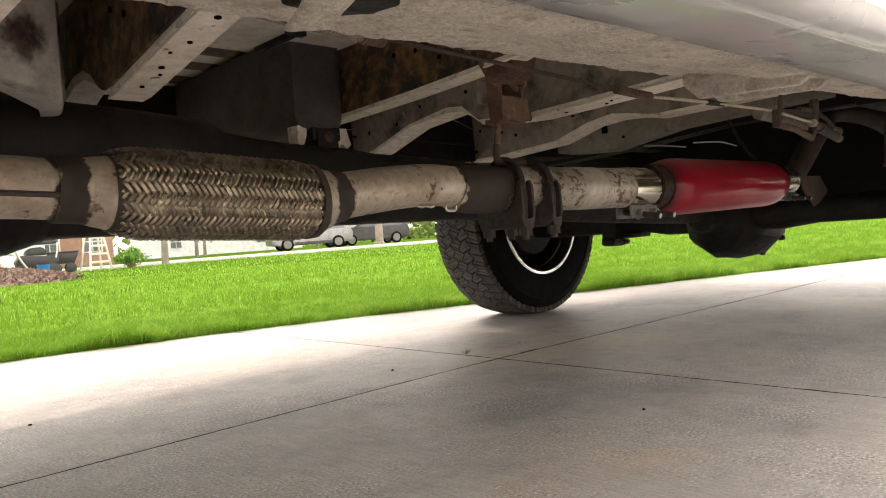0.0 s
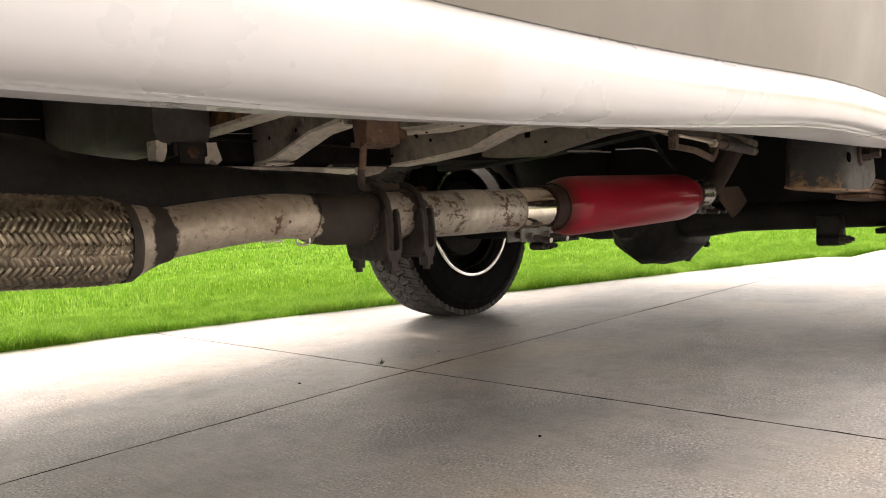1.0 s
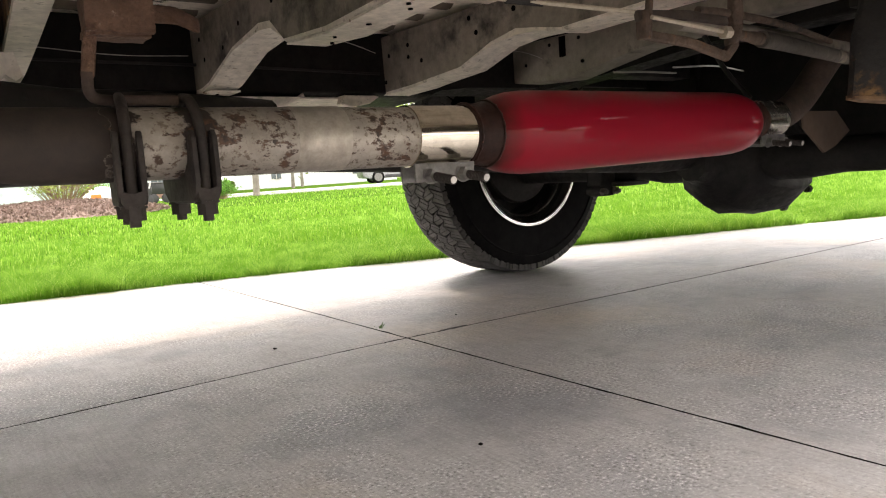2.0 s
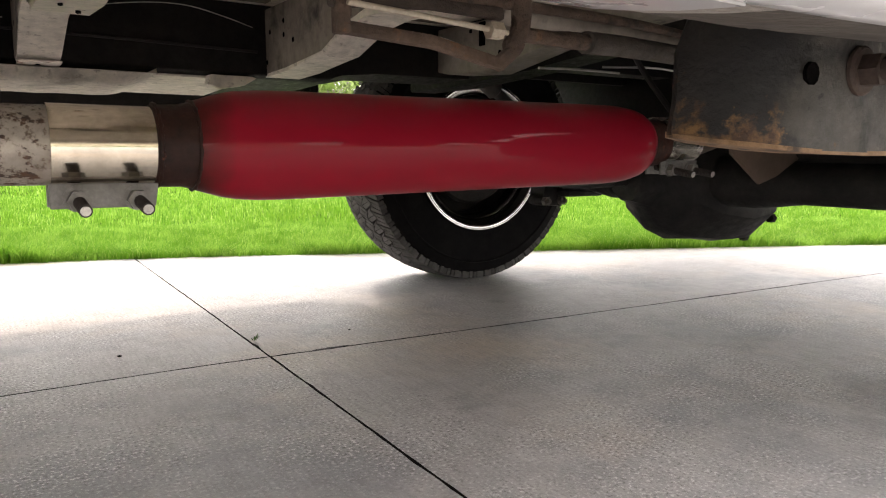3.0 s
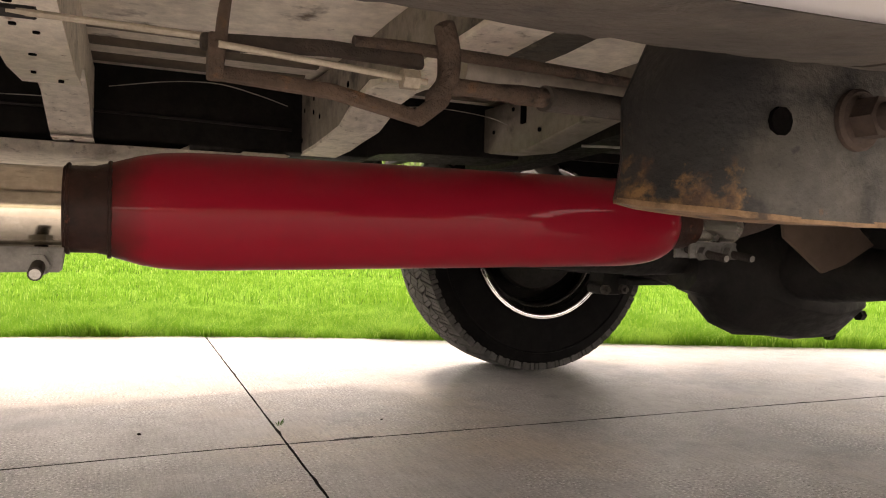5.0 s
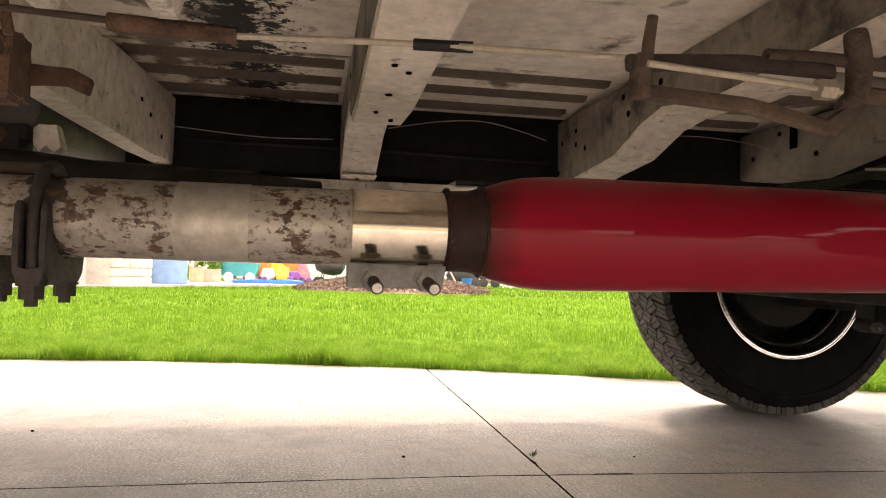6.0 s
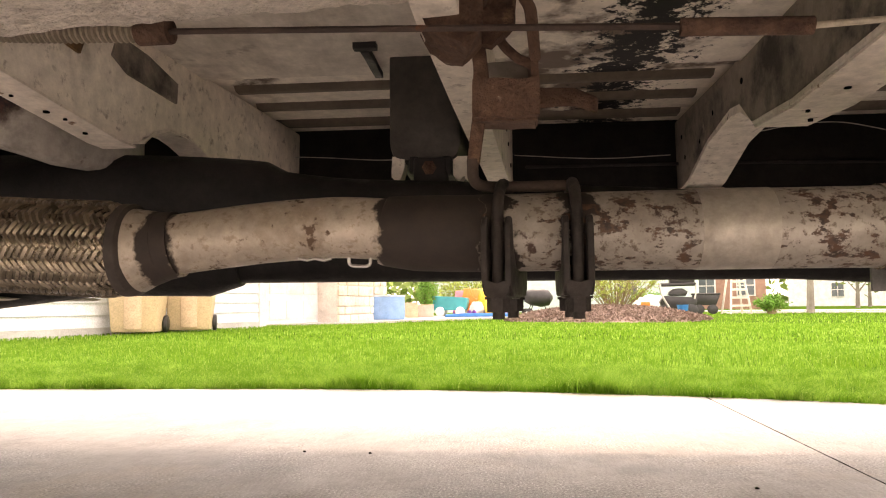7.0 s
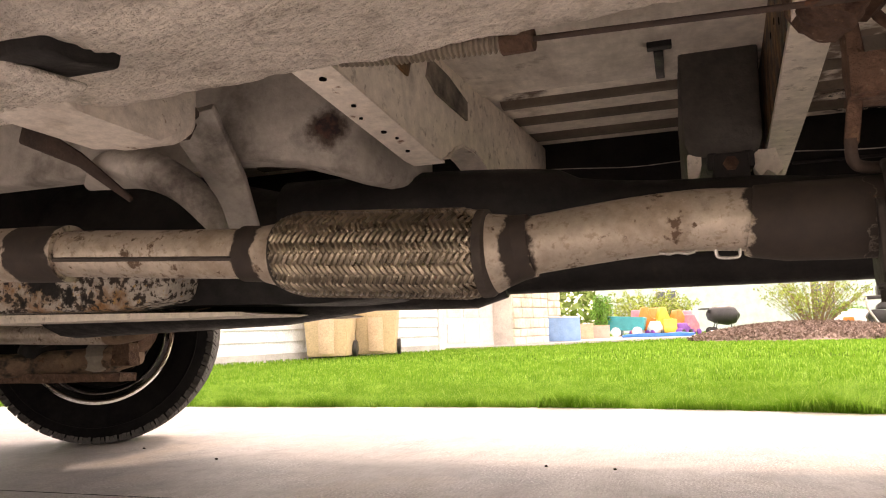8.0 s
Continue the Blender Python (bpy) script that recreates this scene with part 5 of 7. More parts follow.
# ---- cables and wires ----
part("cable_conduit", tube(B(), smooth_path([(0.05, 0.585, 0.625), (0.22, 0.590, 0.598), (0.36, 0.600, 0.573), (0.498, 0.605, 0.567)], 120), [0.0094 if (i // 2) % 2 else 0.0066 for i in range(361)], 12), M["cable"], van, "ribbed cable conduit")
part("conduit_end", tube(B(), [(0.493, 0.605, 0.566), (0.520, 0.603, 0.5655)], 0.0105, 12), M["rusty"], van)
part("brake_cable", tube(B(), smooth_path([(0.50, 0.604, 0.566), (0.75, 0.578, 0.548), (0.985, 0.556, 0.531)], 6), 0.0026, 8), M["rust_dark"], van, "thin dark brake cable")
part("cable_sleeve", tube(B(), smooth_path([(0.90, 0.560, 0.535), (0.985, 0.556, 0.531)], 3), 0.0062, 10), M["rusty"], van)
part("brake_cable", tube(B(), smooth_path([(0.985, 0.556, 0.531), (1.112, 0.525, 0.526), (1.245, 0.482, 0.5145)], 6), 0.0024, 8), M["pale_cable"], van, "tan brake cable")
part("cable_mark", tube(B(), [(1.105, 0.527, 0.5262), (1.145, 0.518, 0.5245)], 0.0042, 8), M["black_steel"], van)
for pts in ([(0.28, 1.38, 0.63), (0.42, 1.385, 0.628), (0.55, 1.38, 0.618), (0.64, 1.385, 0.621)], [(0.80, 1.39, 0.622), (0.95, 1.385, 0.611), (1.08, 1.39, 0.615)],
            [(1.18, 1.38, 0.64), (1.28, 1.375, 0.658), (1.36, 1.372, 0.662), (1.43, 1.375, 0.650), (1.49, 1.385, 0.636)], [(1.60, 1.36, 0.63), (1.75, 1.355, 0.655), (1.88, 1.33, 0.645), (1.94, 1.30, 0.62)]):
    part("wire", tube(B(), smooth_path(pts, 6), 0.0008, 6), M["wire"], van, "thin light wire sagging along the rail")
part("brake_line", tube(B(), smooth_path([(0.82, 1.392, 0.60), (1.2, 1.392, 0.598), (1.5, 1.39, 0.592)], 4), 0.003, 6), M["black_steel"], van)

# parking brake equaliser: a rusty bar frame with the cable's rod through it
eq = part("brake_equaliser", tube(B(), smooth_path([(1.406, 0.474, 0.5), (1.454, 0.485, 0.502), (1.624, 0.53, 0.51), (1.954, 0.6, 0.514)], 5), [0.0062] * 6 + [0.0078] * 10, 14), M["bar_rust"], van, "rusty parking brake equaliser")
part("rod", tube(B(), smooth_path([(1.338, 0.475, 0.522), (1.404, 0.478, 0.524), (1.604, 0.52, 0.532), (1.854, 0.58, 0.534)], 5), 0.0046, 12), M["bar_rust"], eq)
part("knuckle", tube(B(), smooth_path([(1.402, 0.47, 0.544), (1.404, 0.471, 0.539), (1.409, 0.474, 0.522), (1.408, 0.475, 0.502), (1.398, 0.475, 0.49), (1.394, 0.475, 0.486)], 4), [0.003, 0.006, 0.0072, 0.0076, 0.008, 0.0082, 0.0084, 0.0086, 0.0088, 0.0086, 0.0084, 0.0082, 0.008, 0.0078, 0.0074, 0.007, 0.0066, 0.006, 0.005, 0.004, 0.003], 14), M["bar_rust"], eq)
part("lower_bar", plate_between((1.244, 0.48, 0.4925), (1.388, 0.473, 0.474), (0.0005, 0.001, 0.0050), (0.0005, 0.001, 0.0054), 0.008), M["bar_rust"], eq)
part("lower_bar", plate_between((1.382, 0.473, 0.472), (1.408, 0.474, 0.496), (-0.0045, 0.0, 0.0045), (-0.004, 0.0, 0.004), 0.009), M["bar_rust"], eq)
part("upper_bar", plate_between((1.239, 0.48, 0.5105), (1.389, 0.473, 0.5135), (0.0, 0.001, 0.0058), (0.0, 0.001, 0.0052), 0.008), M["bar_dark"], eq)
part("front_plate", box(B(), 1.2435, 1.2535, 0.471, 0.485, 0.487, 0.516, 0.002), M["bar_rust"], eq)
part("pin", tube(B(), [(1.25, 0.474, 0.499), (1.252, 0.473, 0.524), (1.254, 0.472, 0.54)], [0.0042, 0.004, 0.0036], 10), M["bar_rust"], eq)
part("threaded_rod", tube(B(), [(1.249, 0.468, 0.5075), (1.314, 0.467, 0.5035), (1.389, 0.466, 0.4985)], 0.0023, 10), M["pale_cable"], eq, "pale threaded rod")
bm = hexagon(B(), (1.376, 0.466, 0.499), "x", 0.0072, 0.012)
part("nut", bm, M["pale_cable"], eq)
part("sleeve", tube(B(), smooth_path([(1.505, 0.4985, 0.5045), (1.624, 0.53, 0.510), (1.954, 0.60, 0.514)], 5), 0.0105, 16), M["grime"], eq, "dark grey rubber sleeve")
part("torsion_bar", tube(B(), [(1.48, 0.60, 0.545), (1.95, 0.60, 0.53)], 0.012, 14), M["grey_steel"], van)

# ---- rear suspension ----
plan = [(1.488, 0.380), (1.496, 0.350), (1.508, 0.322), (1.528, 0.304), (1.555, 0.297), (1.61, 0.296), (1.650, 0.296), (1.680, 0.297), (1.697, 0.298), (1.710, 0.299), (1.718, 0.300), (1.725, 0.302), (1.735, 0.306), (1.744, 0.310)]
low = [0.418, 0.414, 0.411, 0.408, 0.406, 0.405, 0.405, 0.408, 0.413, 0.421, 0.432, 0.450, 0.49, 0.55]
bm = B()
rows = []
for k, ((x, y), z) in enumerate(zip(plan, low)):
    lean = max(0.0, 1 - k / 5)
    level = [(z, 0.0), (max(z + 0.001, 0.445), 0.002), (max(z + 0.002, 0.482), 0.004), (max(z + 0.003, 0.515), 0.020), (max(z + 0.004, 0.556), 0.038), (0.64, 0.075)]
    front = [bm.verts.new((x + dx * lean + 0.003 * math.sin(q * 60) * (k < 3), y + 0.002 * math.sin(q * 47 + k), q)) for q, dx in level]
    back = [bm.verts.new((v.co.x + 0.004, v.co.y + 0.008, v.co.z)) for v in front[::-1]]
    rows.append(front + back)
for r, s in zip(rows, rows[1:]):
    for i in range(12):
        bm.faces.new((r[i], r[(i + 1) % 12], s[(i + 1) % 12], s[i]))
bm.faces.new(rows[0][::-1])
bm.faces.new(rows[-1])
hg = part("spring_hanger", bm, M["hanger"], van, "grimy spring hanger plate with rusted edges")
bm = B()
rows = []
for k, ((x, y), z) in enumerate(zip(plan[:13], low)):
    deep = (0.012, 0.030, 0.042, 0.045, 0.036, 0.016, 0.006)[min(k, 6)]
    rows.append([bm.verts.new(p) for p in ((x - 0.001, y - 0.0015, z + 0.001), (x - 0.001, y - 0.0015, z - 0.0025), (x + 0.006, y + deep, z - 0.002), (x + 0.006, y + deep, z + 0.003))])
for r, s in zip(rows, rows[1:]):
    for i in range(4):
        bm.faces.new((r[i], r[(i + 1) % 4], s[(i + 1) % 4], s[i]))
bm.faces.new(rows[0][::-1])
bm.faces.new(rows[-1])
part("hanger_lip", bm, M["rust_edge"], hg)
holes(hg, [(1.541, 0.3005, 0.462, 0.0085)], "y")
bm = hexagon(B(), (1.600, 0.286, 0.467), "y", 0.013, 0.016)
lathe(bm, [(-0.016, 0.0075), (-0.014, 0.0085), (0.0, 0.0085)], (1.600, 0.281, 0.467), "y", 14)
lathe(bm, [(-0.005, 0.017), (-0.003, 0.019), (0.0, 0.019)], (1.600, 0.297, 0.467), "y", 20)
part("bolt", bm, M["rust_dark"], hg)


def leaf_spring(y):
    s = part("leaf_spring", tube(B(), [(1.648, y - 0.034, 0.467), (1.648, y + 0.034, 0.467)], 0.026, 20), M["rusty"], van, "rusted leaf spring pack")
    for k, (x0, x1) in enumerate(((1.65, 3.15), (1.74, 2.95), (1.80, 2.75), (1.92, 2.62))):
        top = 0.455 - 0.0115 * k
        pts = [(x0 + (x1 - x0) * i / 14) for i in range(15)]
        sag = lambda x: top - 0.038 * (1 - ((x - 2.39) / 0.75) ** 2) if k or x > 1.74 else top - 0.0
        poly = [(x, sag(x)) for x in pts] + [(x, sag(x) - 0.009) for x in pts[::-1]]
        part("leaf", prism(B(), poly, "y", y - 0.032, y + 0.032), M["rusty"], s)
    bm = box(B(), 2.33, 2.45, y - 0.045, y + 0.045, 0.288, 0.303, 0.004)
    part("spring_plate", bm, M["black_steel"], s)
    return s


leaf_spring(0.385)
leaf_spring(1.45)
axle = part("rear_axle", tube(B(), [(2.39, 0.33, 0.345), (2.39, 0.80, 0.345), (2.39, 0.90, 0.345), (2.39, 1.30, 0.345), (2.39, 1.38, 0.345), (2.39, 2.02, 0.345)], [0.040, 0.042, 0.055, 0.055, 0.042, 0.040], 24), M["black_steel"], van, "grimy black rear axle")
bm = B()
tube(bm, [(2.20, 1.09, 0.352), (2.26, 1.09, 0.350), (2.31, 1.09, 0.343), (2.38, 1.09, 0.335), (2.47, 1.09, 0.333), (2.545, 1.09, 0.333), (2.56, 1.09, 0.333), (2.60, 1.09, 0.335), (2.61, 1.09, 0.336)], [0.045, 0.07, 0.11, 0.135, 0.145, 0.143, 0.135, 0.10, 0.05], 9)
for v in bm.verts:
    v.co += Vector((0.5, 0.4, 0.6)) * 0.030 * noise.noise(v.co * 9)
part("differential", bm, M["black_steel"], axle)
for k in range(10):
    a = 2 * math.pi * k / 10
    part("cover_bolt", hexagon(B(), (2.565, 1.09 + 0.135 * math.cos(a), 0.335 + 0.135 * math.sin(a)), "x", 0.011, 0.014), M["black_steel"], axle)
part("shock_absorber", tube(B(), [(2.03, 1.56, 0.69), (2.14, 1.56, 0.606), (2.20, 1.56, 0.563), (2.205, 1.56, 0.56), (2.34, 1.56, 0.462)], [0.024, 0.024, 0.024, 0.015, 0.015], 16), M["mount"], van, "grimy grey shock absorber")
for x, y in ((2.315, 1.48), (2.29, 0.525)):
    bm = prism(B(), [(x - 0.030, 0.345), (x - 0.026, 0.292), (x - 0.040, 0.285), (x - 0.040, 0.268), (x - 0.022, 0.262), (x + 0.024, 0.262), (x + 0.040, 0.268), (x + 0.040, 0.284), (x + 0.028, 0.292), (x + 0.032, 0.345)], "y", y - 0.028, y + 0.028, 0.005)
    blk = part("shock_mount", bm, M["black_steel"], van, "grimy black shock mount")
    for dx in (-0.028, 0.026):
        nut = hexagon(B(), (x + dx, y - 0.034, 0.276), "y", 0.012, 0.014)
        lathe(nut, [(-0.012, 0.006), (0.0, 0.006)], (x + dx, y - 0.038, 0.276), "y", 10)
        part("nut", nut, M["mount"], blk)
shaft_y0, shaft_y1 = 1.24, 1.10
part("drive_shaft", tube(B(), [(0.30, shaft_y0, 0.432), (0.34, shaft_y0, 0.432), (1.2, 1.18, 0.425), (2.10, shaft_y1, 0.372), (2.23, shaft_y1, 0.362)], [0.043, 0.043, 0.043, 0.043, 0.03], 24), M["black_steel"], van, "grimy black drive shaft")
tr = part("transmission", tube(B(), [(-0.55, 1.22, 0.50), (-0.30, 1.22, 0.50), (-0.05, 1.22, 0.47), (0.12, 1.22, 0.455), (0.30, 1.23, 0.442), (0.35, 1.235, 0.438)], [0.16, 0.155, 0.12, 0.085, 0.075, 0.055], 24), M["black_steel"], van, "black transmission housing")
bm = prism(B(), [(-0.30, 0.46), (-0.28, 0.398), (-0.18, 0.386), (0.10, 0.378), (0.19, 0.382), (0.215, 0.40), (0.16, 0.46)], "y", 1.02, 1.38, 0.012)
part("transmission_pan", bm, M["black_steel"], tr)
bm = B()
tube(bm, smooth_path([(0.10, 0.95, 0.505), (0.30, 0.95, 0.500), (0.45, 0.95, 0.490), (0.60, 0.95, 0.470), (0.9, 0.96, 0.462), (1.05, 0.98, 0.455)], 5), [0.045] * 12 + [0.036] * 6 + [0.03] * 8, 16)
part("heat_shield", bm, M["black_steel"], van, "sooty black heat shield tube")
bm = prism(B(), [(-0.75, 0.46), (-0.72, 0.395), (-0.60, 0.385), (-0.20, 0.378), (-0.12, 0.392), (-0.10, 0.46)], "y", 0.95, 1.45, 0.012)
part("oil_pan", bm, M["flaked"], van, "rust-flaked oil pan")
part("pan_flange", prism(B(), [(-0.78, 0.390), (-0.47, 0.381), (-0.02, 0.370), (0.0, 0.3665), (-0.02, 0.3635), (-0.47, 0.367), (-0.78, 0.372)], "y", 1.0, 1.42, 0.001), M["tan"], van, "pale dusty pan flange")
part("engine_block", box(B(), -1.45, -0.5, 0.92, 1.55, 0.46, 0.95, 0.03), M["black_steel"], van)

# front axle beam, tie rod and control arm
part("tie_rod", tube(B(), smooth_path([(-1.30, 1.40, 0.366), (-1.08, 1.50, 0.360), (-0.90, 1.50, 0.354), (-0.73, 1.50, 0.350)], 5), 0.026, 16), M["pipe"], van, "tan steering tie rod")
part("tie_rod_end", tube(B(), [(-0.75, 1.50, 0.351), (-0.70, 1.505, 0.352), (-0.655, 1.52, 0.358), (-0.63, 1.54, 0.366)], [0.0265, 0.028, 0.026, 0.015], 16), M["arm"], van)
arm = part("control_arm", tube(B(), smooth_path([(-1.75, 1.05, 0.30), (-1.35, 1.60, 0.272), (-1.08, 1.82, 0.275), (-0.95, 1.86, 0.30)], 5), [0.035] * 8 + [0.04] * 8, 16), M["arm"], van, "rusty front suspension arm")
part("ball_joint", lathe(B(), [(0.24, 0.02), (0.25, 0.045), (0.29, 0.05), (0.32, 0.03), (0.34, 0.02)], (-1.07, 1.83, 0), "z", 18), M["grey_steel"], arm)
part("knuckle", tube(B(), smooth_path([(-1.05, 1.86, 0.26), (-0.98, 1.90, 0.33), (-1.05, 1.92, 0.42), (-1.09, 1.90, 0.56)], 5), 0.032, 14), M["arm"], arm)
part("brake_caliper", roughen(prism(B(), [(-1.10, 0.40), (-1.12, 0.33), (-1.05, 0.285), (-0.95, 0.30), (-0.90, 0.36), (-0.94, 0.42), (-1.02, 0.43)], "y", 1.84, 1.90), 0.007, 4), M["rusty"], arm, "rusty brake caliper")
part("joint_boot", roughen(lathe(B(), [(1.70, 0.02), (1.71, 0.036), (1.75, 0.040), (1.79, 0.036), (1.80, 0.018)], (-1.22, 0, 0.305), "y", 16), 0.002, 1), M["black_steel"], arm, "black rubber joint boot")
part("lower_plate", roughen(box(B(), -1.419, -0.868, 1.70, 1.76, 0.220, 0.244), 0.004, 5), M["rusty"], arm, "flat rusty lower plate")
part("stop_bracket", roughen(box(B(), -0.99, -0.93, 1.80, 1.84, 0.262, 0.325), 0.006, 4), M["rusty"], arm)
part("coil_spring", tube(B(), [(-1.13 + 0.06 * math.cos(k * 0.6), 1.62 + 0.06 * math.sin(k * 0.6), 0.33 + 0.0042 * k) for k in range(70)], 0.009, 8), M["black_steel"], van)
bm = prism(B(), [(1.56, 0.66), (1.75, 0.66), (1.9, 0.62), (1.9, 0.74), (1.56, 0.74)], "x", -1.5, -0.65, 0.01)
part("front_rail", bm, M["black_steel"], van)


bm = B()
arc = np.linspace(radians(36), radians(150), 15)
prism(bm, [(2.405 + 0.50 * math.cos(a), 0.37 + 0.50 * math.sin(a)) for a in arc] + [(2.405 + 0.49 * math.cos(a), 0.37 + 0.49 * math.sin(a)) for a in arc[::-1]], "y", 1.74, 2.195)
part("wheel_liner", bm, M["wheel_dark"], van)

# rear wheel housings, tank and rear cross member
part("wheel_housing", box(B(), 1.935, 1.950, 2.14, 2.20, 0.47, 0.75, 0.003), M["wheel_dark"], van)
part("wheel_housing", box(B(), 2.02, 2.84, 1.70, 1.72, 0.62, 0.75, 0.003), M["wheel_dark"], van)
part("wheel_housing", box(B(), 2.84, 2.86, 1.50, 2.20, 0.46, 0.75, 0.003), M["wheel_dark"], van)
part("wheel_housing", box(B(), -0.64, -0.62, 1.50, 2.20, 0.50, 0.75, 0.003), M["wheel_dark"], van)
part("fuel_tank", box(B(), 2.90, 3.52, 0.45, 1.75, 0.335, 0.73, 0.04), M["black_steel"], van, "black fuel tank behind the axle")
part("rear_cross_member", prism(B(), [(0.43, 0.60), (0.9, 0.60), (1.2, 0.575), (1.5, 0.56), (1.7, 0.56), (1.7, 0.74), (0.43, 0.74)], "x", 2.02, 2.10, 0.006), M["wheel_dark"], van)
part("rear_rail", box(B(), 1.74, 3.55, 0.44, 0.50, 0.56, 0.74, 0.004), M["black_steel"], van)
part("rear_rail", box(B(), 1.93, 3.55, 1.52, 1.60, 0.63, 0.74, 0.004), M["black_steel"], van)


# ---- wheels ----
def wheel(cx, y0, out, R=0.374, steer=0.0):
    """A wheel whose inner face lies at y0; out: the way to its outer side."""
    w = thing_part("wheel", van, (cx, y0, R - 0.004))
    w.rotation_euler = (0.0, 0.0, radians(steer))
    s = out

    def yy(v):
        return v * s
    T = 0.225
    G = R - 0.3625
    prof = [(0.012, 0.225), (0.0, 0.239), (-0.006, 0.262), (-0.008, 0.29), (-0.0075, 0.297), (-0.0105, 0.299), (-0.0105, 0.302), (-0.006, 0.304), (0.0, 0.325), (0.012, 0.343), (0.020, 0.348), (0.04, 0.351), (T / 2, 0.352),
            (T - 0.04, 0.351), (T - 0.020, 0.348), (T - 0.012, 0.343), (T, 0.325), (T + 0.008, 0.29), (T + 0.006, 0.262), (T, 0.239), (T - 0.012, 0.225)]
    tyre = raw_part("tyre", lathe(B(), [(yy(a), r + G * (r > 0.28)) for a, r in prof], (0, 0, 0), "y", 72, True), M["rubber"], w, "worn all-terrain tyre")
    # ribs of interlocking zigzag blocks, each cut by fine sipes, the outer ribs running down onto the shoulder
    bm = B()
    n = 54
    edges = (0.004, 0.050, 0.092, 0.133, 0.175, T - 0.004)

    def zig(e, u):
        """Groove line e at u blocks round the tyre."""
        f = (u + 0.37 * e) % 1.0
        return edges[e] + (0.0 if e in (0, 5) else 0.0105 * (abs(2 * f - 1) * 2 - 1))
    for row in range(5):
        out_lo, out_hi = row == 0, row == 4
        for k in range(n):
            for c in range(3):
                u0 = k + 0.29 * row + c / 3 + (0.07 if c == 0 else 0.02)
                u1 = k + 0.29 * row + (c + 1) / 3 - (0.07 if c == 2 else 0.02)
                slant = 0.34 if row % 2 else -0.34
                step = -0.0025 * ((k + c) % 2) if out_lo else 0.0
                ring = []
                for u, side in ((u0, 0), ((u0 + u1) / 2, 0), (u1, 0), (u1, 1), ((u0 + u1) / 2, 1), (u0, 1)):
                    w_ = u + slant * side
                    ring.append((zig(row + side, w_) + (0.0028 if not side else -0.0028) + (step if not side else 0.0), 2 * math.pi * w_ / n, side))
                base, top = [], []
                for a, t, side in ring:
                    rim_edge = (out_lo and not side) or (out_hi and side)
                    crown = 0.005 * ((a - T / 2) / (T / 2)) ** 2
                    lo, hi = 0.345 + G, R - crown - (0.004 if rim_edge else 0.0)
                    base.append(bm.verts.new(((lo - (0.012 if rim_edge else 0.0)) * math.cos(t), yy(a), (lo - (0.012 if rim_edge else 0.0)) * math.sin(t))))
                    top.append(bm.verts.new((hi * math.cos(t), yy(a), hi * math.sin(t))))
                bm.faces.new(top)
                for i in range(6):
                    bm.faces.new((base[i], base[(i + 1) % 6], top[(i + 1) % 6], top[i]))
    bmesh.ops.recalc_face_normals(bm, faces=bm.faces)
    raw_part("tread", bm, M["tread"], w, "dusty siped tread blocks", 20)
    rim = raw_part("rim", lathe(B(), [(yy(a), r) for a, r in ((0.004, 0.236), (-0.004, 0.2345), (-0.008, 0.2315), (-0.008, 0.2295), (-0.0035, 0.2280), (-0.0035, 0.2265), (-0.008, 0.2250), (-0.0078, 0.2200), (-0.0055, 0.2160), (-0.001, 0.2115), (0.002, 0.2070), (0.006, 0.2020), (0.014, 0.1945), (0.030, 0.188), (0.060, 0.185), (0.062, 0.195), (0.020, 0.212), (0.010, 0.228))], (0, 0, 0), "y", 72, True), M["rim"], w, "bright steel rim lip")
    raw_part("barrel", lathe(B(), [(yy(a), r) for a, r in ((0.058, 0.192), (0.065, 0.185), (0.13, 0.182), (0.205, 0.196), (0.21, 0.212), (0.205, 0.216), (0.12, 0.19), (0.05, 0.192))], (0, 0, 0), "y", 48, True), M["wheel_dark"], w)
    raw_part("wheel_disc", lathe(B(), [(yy(a), r) for a, r in ((0.135, 0.187), (0.150, 0.172), (0.150, 0.10), (0.120, 0.085), (0.120, 0.03), (0.20, 0.03), (0.20, 0.085), (0.165, 0.176), (0.150, 0.188))], (0, 0, 0), "y", 40), M["wheel_dark"], w)
    raw_part("brake_drum", lathe(B(), [(yy(a), r) for a, r in ((0.030, 0.06), (0.042, 0.145), (0.05, 0.152), (0.08, 0.150), (0.118, 0.145))], (0, 0, 0), "y", 40), M["wheel_dark"], w, "near-black brake drum")
    return w


def thing_part(name, parent, at):
    ob = new(name)
    ob.parent = parent
    ob.location = Vector(at) - ORIGIN[parent]
    ob.empty_display_size = 0.1
    ORIGIN[ob] = Vector()
    return ob


def raw_part(name, bm, material, parent, label="", smooth=40):
    return part(name, bm, material, parent, label, smooth)


wheel(2.367, 1.850, 1, 0.395)
wheel(-1.20, 1.975, 1, 0.366, 30)
wheel(2.405, 0.335, -1)
wheel(-1.09, 0.35, -1, 0.366, 30)


# ---- across the lawn ----
def plain(name, base, alt, rough=0.6, scale=6.0, bump=0.1, metal=0.0):
    return surf(name, base, alt, scale, (rough - 0.08, rough + 0.1), metal, bump, 60, 0.004)


M["siding"] = plain("white_siding", (0.675, 0.702, 0.729), (0.756, 0.783, 0.810), 0.5)
M["trim"] = plain("white_trim", (0.675, 0.634, 0.634), (0.756, 0.717, 0.717), 0.5)
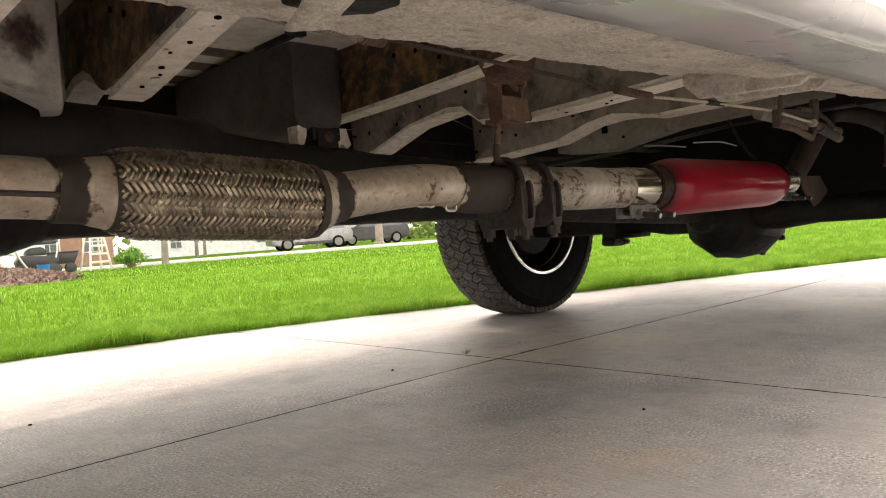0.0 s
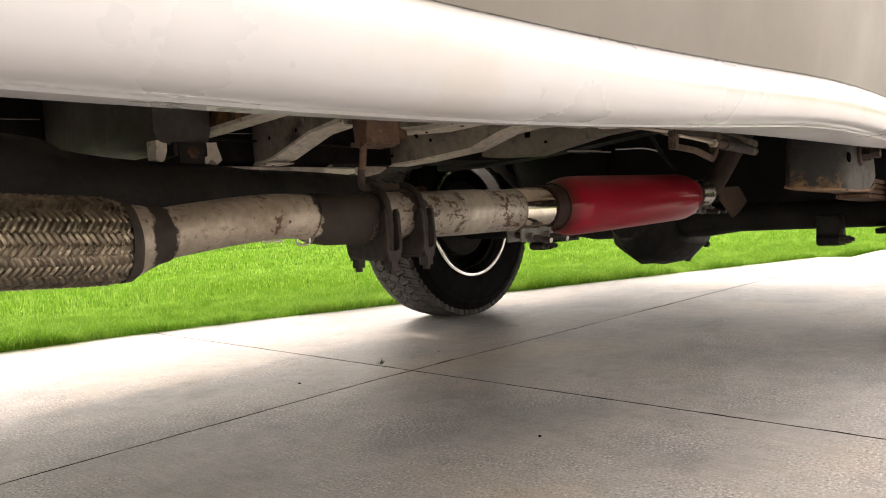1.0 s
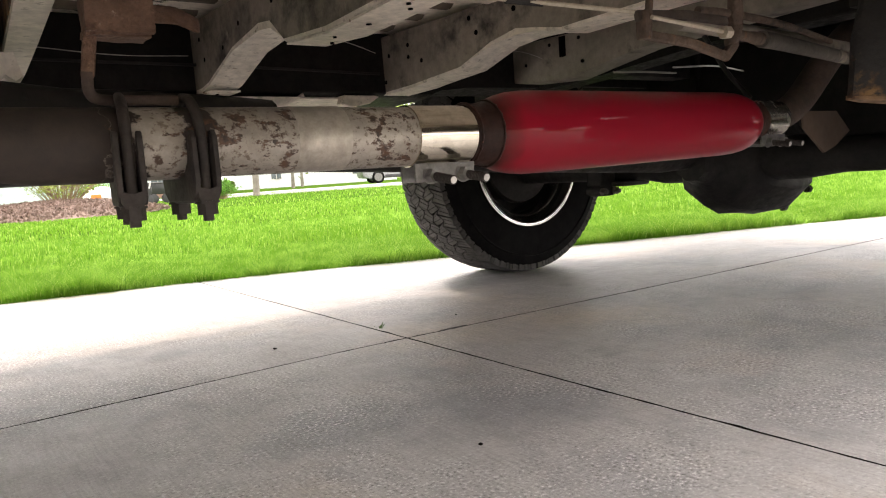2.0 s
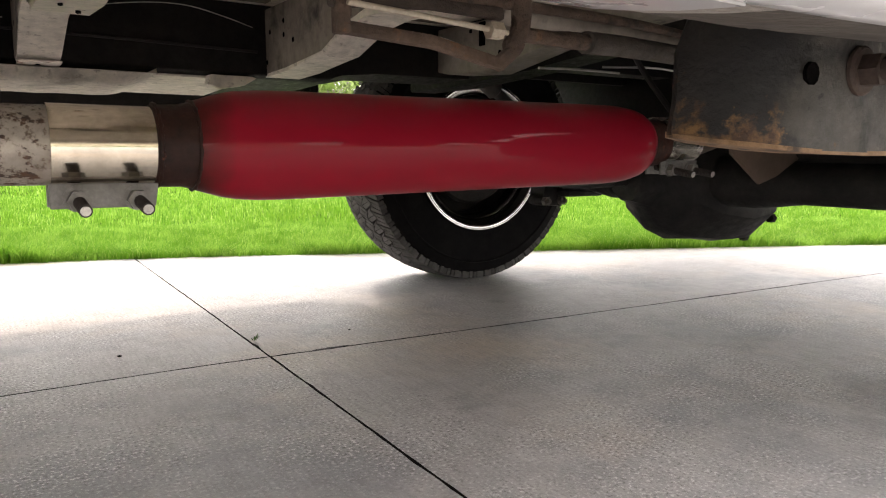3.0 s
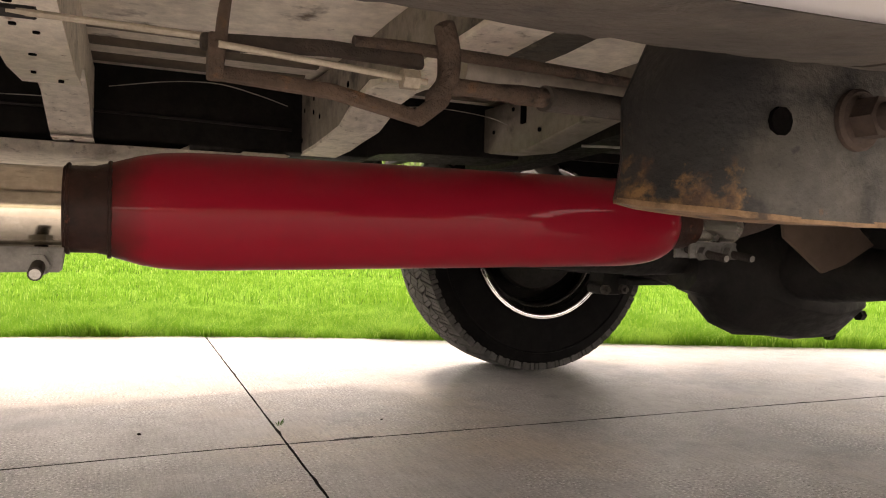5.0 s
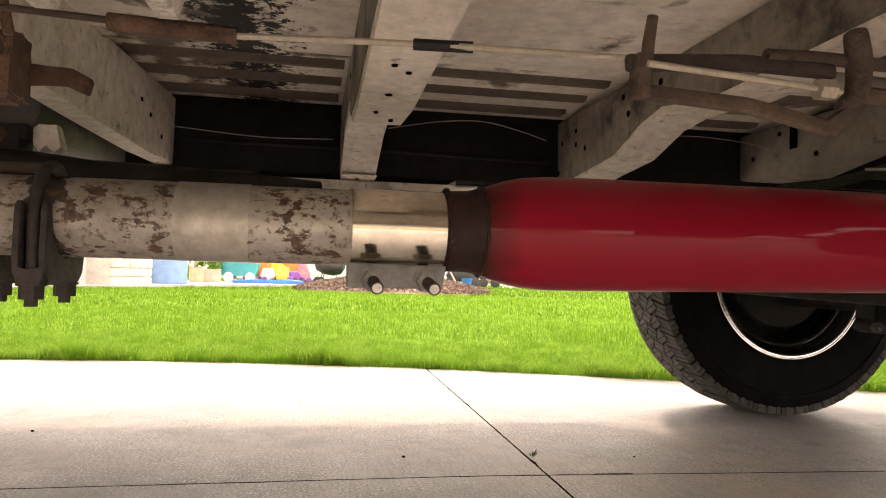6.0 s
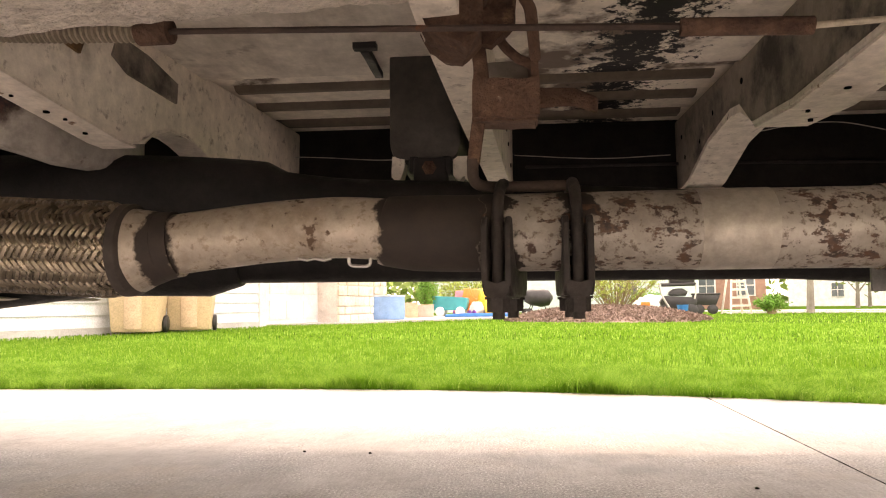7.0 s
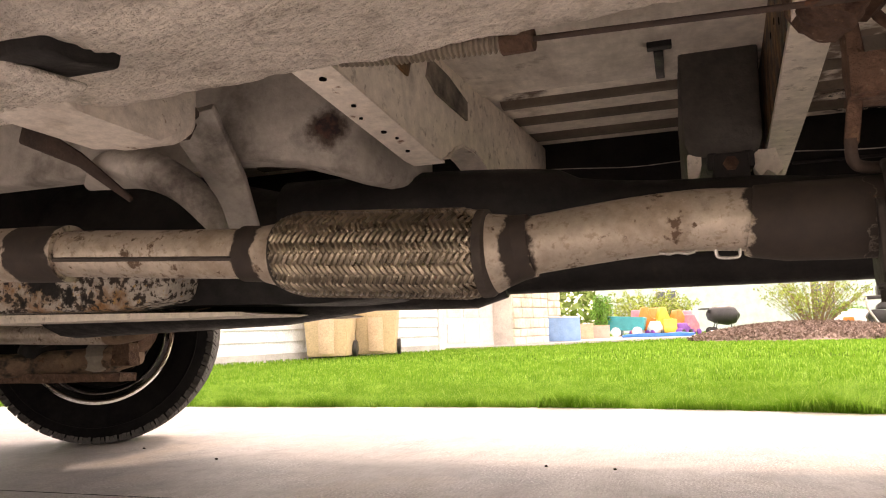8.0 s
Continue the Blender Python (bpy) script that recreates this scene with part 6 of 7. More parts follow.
M["stone"] = surf("facing_stone", (0.698, 0.601, 0.516), (0.820, 0.741, 0.642), 2.2, (0.7, 0.9), 0, 0.5, 30, 0.01, spots=(((0.72, 0.50, 0.38), 1.7, 0.54, 0.64), ((0.66, 0.64, 0.50), 2.3, 0.60, 0.66)), island=0.12)
M["mortar"] = plain("mortar", (0.661, 0.600, 0.535), (0.756, 0.693, 0.630), 0.9)
M["roof"] = plain("roof_shingle", (0.10, 0.09, 0.085), (0.15, 0.135, 0.125), 0.9, 9.0, 0.5)
M["bin"] = plain("tan_bin_plastic", (0.562, 0.416, 0.260), (0.630, 0.473, 0.302), 0.5)
M["blackp"] = plain("black_plastic", (0.02, 0.02, 0.022), (0.035, 0.034, 0.034), 0.45)
M["blue"] = plain("blue_box", (0.198, 0.374, 0.655), (0.257, 0.446, 0.724), 0.5)
M["lid"] = plain("cardboard", (0.562, 0.405, 0.270), (0.653, 0.485, 0.338), 0.8)
M["pink"] = plain("pinkish_box", (0.653, 0.405, 0.338), (0.720, 0.485, 0.405), 0.8)
M["teal"] = plain("teal_plastic", (0.018, 0.324, 0.360), (0.027, 0.378, 0.414), 0.4)
M["orange"] = plain("orange_plastic", (0.720, 0.198, 0.027), (0.765, 0.270, 0.054), 0.4)
M["yellow"] = plain("yellow_plastic", (0.720, 0.468, 0.045), (0.765, 0.540, 0.090), 0.4)
M["purple"] = plain("purple_plastic", (0.180, 0.045, 0.315), (0.234, 0.073, 0.378), 0.4)
M["rose"] = plain("rose_plastic", (0.675, 0.180, 0.253), (0.720, 0.270, 0.324), 0.4)
M["water_blue"] = plain("bright_blue_plastic", (0.018, 0.180, 0.557), (0.036, 0.253, 0.630), 0.4)
M["white"] = plain("white_plastic", (0.744, 0.735, 0.724), (0.820, 0.818, 0.808), 0.5)
M["mulch"] = surf("bark_mulch", (0.180, 0.124, 0.099), (0.302, 0.219, 0.180), 30.0, (0.85, 1.0), 0, 0.9, 50, 0.03, island=0.3)
M["twig"] = plain("shrub_twig", (0.22, 0.16, 0.09), (0.30, 0.22, 0.13), 0.8)
M["leaf"] = surf("shrub_leaf", (0.234, 0.324, 0.045), (0.324, 0.405, 0.073), 3.0, (0.5, 0.7), 0, 0.0, island=0.3)
M["lime"] = surf("lime_leaf", (0.090, 0.270, 0.027), (0.163, 0.360, 0.045), 3.0, (0.5, 0.7), 0, 0.0, island=0.3)
M["tree_leaf"] = surf("spring_tree_leaf", (0.144, 0.234, 0.054), (0.253, 0.324, 0.090), 0.4, (0.6, 0.8), 0, 0.0, island=0.35)
M["bark"] = surf("grey_bark", (0.20, 0.17, 0.145), (0.29, 0.26, 0.225), 6.0, (0.8, 0.95), 0, 0.6, 30, 0.01)
M["green_siding"] = plain("sage_siding", (0.459, 0.594, 0.553), (0.526, 0.661, 0.621), 0.6)
M["brick"] = plain("far_brick", (0.360, 0.198, 0.152), (0.432, 0.253, 0.198), 0.8)
M["asphalt"] = plain("street_concrete", (0.454, 0.441, 0.428), (0.554, 0.543, 0.517), 0.9)
M["glass"] = surf("window_glass", (0.10, 0.12, 0.14), (0.15, 0.17, 0.19), 2.0, (0.06, 0.12), 0.0, 0.0)
M["car_paint"] = plain("car_paint", (0.20, 0.205, 0.21), (0.25, 0.255, 0.26), 0.3, metal=0.3)
M["dark_trim"] = plain("dark_trim", (0.03, 0.03, 0.033), (0.05, 0.05, 0.05), 0.5)


def local(x, y, turn=0.0):
    return Matrix.Translation((x, y, 0)) @ Matrix.Rotation(radians(turn), 4, "Z")


def placed(name, m, label, category, group="", kind=""):
    """A thing at a pose; its parts are built in its own space."""
    ob = new(name)
    ob.matrix_basis = m
    ob.empty_display_size = 0.3
    ORIGIN[ob] = Vector()
    return tagged(ob, label, category, group, kind)


# the neighbour's house, its facade running obliquely away
house = placed("house", Matrix.Translation((-5.40, 8.50, -0.01)) @ Matrix.Rotation(math.atan2(0.95, 0.31), 4, "Z"), "white-sided house with garage door and stone piers", "house")
part("wall", box(B(), -5.0, 5.25, 0.03, 0.25, 0.0, 2.75), M["trim"], house)
part("wall", box(B(), 5.25, 8.1, 0.60, 0.80, 0.0, 2.75), M["trim"], house)
part("wall", box(B(), 9.70, 11.6, 1.20, 1.40, 0.0, 2.75), M["trim"], house)
for k in range(15):
    z = 0.10 + 0.176 * k
    bm = prism(B(), [(-0.004, z), (0.022, z + 0.172), (0.030, z + 0.172), (0.030, z)], "x", -5.0, 5.10)
    part("siding_board", bm, M["siding"], house)
part("foundation", box(B(), -5.0, 5.25, 0.0, 0.03, -0.1, 0.10), M["asphalt"], house)
part("corner_trim", box(B(), 5.10, 5.28, -0.03, 0.60, 0.0, 2.75), M["trim"], house)
door = part("garage_door", box(B(), 5.45, 7.95, 0.55, 0.60, 0.02, 2.2), M["trim"], house, "white panelled garage door")
for k in range(4):
    for c in range(4):
        part("door_panel", box(B(), 5.55 + 0.61 * c, 6.07 + 0.61 * c, 0.535, 0.552, 0.10 + 0.54 * k, 0.50 + 0.54 * k, 0.008), M["trim"], door)
part("door_trim", box(B(), 5.28, 5.45, 0.48, 0.60, 0.0, 2.3), M["trim"], house)
rng = random.Random(4)


def stone_face(s0, s1, y, h):
    """Courses of uneven stones on a mortar core."""
    part("mortar_core", box(B(), s0, s1, y + 0.04, y + 0.9, 0.0, h), M["mortar"], house)
    z = 0.0
    while z < min(h, 1.7):
        hh = rng.uniform(0.16, 0.26)
        s = s0
        while s < s1 - 0.02:
            w = min(rng.uniform(0.22, 0.52), s1 - s)
            if s1 - s - w < 0.12:
                w = s1 - s
            part("stone", box(B(), s + 0.008, s + w - 0.008, y - rng.uniform(0.0, 0.03), y + 0.06, z + 0.008, z + hh - 0.008, 0.02), M["stone"], house)
            s += w
        z += hh


stone_face(8.05, 9.68, 0.05, 2.7)
stone_face(10.75, 11.45, 0.60, 2.7)
part("entry_door", box(B(), 9.85, 10.65, 1.15, 1.2, 0.1, 2.1), M["dark_trim"], house, "dark entry door")
part("porch_post", box(B(), 10.42, 10.52, 0.55, 0.65, 0.0, 2.6), M["dark_trim"], house)
bm = prism(B(), [(-0.5, 2.75), (3.4, 4.9), (7.3, 2.75), (7.3, 2.65), (3.4, 4.8), (-0.5, 2.65)], "x", -5.4, 11.9)
part("roof", bm, M["roof"], house)
part("back_wall", box(B(), -5.0, 11.4, 6.6, 6.8, 0.0, 2.75), M["trim"], house)
part("end_wall", box(B(), 11.4, 11.6, 1.4, 6.6, 0.0, 2.75), M["siding"], house)

apron = tagged(part("pavement", prism(B(), [(-4.0, 14.2), (-2.3, 14.9), (-1.6, 17.4), (0.4, 19.8), (1.4, 21.5), (1.0, 25.5), (-3.0, 25.0), (-4.5, 18.0)], "z", -0.1, 0.012), M["concrete"]), "pale concrete apron before the neighbour's garage", "pavement", kind="structure")


def bin_thing(x, y, turn):
    b = placed("wheelie_bin", local(x, y, turn), "tan wheeled refuse bin with a moulded front", "bin", "bins beside the house")
    bm = B()
    for z, w, d in ((0.02, 0.60, 0.55), (1.0, 0.74, 0.72)):
        for sx, sy in ((-1, -1), (1, -1), (1, 1), (-1, 1)):
            bm.verts.new((sx * w / 2, sy * d / 2, z))
    bm.verts.ensure_lookup_table()
    v = bm.verts
    for f in ((3, 2, 1, 0), (4, 5, 6, 7), (0, 1, 5, 4), (1, 2, 6, 5), (2, 3, 7, 6), (3, 0, 4, 7)):
        bm.faces.new([v[i] for i in f])
    bmesh.ops.bevel(bm, geom=list(bm.edges), offset=0.03, segments=2, affect="EDGES", profile=0.5)
    part("body", bm, M["bin"], b)
    part("lid", prism(B(), [(-0.37, 1.0), (-0.38, 1.04), (-0.30, 1.08), (0.30, 1.10), (0.38, 1.05), (0.38, 1.0)], "x", -0.39, 0.39, 0.01), M["bin"], b)
    part("front_panel", box(B(), -0.12, 0.12, -0.325, -0.285, 0.06, 0.62, 0.012), M["lid"], b)
    part("grab_bar", tube(B(), [(-0.14, -0.335, 0.72), (0.14, -0.335, 0.72)], 0.016, 10), M["bin"], b)
    for s in (-1, 1):
        part("wheel", lathe(B(), [(-0.03, 0.11), (-0.02, 0.125), (0.02, 0.125), (0.03, 0.11)], (s * 0.34, 0.20, 0.125), "x", 20), M["blackp"], b)
    return b


bin_thing(-4.47, 10.12, 14)
bin_thing(-4.07, 10.98, 18)


def carton(name, x, y, w, d, h, mat, label, turn=12):
    c = placed(name, local(x, y, turn), label, "box")
    part("body", box(B(), -w / 2, w / 2, -d / 2, d / 2, 0.013, h, 0.012), M[mat], c)
    part("flap", box(B(), -w / 2 - 0.01, w / 2 + 0.01, -d / 2 - 0.01, d / 2 + 0.01, h, h + 0.03, 0.006), M["lid" if mat != "blue" else "white"], c)
    return c


carton("storage_box", -2.22, 18.65, 0.80, 0.55, 0.60, "blue", "blue storage box with a pale top on the apron")
carton("cardboard_box", -1.98, 21.4, 0.36, 0.4, 0.42, "lid", "brown cardboard box on the apron")
carton("cardboard_box", -1.62, 21.9, 0.46, 0.4, 0.36, "pink", "pinkish cardboard box on the apron")


def leaves(n, size, shape, seed):
    """Many small two-triangle leaves; shape(u) gives a place for a random triple."""
    rg = np.random.default_rng(seed)
    c = shape(rg, n)
    d1 = rg.normal(size=(n, 3))
    d1 /= np.linalg.norm(d1, axis=1)[:, None]
    d2 = np.cross(d1, rg.normal(size=(n, 3)))
    d2 /= np.linalg.norm(d2, axis=1)[:, None]
    s = size * rg.uniform(0.6, 1.3, n)[:, None]
    v = np.stack([c - d1 * s, c + d2 * s * 0.45, c + d1 * s, c - d2 * s * 0.45], 1)
    me = bpy.data.meshes.new("leaves")
    me.from_pydata(v.reshape(-1, 3).tolist(), [], (np.arange(n)[:, None] * 4 + [0, 1, 2, 3]).tolist())
    return me


def foliage(name, me, mat, parent, label=""):
    me.materials.append(M[mat])
    ob = new(name, me)
    ob.parent = parent
    return tagged(ob, label, kind="stuff")


def shrub(x, y, w, h, seed, n_stem, n_leaf, mat, label, size=0.022):
    rg = random.Random(seed)
    s = placed("shrub", local(x, y), label, "shrub")
    tips = []
    bm = B()
    for k in range(n_stem):
        a = rg.uniform(0, 2 * math.pi)
        r = w / 2 * math.sqrt(rg.uniform(0.03, 1))
        top = Vector((r * math.cos(a), r * math.sin(a), h * (1 - 0.35 * (2 * r / w) ** 2) * rg.uniform(0.75, 1.05)))
        pts = [Vector((0.1 * math.cos(a), 0.1 * math.sin(a), 0.0)), Vector((0.45 * top.x, 0.45 * top.y, 0.5 * top.z)), top]
        path = smooth_path(pts, 3)
        tube(bm, path, [0.012 - 0.009 * i / (len(path) - 1) for i in range(len(path))], 5)
        tips.append(path)
    part("stem", bm, M["twig"], s)

    def shape(rgn, n):
        idx = rgn.integers(0, len(tips), n)
        out = np.empty((n, 3))
        for i, j in enumerate(idx):
            p = tips[j]
            f = 0.35 + 0.65 * rgn.random() ** 0.6
            q = p[min(len(p) - 1, int(f * (len(p) - 1) + 0.5))]
            out[i] = np.array(q) + rgn.normal(scale=(0.05, 0.05, 0.04))
        return out
    foliage("foliage", leaves(n_leaf, size, shape, seed), mat, s)
    return s


# mulch island with its shrub
def mulch():
    rg = np.random.default_rng(11)
    bm = B()
    rows = []
    for i in range(9):
        f = i / 8
        row = []
        for j in range(40):
            a = 2 * math.pi * j / 40
            wob = 1 + 0.05 * math.sin(3 * a) + 0.03 * math.sin(7 * a + 1)
            row.append(bm.verts.new((3.05 + 2.25 * f * wob * math.cos(a), 17.0 + 2.7 * f * wob * math.sin(a), 0.30 * (1 - f**2.2) - 0.02 + 0.012 * rg.normal())))
        rows.append(row)
    for a, b in zip(rows, rows[1:]):
        for j in range(40):
            bm.faces.new((a[j], a[(j + 1) % 40], b[(j + 1) % 40], b[j]))
    tagged(part("mulch_bed", bm, M["mulch"]), "low island of brown bark mulch", "mulch", kind="stuff")

    def shape(r, n):
        a, f = r.uniform(0, 2 * np.pi, n), np.sqrt(r.uniform(0, 1, n))
        return np.c_[3.05 + 2.3 * f * np.cos(a), 17.0 + 2.75 * f * np.sin(a), 0.30 * (1 - f**2.2) + r.uniform(-0.01, 0.03, n)]
    me = leaves(9000, 0.05, shape, 3)
    me.materials.append(M["mulch"])
    tagged(new("bark_chips", me), "scattered brown bark chips", "mulch", kind="stuff")


mulch()
shrub(3.35, 17.4, 2.2, 1.6, 5, 90, 4200, "leaf", "sprawling shrub with sparse yellow-green leaves", 0.030)
shrub(-1.75, 23.6, 0.75, 1.35, 6, 40, 3500, "lime", "small bright lime-green conifer shrub", 0.04)
shrub(-0.6, 27.5, 4.0, 1.7, 8, 120, 5000, "leaf", "wide olive hedge shrub by the sage house", 0.05)
shrub(8.85, 23.0, 1.0, 0.6, 9, 50, 2500, "lime", "low rounded green shrub", 0.04)
shrub(5.4, 24.5, 1.2, 0.8, 10, 50, 2500, "lime", "low green shrub behind the clutter", 0.04)


# toys
def wheel_round(parent, x, y, z, r, w, mat):
    part("wheel", lathe(B(), [(-w / 2, r * 0.8), (-w / 2.6, r), (w / 2.6, r), (w / 2, r * 0.8)], (x, y, z), "y", 20), M[mat], parent)


wagon = placed("toy_wagon", local(-0.98, 23.9, -4), "teal plastic toy wagon with white wheels", "toy")
part("tub", prism(B(), [(-0.55, 0.20), (0.50, 0.20), (0.58, 0.60), (0.50, 0.58), (-0.58, 0.68), (-0.62, 0.62)], "y", -0.3, 0.3, 0.03), M["teal"], wagon)
for x in (-0.33, 0.33):
    wheel_round(wagon, x, -0.33, 0.16, 0.15, 0.06, "white")
    wheel_round(wagon, x, 0.33, 0.16, 0.15, 0.06, "white")
board = placed("toy_pool", local(0.0, 21.9, 0), "bright blue plastic paddling tray lying on the apron", "toy")
part("tray", prism(B(), [(-1.0, 0.013), (0.95, 0.013), (1.0, 0.10), (0.55, 0.14), (0.2, 0.09), (-0.5, 0.12), (-1.0, 0.09)], "y", -0.35, 0.35, 0.02), M["water_blue"], board)
for i, (x, y, w, h, mat, lab) in enumerate(((-0.45, 24.6, 0.6, 0.72, "orange", "orange plastic ride-on toy"), (0.10, 24.4, 0.5, 0.70, "yellow", "yellow plastic ride-on toy"),
                                            (0.55, 24.6, 0.5, 0.62, "orange", "orange plastic toy seat"), (0.90, 24.5, 0.4, 0.50, "rose", "rose plastic toy car"),
                                            (0.62, 23.9, 0.55, 0.30, "purple", "purple plastic toy car"), (-0.70, 24.9, 0.45, 0.66, "rose", "rose plastic toy horse"), (0.32, 23.8, 0.30, 0.40, "yellow", "yellow plastic toy table"), (0.78, 24.9, 0.42, 0.60, "rose", "rose plastic toy slide"), (-0.28, 25.0, 0.50, 0.70, "orange", "orange plastic toy tunnel"), (-0.15, 23.9, 0.3, 0.36, "white", "white plastic toy table"))):
    h *= 1.3
    w *= 1.15
    toy = placed("ride_on_toy", local(x, y, 15 * i), lab, "toy", "toys before the house")
    part("body", prism(B(), [(-w / 2, 0.10), (w / 2, 0.10), (w / 2, h * 0.6), (w * 0.2, h * 0.62), (w * 0.12, h), (-w * 0.2, h), (-w * 0.3, h * 0.55), (-w / 2, h * 0.5)], "y", -0.2, 0.2, 0.04), M[mat], toy)
    for sx in (-1, 1):
        wheel_round(toy, sx * w * 0.33, -0.22, 0.105, 0.09, 0.05, "purple" if i % 2 else "blackp")
        wheel_round(toy, sx * w * 0.33, 0.22, 0.105, 0.09, 0.05, "purple" if i % 2 else "blackp")

grill = placed("barbecue_grill", local(1.75, 21.4, 10), "black kettle barbecue tipped on its stand", "grill")
part("bowl", tube(B(), [(-0.45, 0, 0.62), (-0.38, 0, 0.60), (-0.2, 0, 0.57), (0.1, 0, 0.55), (0.3, 0, 0.55), (0.42, 0, 0.56)], [0.05, 0.17, 0.24, 0.27, 0.22, 0.05], 18), M["blackp"], grill)
for x, y in ((-0.3, -0.2), (-0.3, 0.2), (0.25, 0.0)):
    part("leg", tube(B(), [(x * 0.6, y * 0.6, 0.45), (x, y, 0.015)], 0.014, 8), M["blackp"], grill)
wheel_round(grill, -0.33, -0.24, 0.13, 0.12, 0.04, "blackp")
wheel_round(grill, -0.33, 0.24, 0.13, 0.12, 0.04, "blackp")
part("side_shelf", box(B(), -0.62, -0.40, -0.2, 0.2, 0.72, 0.76, 0.01), M["blackp"], grill)
crate = placed("white_crate", local(1.75, 20.3, 5), "low white plastic crate on the lawn", "crate")
part("body", box(B(), -0.40, 0.40, -0.2, 0.2, 0.0, 0.16, 0.03), M["white"], crate)
bag = placed("white_bag", local(5.05, 21.8, 0), "slumped white bag with orange print", "bag")
bm = B()
bmesh.ops.create_icosphere(bm, subdivisions=3, radius=0.5)
for v in bm.verts:
    v.co = Vector((v.co.x * 1.2 + 0.25 * (0.5 - v.co.z) * 0.6, v.co.y * 0.7, max(-0.3, v.co.z) * 0.75 + 0.23)) + 0.04 * noise.noise_vector(v.co * 5)
part("sack", bm, M["white"], bag)
part("print", box(B(), -0.38, -0.12, -0.40, -0.33, 0.22, 0.40, 0.02), M["orange"], bag)
mower = placed("riding_mower", local(5.42, 20.2, -8), "black outdoor power cart with a raised lid", "mower")
part("body", prism(B(), [(-0.40, 0.22), (0.34, 0.18), (0.47, 0.34), (0.48, 0.50), (-0.36, 0.56), (-0.47, 0.40)], "y", -0.3, 0.3, 0.03), M["blackp"], mower)
part("engine", prism(B(), [(-0.24, 0.56), (0.20, 0.54), (0.26, 0.66), (0.12, 0.75), (-0.10, 0.74), (-0.22, 0.66)], "y", -0.24, 0.24, 0.03), M["dark_trim"], mower)
part("lid", prism(B(), [(-0.47, 0.80), (0.48, 0.82), (0.46, 0.90), (-0.45, 0.89)], "y", -0.32, 0.32, 0.02), M["blackp"], mower)
part("hood", prism(B(), [(-0.20, 0.90), (0.44, 0.90), (0.42, 1.14), (0.30, 1.22), (-0.12, 1.22), (-0.20, 1.12)], "y", -0.26, 0.26, 0.03), M["blackp"], mower)
part("frame_bar", tube(B(), smooth_path([(-0.46, -0.34, 0.86), (-0.44, -0.36, 0.62), (-0.34, -0.38, 0.40), (-0.20, -0.38, 0.16)], 4), 0.028, 8), M["zinc"], mower, "pale grey bent frame bar")
part("frame_bar", tube(B(), smooth_path([(0.46, -0.34, 0.84), (0.44, -0.36, 0.62), (0.40, -0.38, 0.46)], 4), 0.022, 8), M["zinc"], mower)
for s in (-1, 1):
    wheel_round(mower, s * 0.34, -0.30, 0.16, 0.16, 0.08, "blackp")
    wheel_round(mower, s * 0.34, 0.30, 0.16, 0.16, 0.08, "blackp")
bucket = placed("bucket", local(5.40, 19.55, 0), "light blue bucket on the mulch edge", "bucket")
part("pail", lathe(B(), [(0.0, 0.10), (0.02, 0.115), (0.30, 0.145), (0.31, 0.15), (0.31, 0.135), (0.05, 0.10)], (0, 0, 0), "z", 20), M["water_blue"], bucket)
cart = placed("garden_cart", local(7.15, 23.9, -12), "black plastic garden cart", "cart")
part("tub", prism(B(), [(-0.30, 0.28), (0.30, 0.28), (0.42, 0.58), (0.36, 0.62), (-0.38, 0.62), (-0.42, 0.56)], "y", -0.25, 0.25, 0.02), M["blackp"], cart)
for s in (-1, 1):
    wheel_round(cart, s * 0.2, -0.26, 0.15, 0.15, 0.07, "blackp")
    wheel_round(cart, s * 0.2, 0.26, 0.15, 0.15, 0.07, "blackp")
part("rim", box(B(), -0.44, 0.44, -0.27, 0.27, 0.60, 0.66, 0.02), M["blackp"], cart)
obelisk = placed("trellis", local(8.0, 23.6, 10), "weathered pale beige wooden garden trellis", "trellis")
for sx in (-1, 1):
    for sy in (-1, 1):
        part("post", tube(B(), [(sx * 0.34, sy * 0.3, 0.0), (sx * 0.17, sy * 0.12, 1.35)], 0.035, 8), M["mortar"], obelisk)
for k in range(5):
    z = 0.22 + 0.25 * k
    w = 0.34 - 0.126 * z
    part("slat", box(B(), -w, w, -w - 0.02, -w + 0.01, z, z + 0.07, 0.006), M["mortar"], obelisk)


# sage house and brick house further off, street, trees
def far_house(x, y, turn, w, d, h, mat, label, panes=2):
    hs = placed("far_house", local(x, y, turn), label, "house")
    part("wall", box(B(), -w / 2, w / 2, 0, d, -0.1, h), M[mat], hs)
    part("roof", prism(B(), [(-0.4, h), (d / 2, h + d * 0.35), (d + 0.4, h), (d + 0.4, h - 0.12), (-0.4, h - 0.12)], "x", -w / 2 - 0.4, w / 2 + 0.4), M["roof"], hs)
    for k in range(panes):
        cx = -w / 2 + (k + 0.5) * w / panes
        win = part("window", box(B(), cx - 0.55, cx + 0.55, -0.06, 0.02, 0.75, 2.1, 0.01), M["trim"], hs)
        for i in (-1, 1):
            for z in (0.83, 1.46):
                part("pane", box(B(), cx + i * 0.25 - 0.22, cx + i * 0.25 + 0.22, -0.075, -0.055, z, z + 0.56), M["glass"], win)
    return hs


far_house(3.5, 38, -4, 14, 8, 5.4, "green_siding", "sage green sided house")
far_house(14.6, 47, -18, 4.6, 8, 5.4, "brick", "brick house with white windows")
far_house(34, 66, -24, 16, 9, 3.6, "siding", "white house across the street")
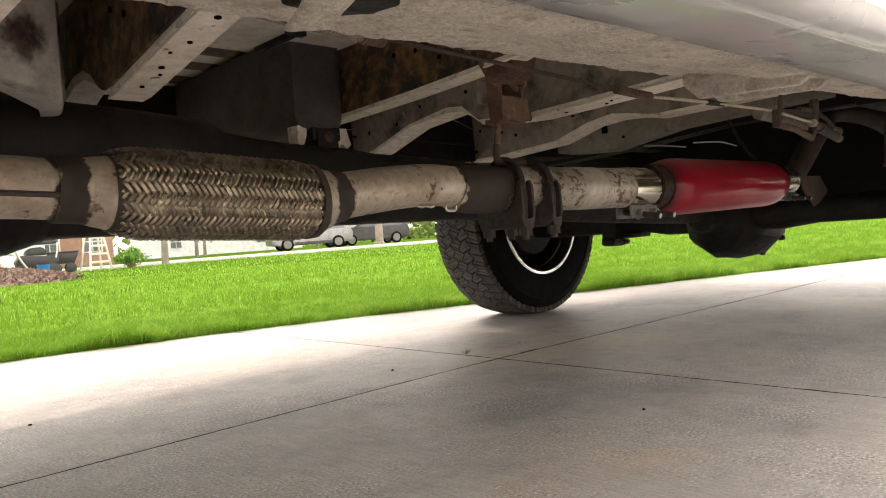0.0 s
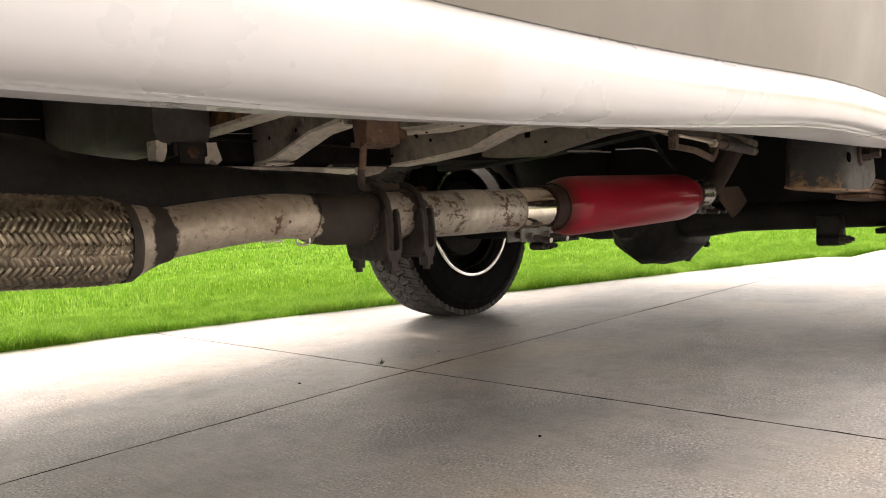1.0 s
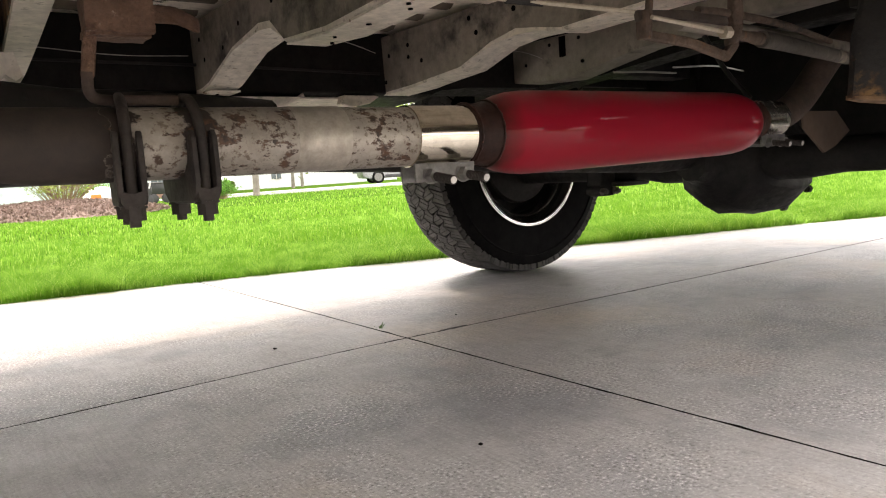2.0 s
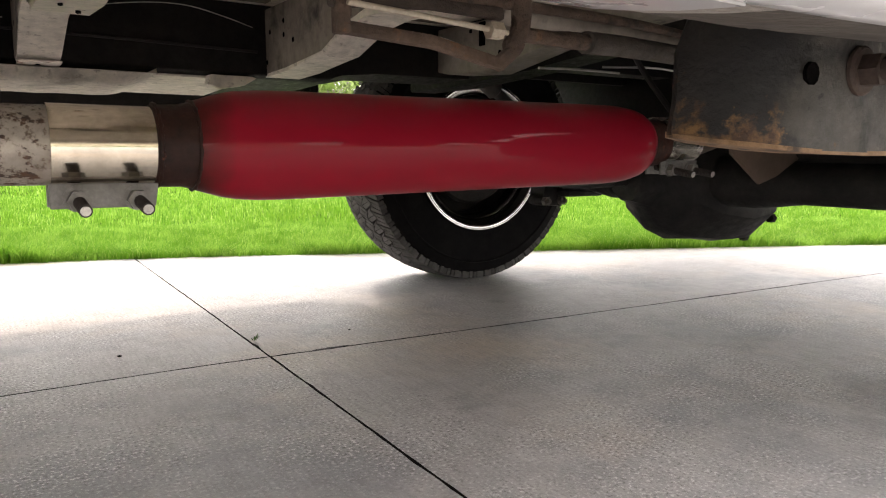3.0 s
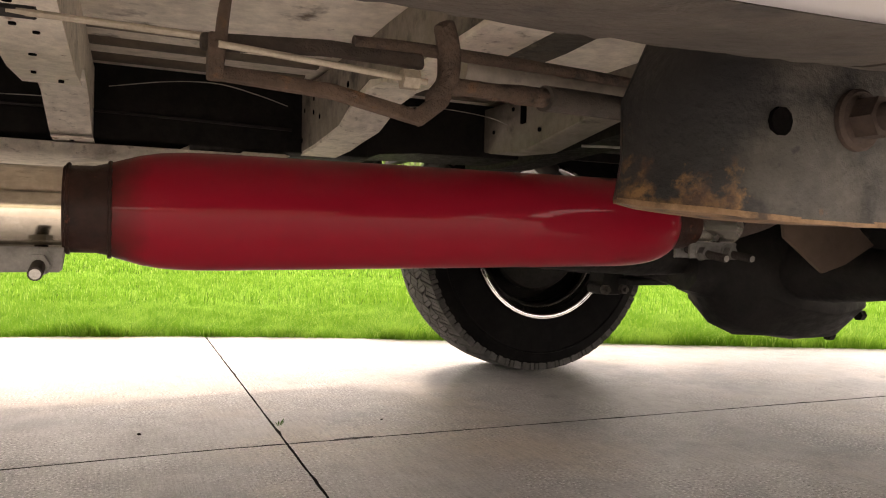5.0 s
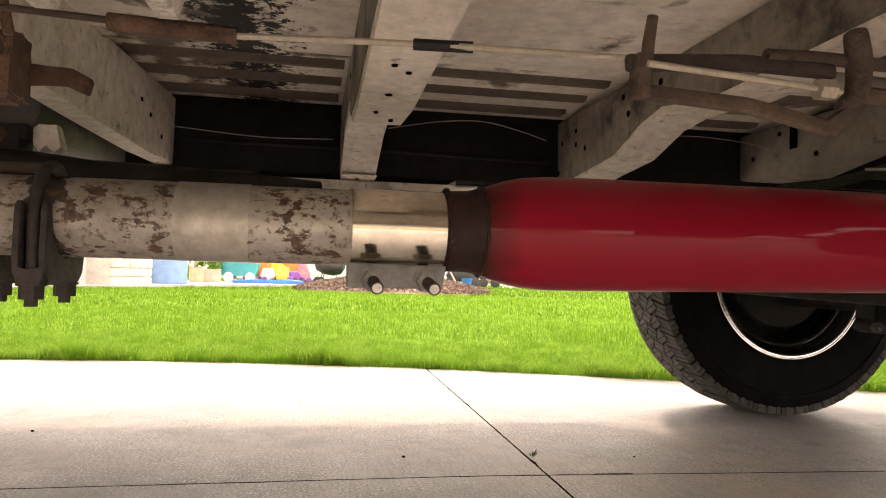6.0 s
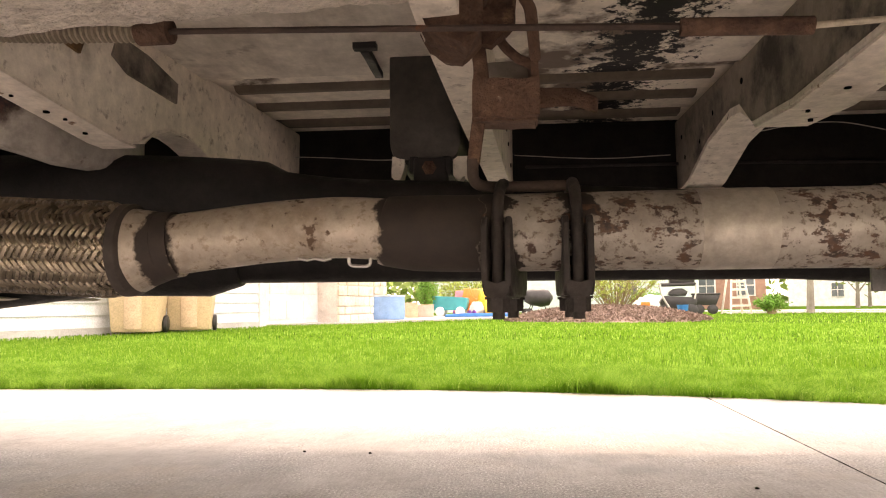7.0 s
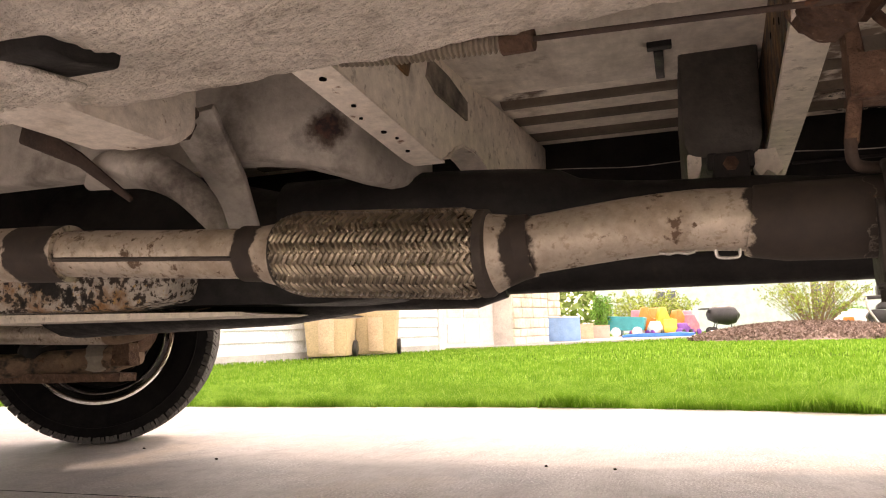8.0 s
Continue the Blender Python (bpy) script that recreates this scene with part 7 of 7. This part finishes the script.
street = tagged(part("road", prism(B(), [(9, 31.5), (60, 17), (62, 21.5), (10, 36.5)], "z", -0.06, 0.004), M["asphalt"]), "pale concrete street", "road", kind="structure")
path = tagged(part("pavement", prism(B(), [(8.5, 26.4), (40, 16.6), (40.3, 17.8), (8.7, 27.6)], "z", -0.06, 0.02), M["asphalt"]), "narrow pale footpath across the lawn", "pavement", kind="structure")


def tree(x, y, h, spread, seed, n_leaf=2600, mat="tree_leaf", size=0.16, trunk=0.14, low=0.32):
    rg = random.Random(seed)
    t = placed("tree", local(x, y), "young deciduous tree in spring leaf", "tree", "trees along the street")
    bm = B()
    tube(bm, smooth_path([(0, 0, -0.05), (0.05, 0.02, h * 0.3), (0.0, 0.05, h * 0.75)], 4), [trunk * (1 - 0.09 * i) for i in range(9)], 8)
    ends = []
    for k in range(16):
        a, f = rg.uniform(0, 2 * math.pi), rg.uniform(low, 0.75)
        end = Vector((spread * rg.uniform(0.5, 1) * math.cos(a), spread * rg.uniform(0.5, 1) * math.sin(a), h * min(1.0, f + rg.uniform(0.1, 0.35))))
        tube(bm, smooth_path([(0.02, 0.02, h * f * 0.9), tuple(Vector((0, 0, h * f)).lerp(end, 0.5) + Vector((0, 0, 0.15))), tuple(end)], 3), [0.05, 0.042, 0.035, 0.03, 0.022, 0.016, 0.01], 6)
        ends.append(end)
    part("trunk", bm, M["bark"], t)

    def shape(rgn, n):
        idx = rgn.integers(0, len(ends), n)
        e = np.array([ends[i] for i in idx])
        return e * rgn.uniform(0.75, 1.05, (n, 1)) ** np.array([1, 1, 0.3]) + rgn.normal(scale=(spread * 0.24, spread * 0.24, h * 0.07), size=(n, 3))
    foliage("crown", leaves(n_leaf, size, shape, seed), mat, t)
    return t


for i, (x, y, h, s) in enumerate(((-4, 44, 8, 3.2), (9.5, 41, 7, 2.8), (13, 52, 9, 3.5), (22, 46, 6, 2.6), (27, 55, 8, 3.4), (33, 48, 7, 2.8), (41, 58, 9, 3.8), (48, 46, 8, 3.2), (57, 52, 9, 3.6), (64, 40, 9, 3.6), (20, 60, 10, 4.0), (74, 30, 9, 3.8), (11.0, 25.5, 6, 2.4))):
    tree(x, y, h, s, 20 + i, low=0.12 if i % 2 else 0.3)


def woods():
    """Far trees as one uneven belt of leaf clumps."""
    def shape(r, n):
        a = r.uniform(radians(-60), radians(100), n)
        d = r.uniform(80, 105, n)
        top = 7 + 3 * np.sin(a * 23) + 2 * np.sin(a * 57 + 1) + 1.5 * np.sin(a * 131)
        return np.c_[d * np.sin(a), d * np.cos(a), top * r.uniform(0, 1, n) ** 0.8]
    me = leaves(26000, 0.55, shape, 77)
    me.materials.append(M["tree_leaf"])
    tagged(new("far_woods", me), "hazy belt of far spring trees", "trees", kind="stuff")


woods()


def car(x, y, turn, paint, label):
    c = placed("parked_car", local(x, y, turn), label, "car", "cars parked in the street")
    part("body", prism(B(), [(-2.3, 0.35), (-2.35, 0.75), (-2.2, 1.0), (-1.2, 1.08), (-0.5, 1.62), (1.5, 1.66), (2.2, 1.1), (2.35, 0.9), (2.35, 0.4), (1.9, 0.3), (-1.9, 0.3)], "y", -0.9, 0.9, 0.05), M[paint], c)
    for s in (-1, 1):
        part("side_window", prism(B(), [(-1.0, 1.1), (-0.45, 1.52), (1.4, 1.55), (1.95, 1.1)], "y", s * 0.905 - 0.006, s * 0.905 + 0.006), M["glass"], c)
        for wx in (-1.45, 1.45):
            w = part("wheel", lathe(B(), [(-0.11, 0.24), (-0.11, 0.32), (-0.09, 0.345), (0.09, 0.345), (0.11, 0.32), (0.11, 0.24)], (wx, s * 0.84, 0.35), "y", 24), M["rubber"], c)
            part("rim", lathe(B(), [(-0.115, 0.10), (-0.112, 0.23), (0.112, 0.23), (0.115, 0.10)], (wx, s * 0.84, 0.35), "y", 20), M["dull_zinc"], w)
    part("sill_trim", box(B(), -1.05, 1.05, -0.92, 0.92, 0.28, 0.46, 0.02), M["dark_trim"], c)
    return c


car(23.6, 35.1, -20, "car_paint", "grey car parked in the street")
car(28.4, 35.6, -20, "dark_trim", "dark car parked in the street")
post = placed("street_post", local(27.3, 33.3), "thick grey concrete post by the street", "post")
part("shaft", tube(B(), [(0, 0, -0.05), (0, 0, 1.9), (0, 0, 2.0)], [0.24, 0.22, 0.16], 14), M["bark"], post)
part("base", lathe(B(), [(-0.05, 0.34), (0.10, 0.32), (0.14, 0.25)], (0, 0, 0), "z", 14), M["bark"], post)


# added out of view: a wall dimming the front, a wall brightening the near side
garage = thing("front_blocker", (-3.6, 0.7, 0.0), "unseen grey-brown wall added ahead of the van to dim its front", "garage", kind="structure")
part("wall", box(B(), -3.75, -3.6, -1.2, 2.4, 0.0, 3.0), M["garage"], garage)
for k in range(20):
    part("siding_board", box(B(), -3.6, -3.588, -1.2, 2.4, 0.15 * k, 0.15 * k + 0.143, 0.002), M["garage"], garage)
# invented wall, out of view, that bounces light towards the near side
near_wall = thing("bounce_wall", (3.0, -15.0, 0.0), "unseen beige wall added across the driveway to bounce light", "house", kind="structure")
part("wall", box(B(), -3.0, 9.0, -15.2, -15.0, 0.0, 3.2), M["beige_siding"], near_wall)
for k in range(21):
    part("siding_board", box(B(), -3.0, 9.0, -15.0, -14.988, 0.15 * k, 0.15 * k + 0.143, 0.002), M["beige_siding"], near_wall)
